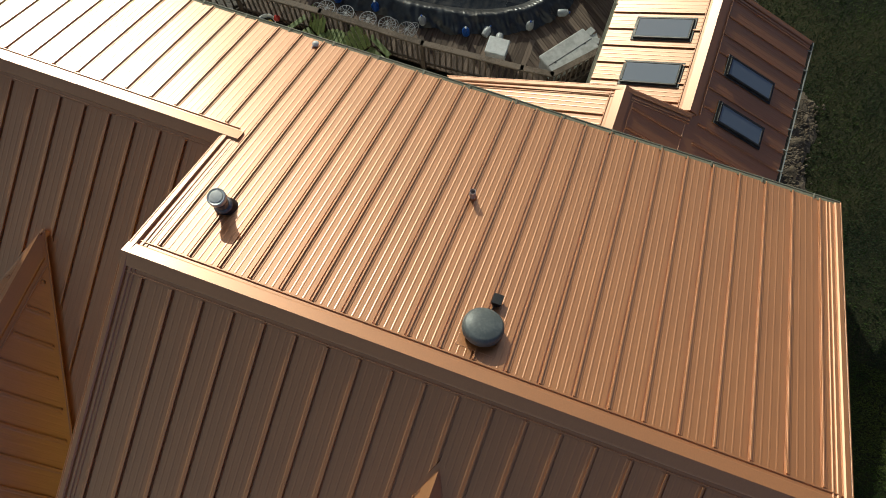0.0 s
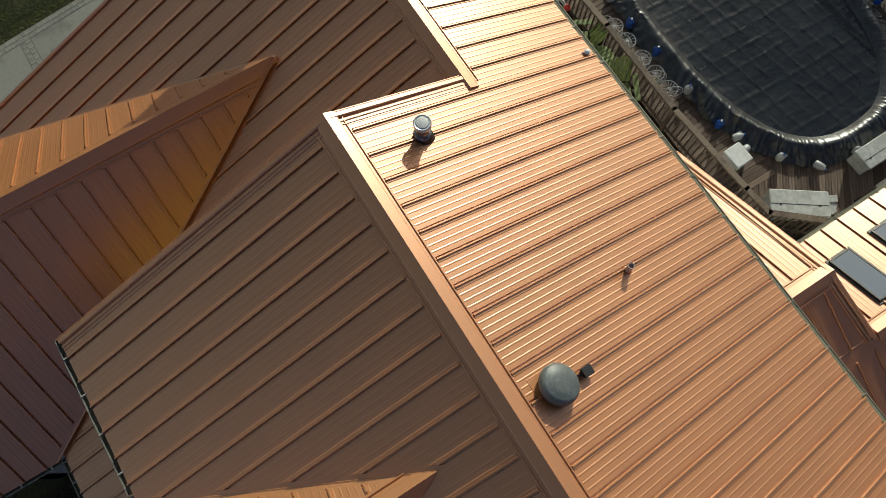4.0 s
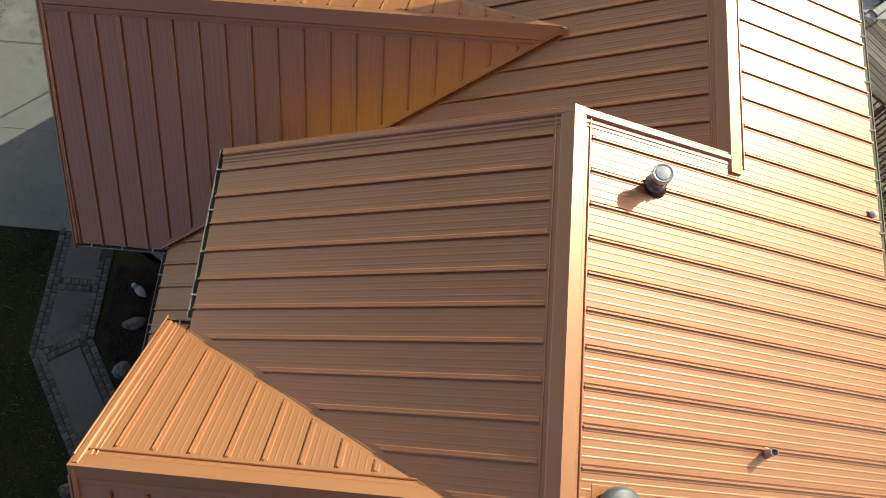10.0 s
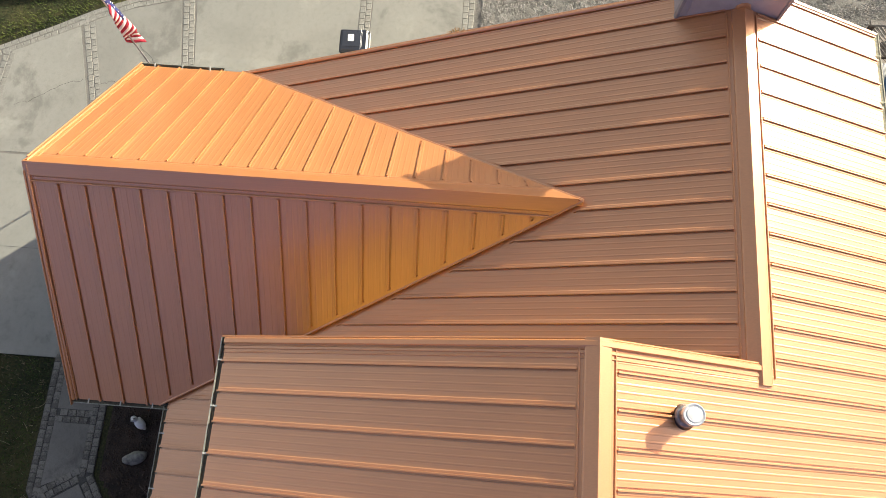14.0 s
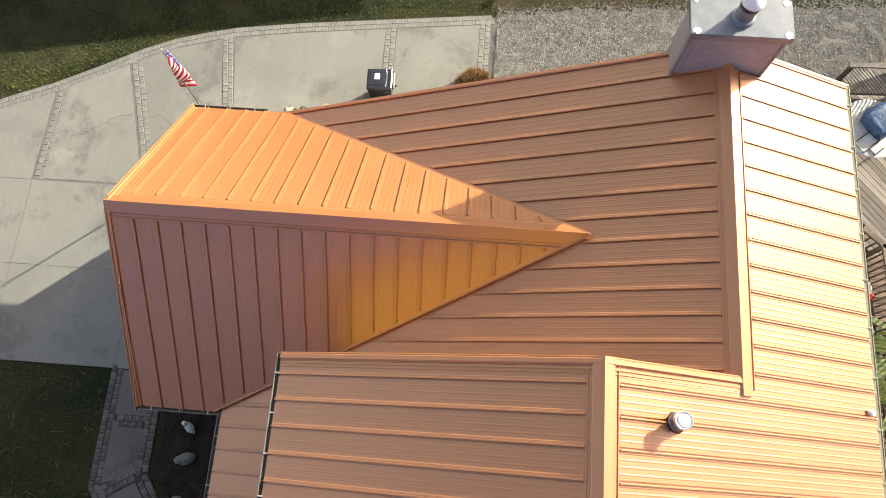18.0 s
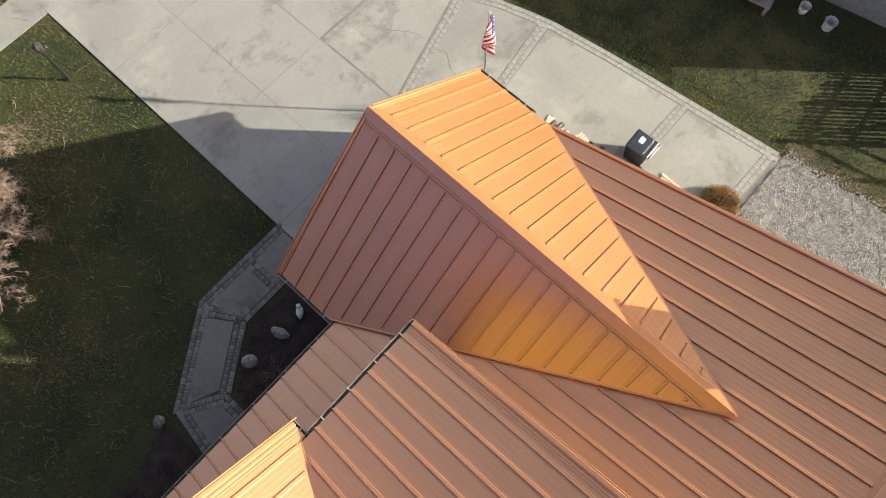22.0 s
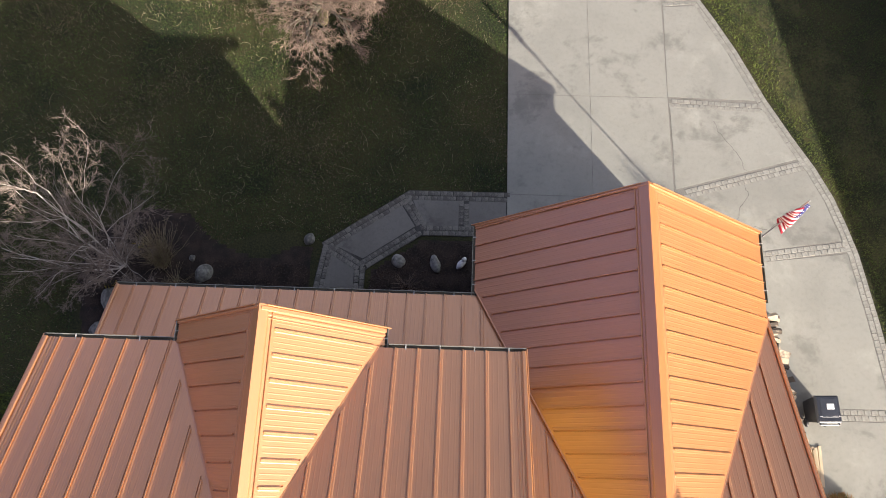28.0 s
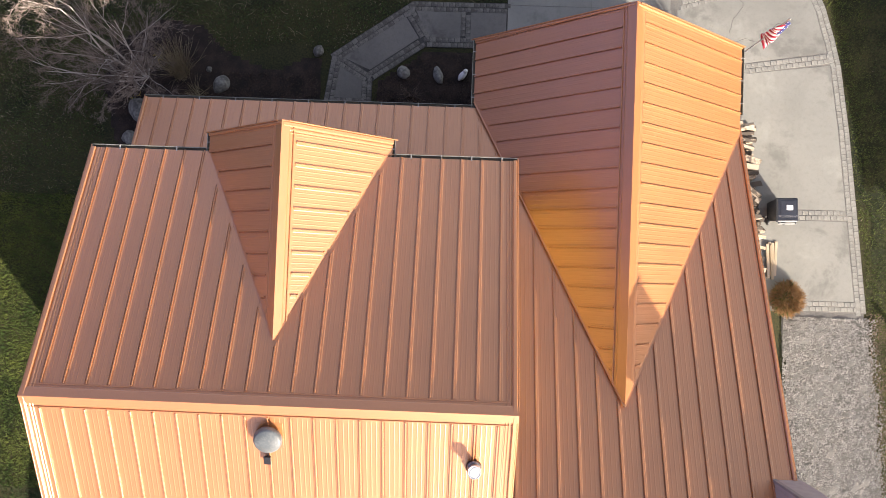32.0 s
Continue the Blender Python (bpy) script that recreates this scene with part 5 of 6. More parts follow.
def grow(g, start, direction, length, radius, depth, rr, wood, spread=0.6, kids=(3, 5), droop=0.0, seg=5, shrink=0.62, bend=0.17):
    """One limb as a bent tapering tube, and its side limbs."""
    p, d = Vector(start), Vector(direction).normalized()
    pts, rad = [p.copy()], [radius]
    for k in range(seg):
        d = (d + Vector((rr.gauss(0, bend), rr.gauss(0, bend), rr.gauss(0, bend * 0.7) - droop))).normalized()
        p = p + d * (length / seg)
        pts.append(p.copy())
        rad.append(radius * (1 - 0.75 * (k + 1) / seg) + 0.0012)
    geo = wood[min(depth, len(wood) - 1)]
    geo.tube(pts, rad, 3 if radius < 0.012 else (5 if radius < 0.04 else 9), False)
    if depth >= len(wood) + 1:
        return
    for _ in range(rr.randint(*kids)):
        k = rr.randint(1, seg)
        ax = d.orthogonal()
        ax.rotate(Matrix.Rotation(rr.uniform(0, 6.28), 3, d))
        nd = (pts[k] - pts[k - 1]).normalized() * math.cos(spread) + ax.normalized() * math.sin(spread) * rr.uniform(0.6, 1.2)
        grow(g, pts[k], nd, length * shrink * rr.uniform(0.7, 1.2), rad[k] * 0.62 + 0.001, depth + 1, rr, wood, spread, kids, droop, max(3, seg - 1), shrink, bend * 1.15)


def bare_tree(name, label, category, base, stems, mats, seed, **kw):
    rr = vary(seed)
    t = thing(name, label, category, m=Matrix.Translation(base))
    wood = [Geo() for _ in mats]
    for d, ln, r in stems:
        grow(None, (0, 0, -0.05), d, ln, r, 0, rr, wood, **kw)
    for (nm, mt), w in zip(mats, wood):
        if w.v:
            part(nm, w, mt, t, smooth=True)
    return t


bare_tree("birch_tree", "bare birch with pale forked limbs and fine twigs", "tree", (-10.04, 7.56, 0),
          [((0.08, 0.06, 1), 3.6, 0.032), ((-0.06, -0.03, 1), 3.7, 0.034), ((0.15, 0.07, 1), 3.4, 0.024), ((0.24, -0.02, 1), 2.9, 0.018), ((0.0, 0.16, 1), 3.3, 0.022), ((-1.0, -0.30, 0.46), 3.2, 0.026), ((-0.95, -0.05, 0.55), 2.8, 0.022), ((-0.5, 0.25, 0.9), 3.0, 0.022)],
          [("limb", BIRCH), ("branch", BIRCH), ("twig", BIRCHTWIG)], 11, spread=0.68, kids=(6, 7), droop=-0.01, seg=7, shrink=0.42, bend=0.13)
tagged(bpy.data.objects["branch"], kind="stuff")
bare_tree("bare_tree", "broad bare tree with lichen bark and reddish budding twigs", "tree", (-5.5, 15.3, 0),
          [((0.10, -0.1, 1.0), 1.3, 0.19)], [("trunk", TRUNK)], 3, kids=(0, 0), seg=5)
crown = bpy.data.objects["bare_tree"]
rr = vary(21)
wood = [Geo(), Geo(), Geo()]
for i in range(13):
    a = i * 2.4 + rr.uniform(-0.3, 0.3)
    grow(None, (0.08, -0.08, rr.uniform(0.75, 1.2)), (math.cos(a), math.sin(a), rr.uniform(0.25, 1.0)), rr.uniform(1.7, 2.4) * (0.70 if math.sin(a) < -0.1 else 1.0), rr.uniform(0.045, 0.08), 0, rr, wood, spread=0.7, kids=(6, 7), seg=5, shrink=0.52)
for nm, mt, w in (("limb", BARK, wood[0]), ("branch", BARK, wood[1]), ("twig", TWIG, wood[2])):
    part(nm, w, mt, crown, smooth=True)


def tuft(name, label, base, count, length, tilt, mats, seed, lean=(0, 0)):
    """A clump of dry stems that fan out from one foot."""
    rr = vary(seed)
    t = thing(name, label, "shrub", m=Matrix.Translation(base))
    for nm, mt, share in mats:
        g = Geo()
        for _ in range(int(count * share)):
            a, b = rr.uniform(0, 6.28), abs(rr.gauss(0, tilt))
            d = Vector((math.cos(a) * math.sin(b) + lean[0], math.sin(a) * math.sin(b) + lean[1], math.cos(b)))
            p = Vector((rr.gauss(0, 0.08), rr.gauss(0, 0.08), -0.03))
            ln = length * rr.uniform(0.5, 1.15)
            pts = [p]
            for k in range(4):
                pts.append(pts[-1] + d.normalized() * ln / 4)
                d = d + Vector((rr.gauss(0, 0.1), rr.gauss(0, 0.1), -0.12))
            g.tube(pts, [0.005, 0.0045, 0.004, 0.003, 0.0015], 3, False)
        part(nm, g, mt, t)
    return t


tuft("ornamental_grass", "tall clump of dry tan ornamental grass", (-9.05, 7.68, 0), 420, 1.3, 0.30, (("stems", STRAW, 0.8), ("dark_stems", TWIG, 0.2)), 31, lean=(0.02, 0.24))
tuft("ornamental_grass", "small clump of dry stalks in the mulch", (-8.55, 7.0, 0), 120, 0.8, 0.6, (("stems", STRAW, 1.0),), 32)
rr = vary(33)
db = thing("dry_bush", "round dry bush with rusty orange tips", "shrub", m=Matrix.Translation((7.86, 2.04, 0)) @ Matrix.Diagonal((1.15, 1.2, 1.1, 1)))
for nm, mt, share in (("foliage", RUST, 2200), ("green_foliage", VERGE, 400)):
    g = Geo()
    for _ in range(share):
        a, q = rr.uniform(0, 6.28), rr.uniform(0.0, 1.0)
        d = Vector((math.cos(a) * math.sqrt(1 - q * q), math.sin(a) * math.sqrt(1 - q * q), q))
        if nm == "green_foliage" and d.x > 0.2:
            continue
        rim = 1.0 + 0.16 * noise.noise(d * 3)
        p = Vector((d.x * 0.36, d.y * 0.36, 0.08 + d.z * 0.40)) * rim * rr.uniform(0.55, 0.95)
        pts = [p]
        e = d + Vector((rr.gauss(0, 0.35), rr.gauss(0, 0.35), rr.gauss(0, 0.35)))
        for k in range(3):
            pts.append(pts[-1] + e.normalized() * rr.uniform(0.03, 0.06))
            e = e + Vector((rr.gauss(0, 0.25), rr.gauss(0, 0.25), rr.gauss(0, 0.2)))
        g.tube(pts, [0.006, 0.006, 0.005, 0.002], 3, False)
    part(nm, g, mt, db)
g = Geo()
for k in range(14):
    a = k * 2.4
    g.tube([(0.02 * math.cos(a), 0.02 * math.sin(a), -0.03), (0.12 * math.cos(a), 0.12 * math.sin(a), 0.2), (0.24 * math.cos(a), 0.24 * math.sin(a), 0.34)], [0.014, 0.010, 0.005], 5, False)
part("branches", g, TWIG, db)
tuft("corner_shrub", "bare twiggy shrub at the garage corner", (5.36, 8.36, 0), 320, 1.35, 0.30, (("stems", TWIG, 1.0),), 38)
tuft("bedding_shrub", "thin dark twiggy shrub in the bed", (-2.6, 7.2, 0), 90, 0.5, 0.6, (("stems", TWIG, 1.0),), 34)
for i, (x, y) in enumerate(((-9.75, 8.15), (-10.35, 6.95))):
    tuft("flower_clump", "small clump with yellow-green leaves", (x, y, 0), 40, 0.22, 0.7, (("leaves", YELPL, 0.5), ("stems", BLADE, 0.5)), 35 + i)

# ---- beside the driveway ----
# split firewood stacked along the wall
LOGS = []
for i in range(6):
    rr = vary(60 + i)
    g = Geo()
    n = 5 if i % 2 else 3
    pts = [((0.075 if k else 0.1) * rr.uniform(0.8, 1.2) * math.cos(2 * math.pi * k / n), 0.08 * rr.uniform(0.8, 1.2) * math.sin(2 * math.pi * k / n)) for k in range(n)]
    ln = rr.uniform(0.34, 0.5)
    vs = [(x, -ln / 2, z) for x, z in pts] + [(x * rr.uniform(0.85, 1.1), ln / 2, z * rr.uniform(0.85, 1.1)) for x, z in pts]
    fs = [tuple(range(n)), tuple(reversed(range(n, 2 * n)))] + [((j + 1) % n, j, n + j, n + (j + 1) % n) for j in range(n)]
    LOGS.append(g.add(vs, fs).mesh("firewood_log", LOGEND))
rr = vary(61)
for layer in range(4):
    y = 2.45
    while y < 6.75:
        for row in range(3):
            x = 5.72 + 0.40 * row + (6.6 - y) * 0.10 + rr.uniform(-0.12, 0.12) - layer * 0.012
            if layer == 3 and rr.random() < 0.4:
                continue
            ob = part("firewood_log", LOGS[rr.randrange(6)], LOGEND, m=pose(x, y + rr.uniform(-0.02, 0.02), 0.075 + layer * 0.145, rr.uniform(-6, 6), rr.uniform(0, 360), 90 + rr.uniform(-14, 14) + (rr.uniform(-50, 50) if layer == 3 else 0)))
            tagged(ob, "split piece of pale firewood in a stack", "firewood", group="firewood stack by the wall")
        y += 0.175
for i, (x, y, a, ln, z) in enumerate(((7.42, 3.1, 2, 0.95, 0.018), (7.50, 3.08, 1, 0.95, 0.018), (7.58, 3.12, -1, 0.95, 0.018), (7.36, 3.05, 3, 0.95, 0.053), (7.47, 3.02, 4, 0.95, 0.053), (6.75, 2.9, -10, 1.0, 0.62), (6.6, 3.45, 80, 0.9, 0.63), (6.62, 3.7, 86, 0.85, 0.63))):
    ob = part("plank", Geo().box((0, 0, 0), (0.075, ln, 0.035), 0.003), PLANK, m=pose(x, y, z, 0, 0, a))
    tagged(ob, "pale sawn plank leaning by the firewood", "plank", group="loose planks")

# wheeled bin
bn = thing("wheeled_bin", "dark wheeled bin with a flat lid and white label", "bin", m=pose(7.52, 4.40, 0, 0, 0, 2) @ Matrix.Diagonal((0.84, 1.0, 0.76, 1.0)))
body = Geo()
pr = [(-0.26, -0.24, 0.08), (0.22, -0.24, 0.08), (0.22, 0.24, 0.08), (-0.26, 0.24, 0.08), (-0.33, -0.30, 0.98), (0.31, -0.30, 0.98), (0.31, 0.30, 0.98), (-0.33, 0.30, 0.98)]
body.add(pr, [(3, 2, 1, 0), (4, 5, 6, 7), (0, 1, 5, 4), (1, 2, 6, 5), (2, 3, 7, 6), (3, 0, 4, 7)])
part("body", body, BLACK, bn)
part("rim", Geo().box((0, 0, 0.985), (0.68, 0.64, 0.05), 0.015), NAVY, bn)
part("lid", Geo().box((0.0, 0.0, 1.035), (0.66, 0.63, 0.07), 0.03), NAVY, bn)
part("lid_panel", Geo().box((0.02, 0.03, 1.073), (0.46, 0.44, 0.014), 0.006), NAVY, bn)
part("label", Geo().box((0.06, 0.06, 1.083), (0.2, 0.13, 0.006), 0.002), CAPWHITE, bn, "white label with faint print")
for k in range(3):
    part("label_print", Geo().box((0.02 + 0.05 * k, 0.06, 1.087), (0.03, 0.05, 0.003)), GREYBOX, bn)
part("lid_ridge", Geo().box((0.02, -0.16, 1.075), (0.6, 0.012, 0.012), 0.004), WIRE, bn)
part("handle", Geo().tube([(-0.28, -0.36, 1.0), (0.28, -0.36, 1.0)], [0.018, 0.018], 10), GREYBOX, bn, smooth=True)
for sx in (-0.26, 0.26):
    part("handle_bracket", Geo().box((sx, -0.335, 1.0), (0.04, 0.08, 0.04), 0.006), NAVY, bn)
    w = part("wheel", Geo().lathe([(0.03, -0.03), (0.10, -0.03), (0.11, -0.015), (0.11, 0.015), (0.10, 0.03), (0.03, 0.03)], 20, Matrix.Translation((sx, -0.25, 0.11)) @ Matrix.Rotation(radians(90), 4, "Y")), BLACK, bn, smooth=True)

# flag on an upright pole at the garage corner
fl = thing("flag", "red and white striped flag hanging limp on an upright pole", "flag")
fa, fb = Vector((5.72, 8.13, 0.0)), Vector((5.81, 8.18, 4.36))
part("pole", Geo().tube([fa, fb], [0.022, 0.014], 12), STEEL, fl, "thin metal pole", smooth=True)
part("finial", Geo().lathe([(0.004, 0), (0.02, 0.01), (0.024, 0.03), (0.016, 0.05), (0.003, 0.058)], 14, Matrix.Translation(fb)), HANGER, fl, smooth=True)
part("bracket", Geo().lathe([(0.05, 0.0), (0.05, 0.02), (0.03, 0.05), (0.026, 0.10)], 14, Matrix.Translation(fa)), STEEL, fl)


def flag_point(s, t):
    """A place on the limp cloth: s down the pole from its tip, t out along the fly, which hangs in loose folds."""
    p = fb + (fa - fb).normalized() * (0.06 + 0.92 * s)
    side, deep = Vector((0.79, -0.61, 0)), Vector((0.61, 0.79, 0))
    width = 0.55 + 0.45 * s
    off = (0.17 * math.sin(2.2 * math.pi * t) + 0.10 * t) * width
    fold = (0.06 * math.sin(8 * t + 2.5 * s) + 0.025 * math.sin(11 * s + 5 * t)) * min(1, 3 * t)
    return p + Vector((0, 0, -0.42 * t - 0.12 * t * t)) + side * off + deep * fold


def cloth(name, mat, s0, s1, t0, t1, ns=4, nt=14):
    g = Geo()
    for i in range(ns + 1):
        for j in range(nt + 1):
            g.v.append(tuple(flag_point(s0 + (s1 - s0) * i / ns, t0 + (t1 - t0) * j / nt)))
    for i in range(ns):
        for j in range(nt):
            k = i * (nt + 1) + j
            g.f.append((k, k + 1, k + nt + 2, k + nt + 1))
    ob = part(name, g, mat, fl, smooth=True)
    sd = ob.modifiers.new("thickness", "SOLIDIFY")
    sd.thickness = 0.003
    return ob


for k in range(13):
    s0, s1 = k / 13, (k + 1) / 13
    t0 = 0.40 if k < 7 else 0.0
    cloth("stripe", RED if k % 2 == 0 else WHITE, s0, s1, t0, 1.0, 2)
cn = cloth("canton", BLUE, 0, 7 / 13, 0, 0.40, 8, 8)
for i in range(5):
    for j in range(4):
        p = flag_point((i + 0.5) * 7 / 13 / 5, (j + 0.5) * 0.1)
        q = flag_point((i + 0.5) * 7 / 13 / 5 + 0.01, (j + 0.5) * 0.1)
        r2 = flag_point((i + 0.5) * 7 / 13 / 5, (j + 0.5) * 0.1 + 0.01)
        n = (q - p).cross(r2 - p).normalized()
        e1 = (q - p).normalized()
        e2 = n.cross(e1)
        g = Geo()
        for sg in (0.006, -0.006):
            ring = [p + n * sg + (e1 * math.cos(a) + e2 * math.sin(a)) * (0.016 if m % 2 == 0 else 0.007) for m, a in enumerate([x * math.pi / 5 for x in range(10)])]
            g.add(ring, [tuple(range(10))])
        part("star", g, WHITE, fl)

# path lamp by the far corner of the lawn
lp = thing("lamp_post", "slim dark lamp post with a small lantern", "lamp post", m=Matrix.Translation((-0.92, 17.2, 0)))
part("post", Geo().lathe([(0.05, -0.05), (0.04, 0.05), (0.032, 0.1), (0.03, 1.35), (0.045, 1.38)], 14), BLACK, lp, smooth=True)
part("lantern", Geo().lathe([(0.05, 1.36), (0.09, 1.40), (0.11, 1.58), (0.12, 1.60)], 6), SKYFRAME, lp)
part("lantern_roof", Geo().lathe([(0.14, 1.60), (0.08, 1.68), (0.02, 1.72), (0.003, 1.75)], 6), BLACK, lp)

# far walk across the lawn
wk = part("far_walk", Geo().prism([(0.0, 19.35), (-1.0, 19.35), (-7.0, 19.5), (-7.0, 20.6), (0.0, 20.5)][::-1], -0.1, -0.006), CONCRETE)
tagged(wk, "pale concrete path across the lawn", "path", kind="structure")

# split-rail fence
fence = thing("rail_fence", "grey weathered split-rail fence along the grass", "fence")
fp = [Vector((12.15, -0.25, 0)), Vector((12.55, -2.35, 0)), Vector((12.9, -4.5, 0)), Vector((13.2, -6.7, 0)), Vector((13.5, -8.9, 0))]
for i, p in enumerate(fp):
    rr = vary(90 + i)
    part("post", Geo().box(p + Vector((0, 0, 0.5)), (0.12, 0.11, 1.25), 0.015, Matrix.Rotation(rr.uniform(-0.1, 0.1), 4, "Z") @ Matrix.Rotation(rr.uniform(-0.04, 0.04), 4, "X")), GREYWOOD, fence)
for i, (a, b) in enumerate(zip(fp, fp[1:])):
    for z in (0.40, 0.86):
        rr = vary(int(100 + i * 10 + z * 100))
        d = (b - a).normalized() * 0.12
        mid = (a + b) / 2 + Vector((rr.uniform(-0.03, 0.03), 0, z + rr.uniform(-0.03, 0.03)))
        part("rail", Geo().tube([a - d + Vector((0, 0, z)), mid, b + d + Vector((0, 0, z))], [0.04, 0.05, 0.04], 6), GREYWOOD, fence)
gp = [Vector((12.35, -0.22, 0)), Vector((13.5, -0.1, 0)), Vector((14.9, 0.05, 0))]
for i, p in enumerate(gp[1:]):
    part("post", Geo().box(p + Vector((0, 0, 0.5)), (0.11, 0.11, 1.2), 0.015), GREYWOOD, fence)
for k in range(20):
    p = fp[0] + (gp[2] - fp[0]) * ((k + 0.6) / 20)
    part("picket", Geo().box(p + Vector((0, 0, 0.52)), (0.085, 0.022, 0.96 + 0.05 * ((k * 7) % 3)), 0.004, Matrix.Rotation(0.05 * ((k * 5) % 3 - 1), 4, "Y")), GREYWOOD, fence)
part("rail", Geo().tube([fp[0] + Vector((0, 0.03, 0.35)), gp[2] + Vector((0, 0.03, 0.35))], [0.035, 0.035], 6), GREYWOOD, fence)
part("rail", Geo().tube([fp[0] + Vector((0, 0.03, 0.8)), gp[2] + Vector((0, 0.03, 0.8))], [0.035, 0.035], 6), GREYWOOD, fence)
part("brace", Geo().tube([fp[0] + Vector((0.5, 0.35, 0.0)), fp[0] + Vector((0, 0, 0.95))], [0.045, 0.04], 6), GREYWOOD, fence)

# neighbouring building along the east lawn; unseen length and eave height set to shade the verge
nb = thing("neighbor_building", "long low pale-sided building with a metal roof", "building", m=Matrix.Translation((14.05, 7.0, 0)) @ Matrix.Rotation(radians(11.5), 4, "Z"))
part("wall", Geo().box((2.5, 2.0, 1.7), (5.0, 21.0, 3.4)), NEIGHROOF, nb)
part("skirt", Geo().box((-0.02, 2.0, 0.25), (0.06, 21.0, 0.5), 0.01), NEIGHROOF, nb)
part("roof", Geo().add([(-0.25, -8.7, 3.35), (-0.25, 12.7, 3.35), (2.5, 12.7, 4.05), (2.5, -8.7, 4.05), (5.25, 12.7, 3.35), (5.25, -8.7, 3.35), (-0.25, -8.7, 3.43), (-0.25, 12.7, 3.43), (2.5, 12.7, 4.13), (2.5, -8.7, 4.13), (5.25, 12.7, 3.43), (5.25, -8.7, 3.43)],
     [(0, 1, 2, 3), (3, 2, 4, 5), (9, 8, 7, 6), (11, 10, 8, 9), (0, 6, 7, 1), (5, 4, 10, 11), (0, 3, 9, 6), (3, 5, 11, 9), (1, 7, 8, 2), (2, 8, 10, 4)]), NEIGHROOF, nb)
for k in range(8):
    part("siding_line", Geo().box((-0.006, 2.0, 0.62 + k * 0.33), (0.012, 21.0, 0.02), 0.003), NEIGHROOF, nb)
wn_ = part("window", Geo().box((-0.02, 3.4, 1.7), (0.06, 1.3, 1.0), 0.01), WHITEPL, nb)
part("pane", Geo().box((-0.055, 3.4, 1.7), (0.012, 1.16, 0.86)), GLASS, wn_)
st = thing("step_platform", "low pale platform beside the neighbouring building", "platform", m=Matrix.Translation((13.6, 5.1, 0)) @ Matrix.Rotation(radians(11.5), 4, "Z"))
part("top", Geo().box((0, 0, 0.32), (1.1, 1.3, 0.06), 0.008), GREYWOOD, st)
for sx in (-0.48, 0.48):
    for sy in (-0.58, 0.58):
        part("leg", Geo().box((sx, sy, 0.14), (0.09, 0.09, 0.32)), GREYWOOD, st)
for i, (x, y, r, h, mt, lb) in enumerate(((13.1, 8.4, 0.11, 0.14, GREYBOX, "pale plastic tub on the grass"), (14.05, 2.9, 0.17, 0.3, GREYBOX, "pale bucket on dark grass"), (14.05, 3.7, 0.15, 0.25, GREYBOX, "grey bucket beside the wall"))):
    tb = thing("tub", lb, "bucket", m=Matrix.Translation((x, y, -0.03)))
    part("shell", Geo().lathe([(r * 0.8, 0), (r, h), (r * 1.06, h), (r * 1.06, h - 0.02), (r * 0.92, h - 0.01), (r * 0.75, 0.03)], 20), mt, tb, smooth=True)
    part("handle", Geo().tube([(r, 0, h - 0.02), (r * 0.7, r * 0.7, h + 0.02), (0, r * 1.15, h + 0.02), (-r * 0.7, r * 0.7, h + 0.02), (-r, 0, h - 0.02)], [0.006] * 5, 6), WIRE, tb)

# ---- pool and deck ----
DZK = 0.6
PC, PA, PB = Vector((0.80, -11.0, 0)), 4.2, 2.42


def oval(a, grow_by=0.0, power=2.5):
    c, s = math.cos(a), math.sin(a)
    return Vector((PC.x + (PA + grow_by) * math.copysign(abs(c) ** (2 / power), c), PC.y + (PB + grow_by) * math.copysign(abs(s) ** (2 / power), s), 0))


deck = part("deck", Geo().prism([(-4.72, -14.5), (8.4, -14.5), (8.4, -6.0), (4.6, -6.0), (4.2, -6.75), (3.75, -7.25), (-3.85, -7.45), (-4.7, -8.5), (-4.72, -8.8)], 0.28, 0.5), RAIL)
tagged(deck, "weathered brown wooden deck around the pool", "deck", kind="structure")
PLK = 0.14


def deck_boards(origin, d, rows, length, z=DZK):
    """Rows of boards that run along d from a line through origin."""
    d = Vector((d[0], d[1], 0)).normalized()
    s = Vector((d.y, -d.x, 0))
    me = Geo().box((0, length / 2, 0), (PLK - 0.008, length, 0.04), 0.004).mesh("board", DECK)
    a = math.degrees(math.atan2(d.y, d.x)) - 90
    for k in range(rows):
        p = Vector((*origin, 0)) + s * (k * PLK)
        part("board", me, DECK, deck, m=pose(p.x, p.y, z - 0.02 - 0.0012 * (k % 3), 0, 0, a))


deck_boards((3.75, -7.30), (0, -1), 50, 1.5)
dd = Vector((0.79, -0.61, 0))
for k in range(26):
    p = Vector((-3.55, -7.48, 0)) + Vector((-0.61, -0.79, 0)) * (k * PLK) * 0.98
    if k == 0:
        cm = Geo().box((0, 1.2, 0), (PLK - 0.008, 2.4, 0.04), 0.004).mesh("board", DECK)
    part("board", cm, DECK, deck, m=pose(p.x - 0.15, p.y + 0.02, DZK - 0.019 - 0.0012 * (k % 3) - 0.006, 0, 0, math.degrees(math.atan2(dd.y, dd.x)) - 90))
sm = Geo().box((0, 1.6, 0), (PLK - 0.008, 3.2, 0.04), 0.004).mesh("board", PALEDECK)
lg = Geo().box((0, 0.6, 0), (PLK - 0.008, 5.2, 0.04), 0.004).mesh("board", PALEDECK)
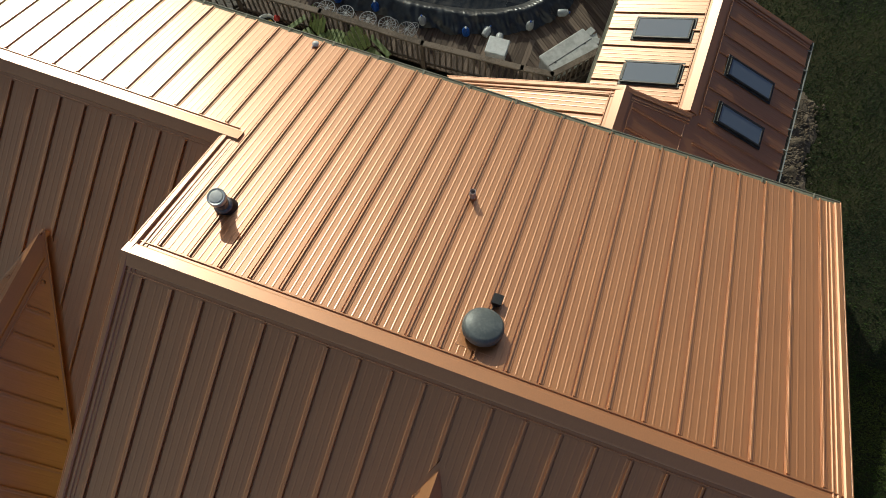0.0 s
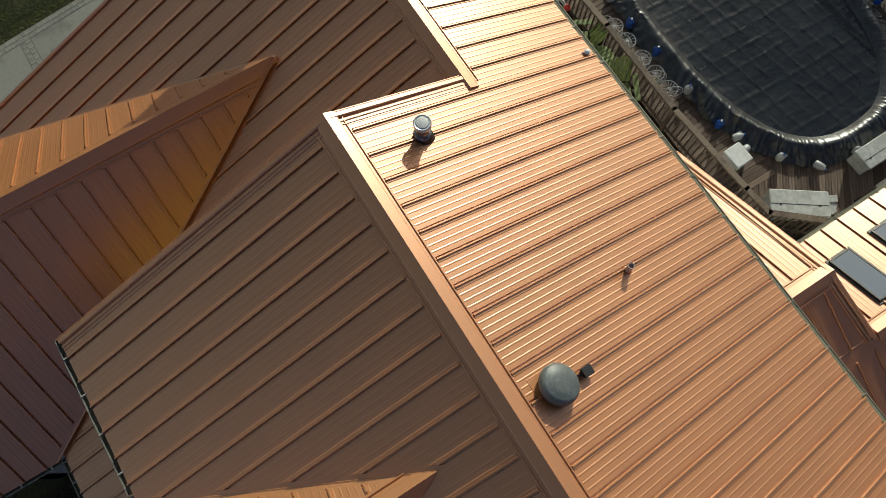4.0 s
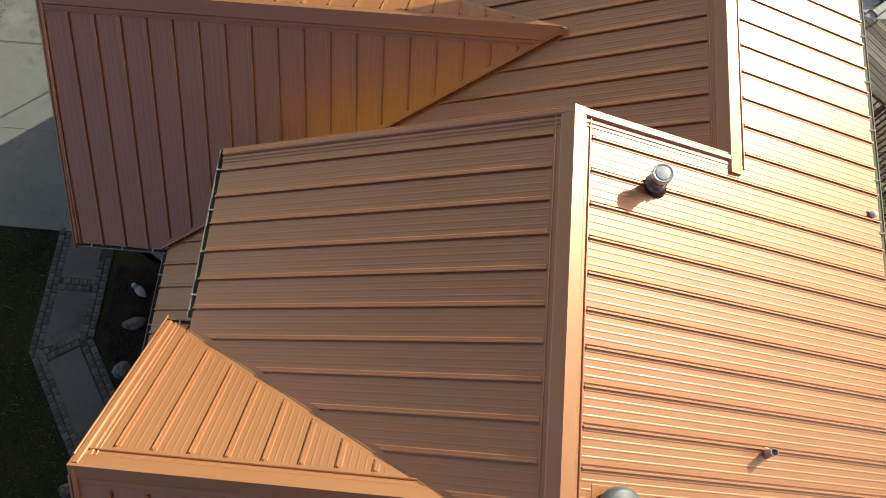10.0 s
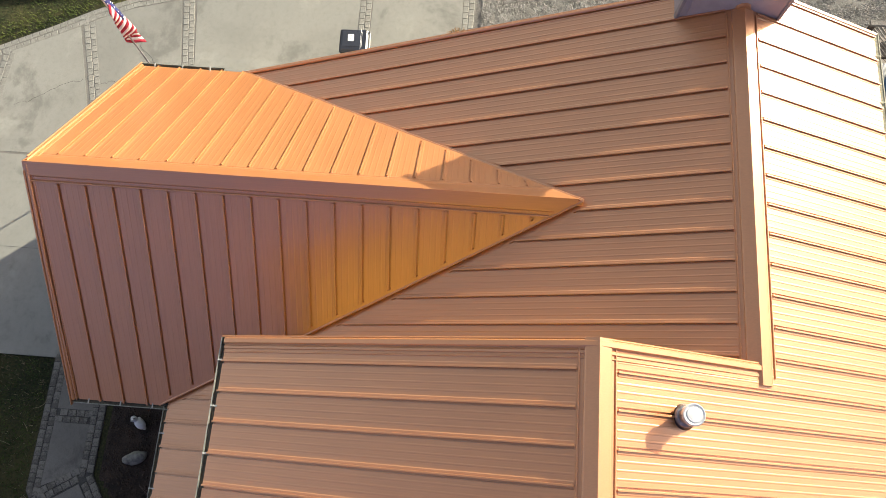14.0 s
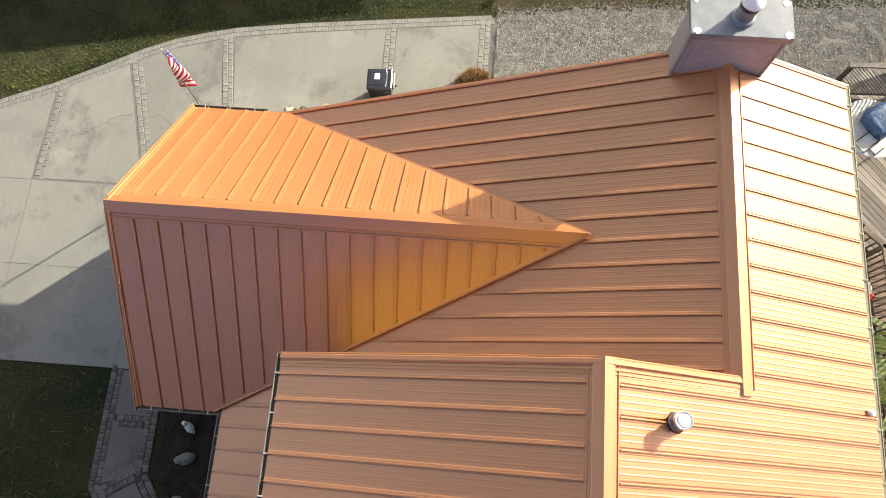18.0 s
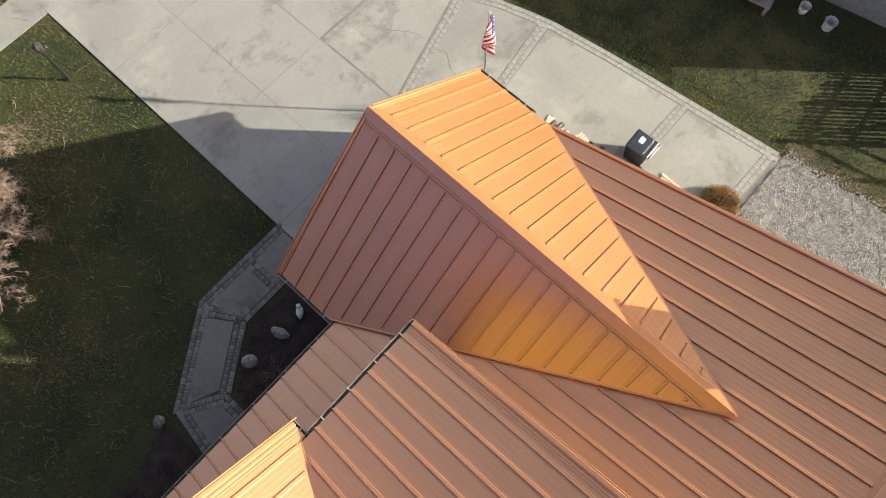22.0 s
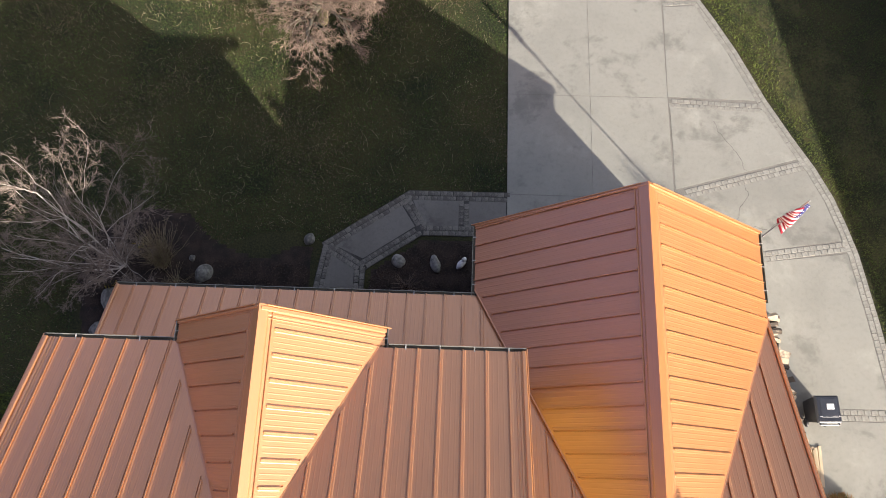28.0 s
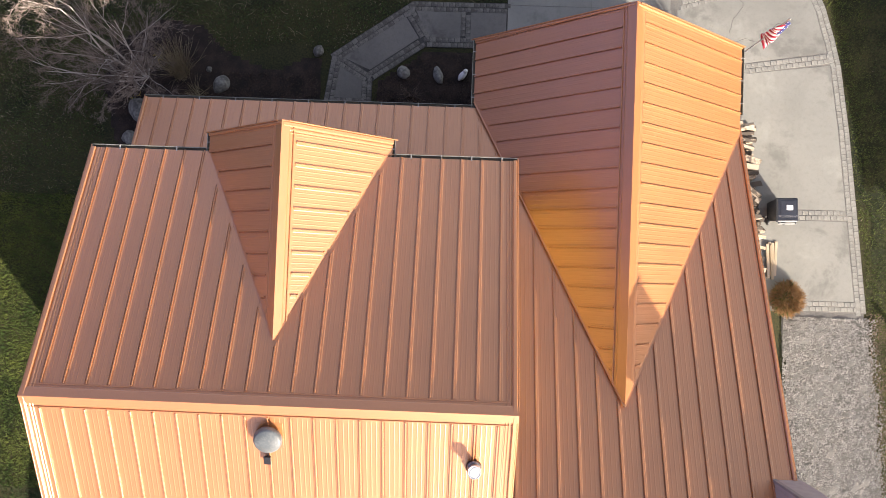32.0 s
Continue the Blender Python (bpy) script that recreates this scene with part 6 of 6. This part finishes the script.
for k in range(42):
    p = Vector((4.2, -6.6, 0)) + Vector((0.64, -0.77, 0)) * (k * PLK - 0.6)
    part("board", sm if k < 8 else lg, PALEDECK, deck, m=pose(p.x - 0.4, p.y - 0.3, DZK - 0.028 - 0.0012 * (k % 3), 0, 0, -50))

# the tarp over the pool
FOLDS = (1.55, 0.12)       # directions of the two families of packing folds


def tarp_z(x, y):
    """The sheet's height: it sags, bears a grid of packing folds and loose wrinkles between them."""
    f = min(1.0, (abs((x - PC.x) / PA) ** 2.5 + abs((y - PC.y) / PB) ** 2.5) ** 0.4)
    z = 0.74 - 0.10 * (1 - f ** 4) + 0.010 * noise.noise((x * 1.1, y * 1.1, 2))
    for k, a in enumerate(FOLDS):
        d = (-math.sin(a) * x + math.cos(a) * y) / 0.40 + 0.12 * noise.noise((x * 0.8, y * 0.8, k + 4))
        e = abs(d - round(d)) * 0.40
        z += 0.011 * math.exp(-(e / 0.030) ** 2) * (0.5 + 0.8 * noise.noise((x * 1.7, y * 1.7, k + 8)))
    return z + 0.004 * noise.noise((x * 5 + y * 2, y * 6 - x, 5)) + 0.003 * noise.noise((x * 13, y * 11, 6))


g, idx, CELL = Geo(), {}, 0.045
for i in range(-98, 99):
    for j in range(-58, 59):
        x, y = PC.x + i * CELL, PC.y + j * CELL
        if abs((x - PC.x) / (PA + 0.06)) ** 2.5 + abs((y - PC.y) / (PB + 0.06)) ** 2.5 <= 1:
            idx[i, j] = len(g.v)
            g.v.append((x, y, tarp_z(x, y)))
for (i, j), k in idx.items():
    q = [idx.get(c) for c in ((i, j), (i + 1, j), (i + 1, j + 1), (i, j + 1))]
    if None not in q:
        g.f.append(tuple(q))
pool = thing("swimming_pool", "oval above-ground pool under a black winter tarp", "pool")
part("tarp", g, TARP, pool, "black wrinkled winter tarp", smooth=True)
g = Geo()
NA, NS = 900, 12
for i in range(NS + 1):
    f = i / NS
    for j in range(NA):
        a = 2 * math.pi * j / NA
        wv = 0.10 * noise.noise((a * 9, f * 2, 1)) + 0.05 * noise.noise((a * 26, f * 3, 3))
        q = oval(a, -0.24 + 0.67 * f + wv * f)
        z = 0.71 + 0.15 * math.sin(f / 0.4 * 1.57) if f < 0.4 else 0.86 - (f - 0.4) * 0.38
        g.v.append((q.x, q.y, max(0.615, z + (0.06 * noise.noise((a * 16, f * 4, 7)) + 0.05 * noise.noise((a * 48, f * 3, 9)) + 0.018 * noise.noise((a * 110, f * 6, 11))) * min(1, f * 1.3) ** 1.5 + 0.006)))
for i in range(NS):
    for j in range(NA):
        g.f.append((i * NA + j, i * NA + (j + 1) % NA, (i + 1) * NA + (j + 1) % NA, (i + 1) * NA + j))
part("tarp_skirt", g, TARPSKIRT, pool, "crinkled shiny black tarp edge", smooth=True)
# short pale strips along the folds, coloured as their glints
rr = vary(71)
g = Geo()
for _ in range(260):
    a, q = rr.uniform(0, 6.28), rr.random() ** 0.5 * 0.93
    p = PC + (oval(a) - PC) * q
    fam = rr.choice(FOLDS)
    nrm = Vector((-math.sin(fam), math.cos(fam), 0))
    p = p + nrm * (round(p.dot(nrm) / 0.40) * 0.40 - p.dot(nrm) + rr.uniform(-0.02, 0.02))
    d = fam + rr.uniform(-0.06, 0.06)
    pts, ln = [], rr.uniform(0.05, 0.35)
    for k in range(5):
        pts.append((p.x, p.y, tarp_z(p.x, p.y) + 0.002))
        p = p + Vector((math.cos(d), math.sin(d), 0)) * ln / 4
    g.tube(pts, [0.001, 0.004, 0.005, 0.004, 0.001], 5, False)
tagged(part("creases", g, TARPGLINT, pool, smooth=True), kind="stuff")
part("pool_wall", Geo().lathe([(1.0, 0.0), (1.0, 1.0)], 64, Matrix.Translation((PC.x, PC.y, 0.0)) @ Matrix.Diagonal((PA - 0.05, PB - 0.05, 0.6, 1))), GREYBOX, pool)
part("debris", Geo().box((-2.15, -10.9, 0.648), (0.22, 0.06, 0.02), 0.006), STRAW, pool)


def jug(x, y, mat, seed, lying=False):
    t = thing("water_jug", "blue plastic water jug weighing down the tarp" if mat is BLUEJUG else "milky plastic water jug weighing down the tarp", "jug", group="jugs on the tarp edge",
              m=pose(x, y, 0.70, 75 if lying else 4, 0, seed * 47))
    part("body", Geo().lathe([(0.06, 0), (0.085, 0.01), (0.09, 0.05), (0.088, 0.16), (0.06, 0.21), (0.022, 0.25), (0.02, 0.27)], 16), mat, t, smooth=True)
    part("cap", Geo().lathe([(0.024, 0.262), (0.024, 0.29), (0.02, 0.293)], 12), WHITEPL if mat is BLUEJUG else BLUEJUG, t)
    part("grip", Geo().tube([(0.05, 0, 0.235), (0.085, 0, 0.22), (0.1, 0, 0.17), (0.086, 0, 0.12)], [0.012] * 4, 7), mat, t, smooth=True)


for i, (x, y, mt, ly) in enumerate(((1.66, -8.2, BLUEJUG, 0), (0.70, -8.28, BLUEJUG, 0), (-0.5, -8.3, WATERJUG, 0), (-1.58, -8.36, BLUEJUG, 0), (-2.35, -8.6, WATERJUG, 1), (-2.94, -9.02, WATERJUG, 0), (-3.46, -9.64, WATERJUG, 1), (2.55, -8.2, WATERJUG, 1), (3.45, -8.45, WATERJUG, 0), (3.9, -8.75, WATERJUG, 1), (4.45, -9.0, WATERJUG, 0), (-3.75, -10.6, WATERJUG, 0), (-1.0, -13.75, BLUEJUG, 0), (-2.6, -13.2, WATERJUG, 0), (-3.3, -12.5, BLUEJUG, 1), (-2.0, -8.45, WATERJUG, 1))):
    jug(x, y, mt, i, ly)

# railing: posts, balusters, caps
rail_t = thing("deck_railing", "dark wooden deck railing with square balusters", "railing")
RP = [Vector((4.6, -6.15, 0)), Vector((4.2, -6.76, 0)), Vector((3.78, -7.22, 0)), Vector((1.6, -7.3, 0)), Vector((-0.9, -7.3, 0)), Vector((-3.2, -7.45, 0)), Vector((-3.88, -7.52, 0)), Vector((-4.72, -8.5, 0))]
balu = Geo().box((0, 0, 1.0), (0.036, 0.036, 0.78), 0.004).mesh("baluster", RAIL)
for i, p in enumerate(RP):
    part("post", Geo().box((p.x, p.y, 0.8), (0.09, 0.09, 1.36), 0.008), RAIL, rail_t)
for a, b in zip(RP, RP[1:]):
    d = b - a
    ang = math.degrees(math.atan2(d.y, d.x))
    mid = (a + b) / 2
    turn = Matrix.Rotation(radians(ang), 4, "Z")
    part("cap_rail", Geo().box((mid.x, mid.y, 1.5), (d.length + 0.08, 0.135, 0.036), 0.006, turn), CAPWOOD, rail_t)
    for z, h in ((1.42, 0.085), (0.72, 0.085)):
        part("rail", Geo().box((mid.x, mid.y, z), (d.length, 0.038, h), 0.004, turn), RAIL, rail_t)
    n = int(d.length / 0.13)
    for k in range(1, n):
        q = a + d * (k / n)
        part("baluster", balu, RAIL, rail_t, m=pose(q.x, q.y, 0, 0, 0, ang))
# railing along the deck's west edge
west = thing("deck_railing", "weathered wooden railing along the deck edge by the lawn", "railing")
for k in range(4):
    part("post", Geo().box((-4.66, -9.9 - k * 1.45, 0.8), (0.09, 0.09, 1.36), 0.008), RAIL, west)
part("cap_rail", Geo().box((-4.66, -12.05, 1.5), (0.135, 4.5, 0.036), 0.006), GREYWOOD, west, "grey weathered cap board")
part("rail", Geo().box((-4.66, -12.05, 0.72), (0.038, 4.3, 0.085), 0.004), RAIL, west)
for k in range(32):
    part("baluster", balu, RAIL, west, m=pose(-4.66, -9.98 - k * 0.135, 0))
# far railing beyond the pool
far = thing("deck_railing", "dark wooden railing on the far side of the pool", "railing")
for k in range(6):
    part("post", Geo().box((-4.6 + 2.4 * k, -14.3, 0.8), (0.09, 0.09, 1.36), 0.008), RAIL, far)
part("cap_rail", Geo().box((1.4, -14.3, 1.5), (12.2, 0.135, 0.036), 0.006), CAPWOOD, far)
part("rail", Geo().box((1.4, -14.3, 0.72), (12.0, 0.038, 0.085), 0.004), RAIL, far)
for k in range(90):
    part("baluster", balu, RAIL, far, m=pose(-4.5 + k * 0.132, -14.3, 0))

# things on the deck
tbx = thing("white_box", "square off-white plastic box on the deck", "box", m=pose(-2.43, -8.13, DZK, 0, 0, 2))
part("body", Geo().box((0, 0, 0.17), (0.46, 0.42, 0.34), 0.03), WHITEPL, tbx)
part("lid", Geo().box((0, 0, 0.355), (0.50, 0.46, 0.05), 0.02), WHITEPL, tbx)


def chest(x, y, ang, l, w, label):
    t = thing("deck_box", label, "storage box", m=pose(x, y, DZK, 0, 0, ang))
    part("body", Geo().box((0, 0, 0.2), (l - 0.06, w - 0.06, 0.4), 0.02), GREYBOX, t)
    part("lid", Geo().box((0, 0, 0.42), (l, w, 0.06), 0.02), GREYBOX, t)
    part("seam", Geo().box((0, 0.04, 0.452), (l - 0.04, 0.012, 0.006)), BLACK, t)
    for k in (-0.33, 0.33):
        part("latch", Geo().box((k * l, 0.05, 0.455), (0.05, 0.04, 0.014), 0.004), BLACK, t)


chest(-4.03, -8.5, 55, 1.30, 0.60, "pale grey resin deck box by the rail")
chest(-4.0, -10.9, 90, 1.14, 0.52, "pale grey resin deck box beyond the pool end")
for i, (x, y, a) in enumerate(((-4.35, -9.28, 30), (-4.28, -9.34, 62), (-4.40, -9.20, 5))):
    ob = part("loose_board", Geo().box((0, 0, 0), (0.42, 0.16, 0.03), 0.004), GREYBOX, m=pose(x, y, DZK + 0.02 + 0.035 * i, 0, 4, a))
    tagged(ob, "short pale board lying by the deck box", "board", group="loose boards on the deck")


def wire_chair(x, y, a):
    t = thing("wire_chair", "white wire garden chair with a round seat", "chair", group="wire chairs by the railing", m=pose(x, y, DZK, 0, 0, a))
    ring = [(0.2 * math.cos(q), 0.2 * math.sin(q), 0.44) for q in [k * math.pi / 10 for k in range(21)]]
    g = Geo().tube(ring, [0.009] * 21, 6, False)
    for k in range(6):
        c, s = 0.2 * math.cos(k * math.pi / 6), 0.2 * math.sin(k * math.pi / 6)
        g.tube([(-c, -s, 0.44), (0, 0, 0.432), (c, s, 0.44)], [0.005] * 3, 4, False)
    part("seat", g, WIRE, t)
    back = [(0.21 * math.cos(q), 0.2, 0.62 + 0.24 * math.sin(q)) for q in [k * math.pi / 10 for k in range(21)]]
    g = Geo().tube(back, [0.008] * 21, 6, False)
    for k in range(5):
        c, s = 0.21 * math.cos(k * math.pi / 5), 0.24 * math.sin(k * math.pi / 5)
        g.tube([(-c, 0.2, 0.62 - s), (c, 0.2, 0.62 + s)], [0.004] * 2, 4, False)
    part("backrest", g, WIRE, t)
    for sx in (-1, 1):
        for sy in (-1, 1):
            part("leg", Geo().tube([(sx * 0.14, sy * 0.14, 0.44), (sx * 0.2, sy * 0.2, 0.0)], [0.008] * 2, 6), WIRE, t)


for i, x in enumerate((1.70, 1.22, 0.66, 0.18, -0.30)):
    wire_chair(x, -7.72 - 0.02 * i, 15 * i)


def adirondack(x, y, a, z=0.0):
    t = thing("garden_chair", "faded green slatted garden chair", "chair", group="green chairs behind the house", m=pose(x, y, z, 0, 0, a))
    for k in range(5):
        part("seat_slat", Geo().box((0, -0.22 + k * 0.105, 0.36 - 0.022 * k), (0.52, 0.092, 0.022), 0.005), GREENPL, t)
    for k in range(5):
        h = 0.72 - 0.05 * abs(k - 2)
        part("back_slat", Geo().box((-0.22 + k * 0.11, 0.30 + h * 0.16, 0.28 + h / 2), (0.095, 0.022, h), 0.006, Matrix.Rotation(radians(-22), 4, "X")), GREENPL, t)
    for sx in (-1, 1):
        part("armrest", Geo().box((sx * 0.33, -0.02, 0.56), (0.13, 0.70, 0.024), 0.008), GREENPL, t)
        part("front_leg", Geo().box((sx * 0.31, -0.30, 0.28), (0.05, 0.09, 0.56), 0.006), GREENPL, t)
        part("back_leg", Geo().box((sx * 0.28, 0.10, 0.20), (0.04, 0.80, 0.09), 0.006, Matrix.Rotation(radians(-14), 4, "X")), GREENPL, t)


adirondack(1.92, -6.90, 150, 0.49)
adirondack(0.30, -6.90, -120, 0.49)
tb = thing("garden_table", "round faded green slatted garden table", "table", m=pose(1.19, -6.93, 0.49))
for k in range(8):
    w = 2 * math.sqrt(max(0.02, 0.36 ** 2 - ((k - 3.5) * 0.09) ** 2))
    part("top_slat", Geo().box(((k - 3.5) * 0.09, 0, 0.5), (0.082, w, 0.024), 0.006), GREENPL, tb)
for sx in (-1, 1):
    part("batten", Geo().box((0, sx * 0.16, 0.476), (0.6, 0.05, 0.022)), GREENPL, tb)
    for sy in (-1, 1):
        part("leg", Geo().box((sx * 0.2, sy * 0.2, 0.235), (0.05, 0.05, 0.47), 0.005), GREENPL, tb)
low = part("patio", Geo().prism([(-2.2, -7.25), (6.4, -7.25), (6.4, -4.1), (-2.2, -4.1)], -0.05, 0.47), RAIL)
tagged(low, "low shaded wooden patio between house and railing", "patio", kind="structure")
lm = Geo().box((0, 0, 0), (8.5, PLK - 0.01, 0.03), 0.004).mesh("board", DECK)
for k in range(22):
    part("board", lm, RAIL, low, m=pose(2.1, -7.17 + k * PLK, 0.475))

# covered grill, tubs and oddments by the steps
gr = thing("covered_grill", "black covered grill on the patio", "grill", m=pose(3.9, -6.2, 0.49, 0, 0, 10))
part("cover", Geo().add([(-0.45, -0.28, 0.0), (0.45, -0.28, 0.0), (0.45, 0.28, 0.0), (-0.45, 0.28, 0.0), (-0.42, -0.26, 0.8), (0.42, -0.26, 0.8), (0.42, 0.26, 0.8), (-0.42, 0.26, 0.8), (-0.36, -0.1, 1.0), (0.36, -0.1, 1.0), (0.36, 0.12, 1.0), (-0.36, 0.12, 1.0)],
     [(0, 1, 5, 4), (1, 2, 6, 5), (2, 3, 7, 6), (3, 0, 4, 7), (4, 5, 9, 8), (5, 6, 10, 9), (6, 7, 11, 10), (7, 4, 8, 11), (8, 9, 10, 11)]), BLACK, gr)
part("shelf", Geo().box((0.62, 0, 0.78), (0.32, 0.42, 0.04), 0.01), GREYBOX, gr)
pot = thing("planter", "round pale planter with bright trinkets", "planter", m=pose(2.95, -6.95, 0.49))
part("bowl", Geo().lathe([(0.14, 0), (0.2, 0.25), (0.235, 0.42), (0.21, 0.42), (0.18, 0.3)], 22), WHITEPL, pot, smooth=True)
part("soil", Geo().lathe([(0.19, 0.33), (0.1, 0.36), (0.004, 0.37)], 18), MULCH, pot)
part("trinket", Geo().lathe([(0.05, 0.36), (0.07, 0.42), (0.05, 0.5), (0.01, 0.53)], 12, Matrix.Translation((-0.12, 0.0, 0))), YELPL, pot, smooth=True)
part("trinket", Geo().lathe([(0.05, 0.36), (0.08, 0.42), (0.05, 0.5), (0.01, 0.53)], 12, Matrix.Translation((-0.2, -0.18, 0))), REDPL, pot, smooth=True)

# round table with a blue tarp bundle near the deck's other end
rt = thing("round_table", "round pale table on the deck", "table", m=pose(6.82, -7.42, DZK))
part("tabletop", Geo().lathe([(0.70, 0.50), (0.76, 0.51), (0.76, 0.54), (0.68, 0.555), (0.004, 0.556)], 40), GREYBOX, rt, smooth=True)
for k in range(4):
    a = k * math.pi / 2 + 0.6
    part("leg", Geo().tube([(0.45 * math.cos(a), 0.45 * math.sin(a), 0.5), (0.52 * math.cos(a), 0.52 * math.sin(a), 0.0)], [0.025, 0.02], 8), WIRE, rt)
bm = bmesh.new()
bmesh.ops.create_icosphere(bm, subdivisions=4, radius=1)
for v in bm.verts:
    q = v.co.copy()
    e = Vector([math.copysign(abs(c) ** 0.45, c) for c in q])
    v.co = Vector((e.x * 0.36, e.y * 0.40, max(e.z, -0.6) * 0.16)) * (1 + 0.10 * noise.noise(q * 2.2) + 0.06 * noise.noise(q * 7))
me = bpy.data.meshes.new("tarp_bundle")
bm.to_mesh(me)
bm.free()
me.materials.append(BLUETARP)
me.polygons.foreach_set("use_smooth", [True] * len(me.polygons))
tagged(part("tarp_bundle", me, BLUETARP, m=pose(6.98, -7.60, DZK + 0.655, 0, 0, 35)), "crumpled blue tarp bundle on the round table", "tarp")
lat = thing("lattice_screen", "diagonal wooden lattice screen at the deck edge", "lattice")
lf = Matrix.Translation((7.96, -6.65, 0)) @ Matrix.Rotation(radians(-88), 4, "Z")
lat.matrix_basis = lf
part("top_rail", Geo().box((0.8, 0, 1.95), (1.8, 0.12, 0.05), 0.006), GREYWOOD, lat)
part("bottom_rail", Geo().box((0.8, 0, 0.7), (1.7, 0.06, 0.07), 0.006), RAIL, lat)
for x in (0.0, 1.6):
    part("post", Geo().box((x, 0, 1.0), (0.09, 0.09, 1.9), 0.006), RAIL, lat)
for k in range(18):
    for s in (-1, 1):
        x = 0.06 + k * 0.088
        L = 1.15
        x0, x1 = x, x + s * L
        z0, z1 = 0.75, 0.75 + L
        lim = 1.55 if s > 0 else 0.05
        if (s > 0 and x1 > lim) or (s < 0 and x1 < lim):
            f = (lim - x0) / (x1 - x0)
            x1, z1 = lim, z0 + (z1 - z0) * f
        if abs(x1 - x0) > 0.05:
            part("lath", Geo().tube([(x0, 0.012 * s, z0), (x1, 0.012 * s, z1)], [0.016, 0.016], 4), GREYWOOD, lat)

# teal ribbed lid of a chest at the pool's far end
tc = thing("teal_chest", "teal ribbed plastic chest beside the pool", "storage box", m=pose(4.85, -9.55, DZK, 0, 0, -28))
part("body", Geo().box((0, 0, 0.22), (0.62, 1.25, 0.44), 0.02), BLACK, tc)
prof = [(-0.34 + 0.68 * k / 24, 0.47 + (0.018 if k % 2 else 0.0)) for k in range(25)]
lid = Geo().add([(x, -0.66, z) for x, z in prof] + [(x, 0.66, z) for x, z in prof] + [(x, -0.66, 0.43) for x, _ in prof] + [(x, 0.66, 0.43) for x, _ in prof],
                [(k, k + 1, 26 + k, 25 + k) for k in range(24)] + [(50 + k, 51 + k, k + 1, k) for k in range(24)] + [(25 + k, 26 + k, 76 + k, 75 + k) for k in range(24)] + [(0, 25, 75, 50), (24, 74, 99, 49)])
part("lid", lid, TEAL, tc, "teal ribbed lid")

# folded chair parts left on the round table
for i, (x, y, a, w, l) in enumerate(((6.42, -7.22, 40, 0.34, 0.46), (6.25, -7.42, 40, 0.22, 0.20))):
    fp_ = thing("folding_panel", "pale grey folding panel with dark bars on the round table", "panel", group="panels on the round table", m=pose(x, y, DZK + 0.575 + 0.002 * i, 0, 0, a))
    part("sheet", Geo().box((0, 0, 0), (w, l, 0.03), 0.006), GREYBOX, fp_)
    for sx in (-1, 1):
        part("bar", Geo().box((sx * (w / 2 - 0.02), 0, 0.025), (0.03, l + 0.1, 0.03), 0.006), BLACK, fp_)
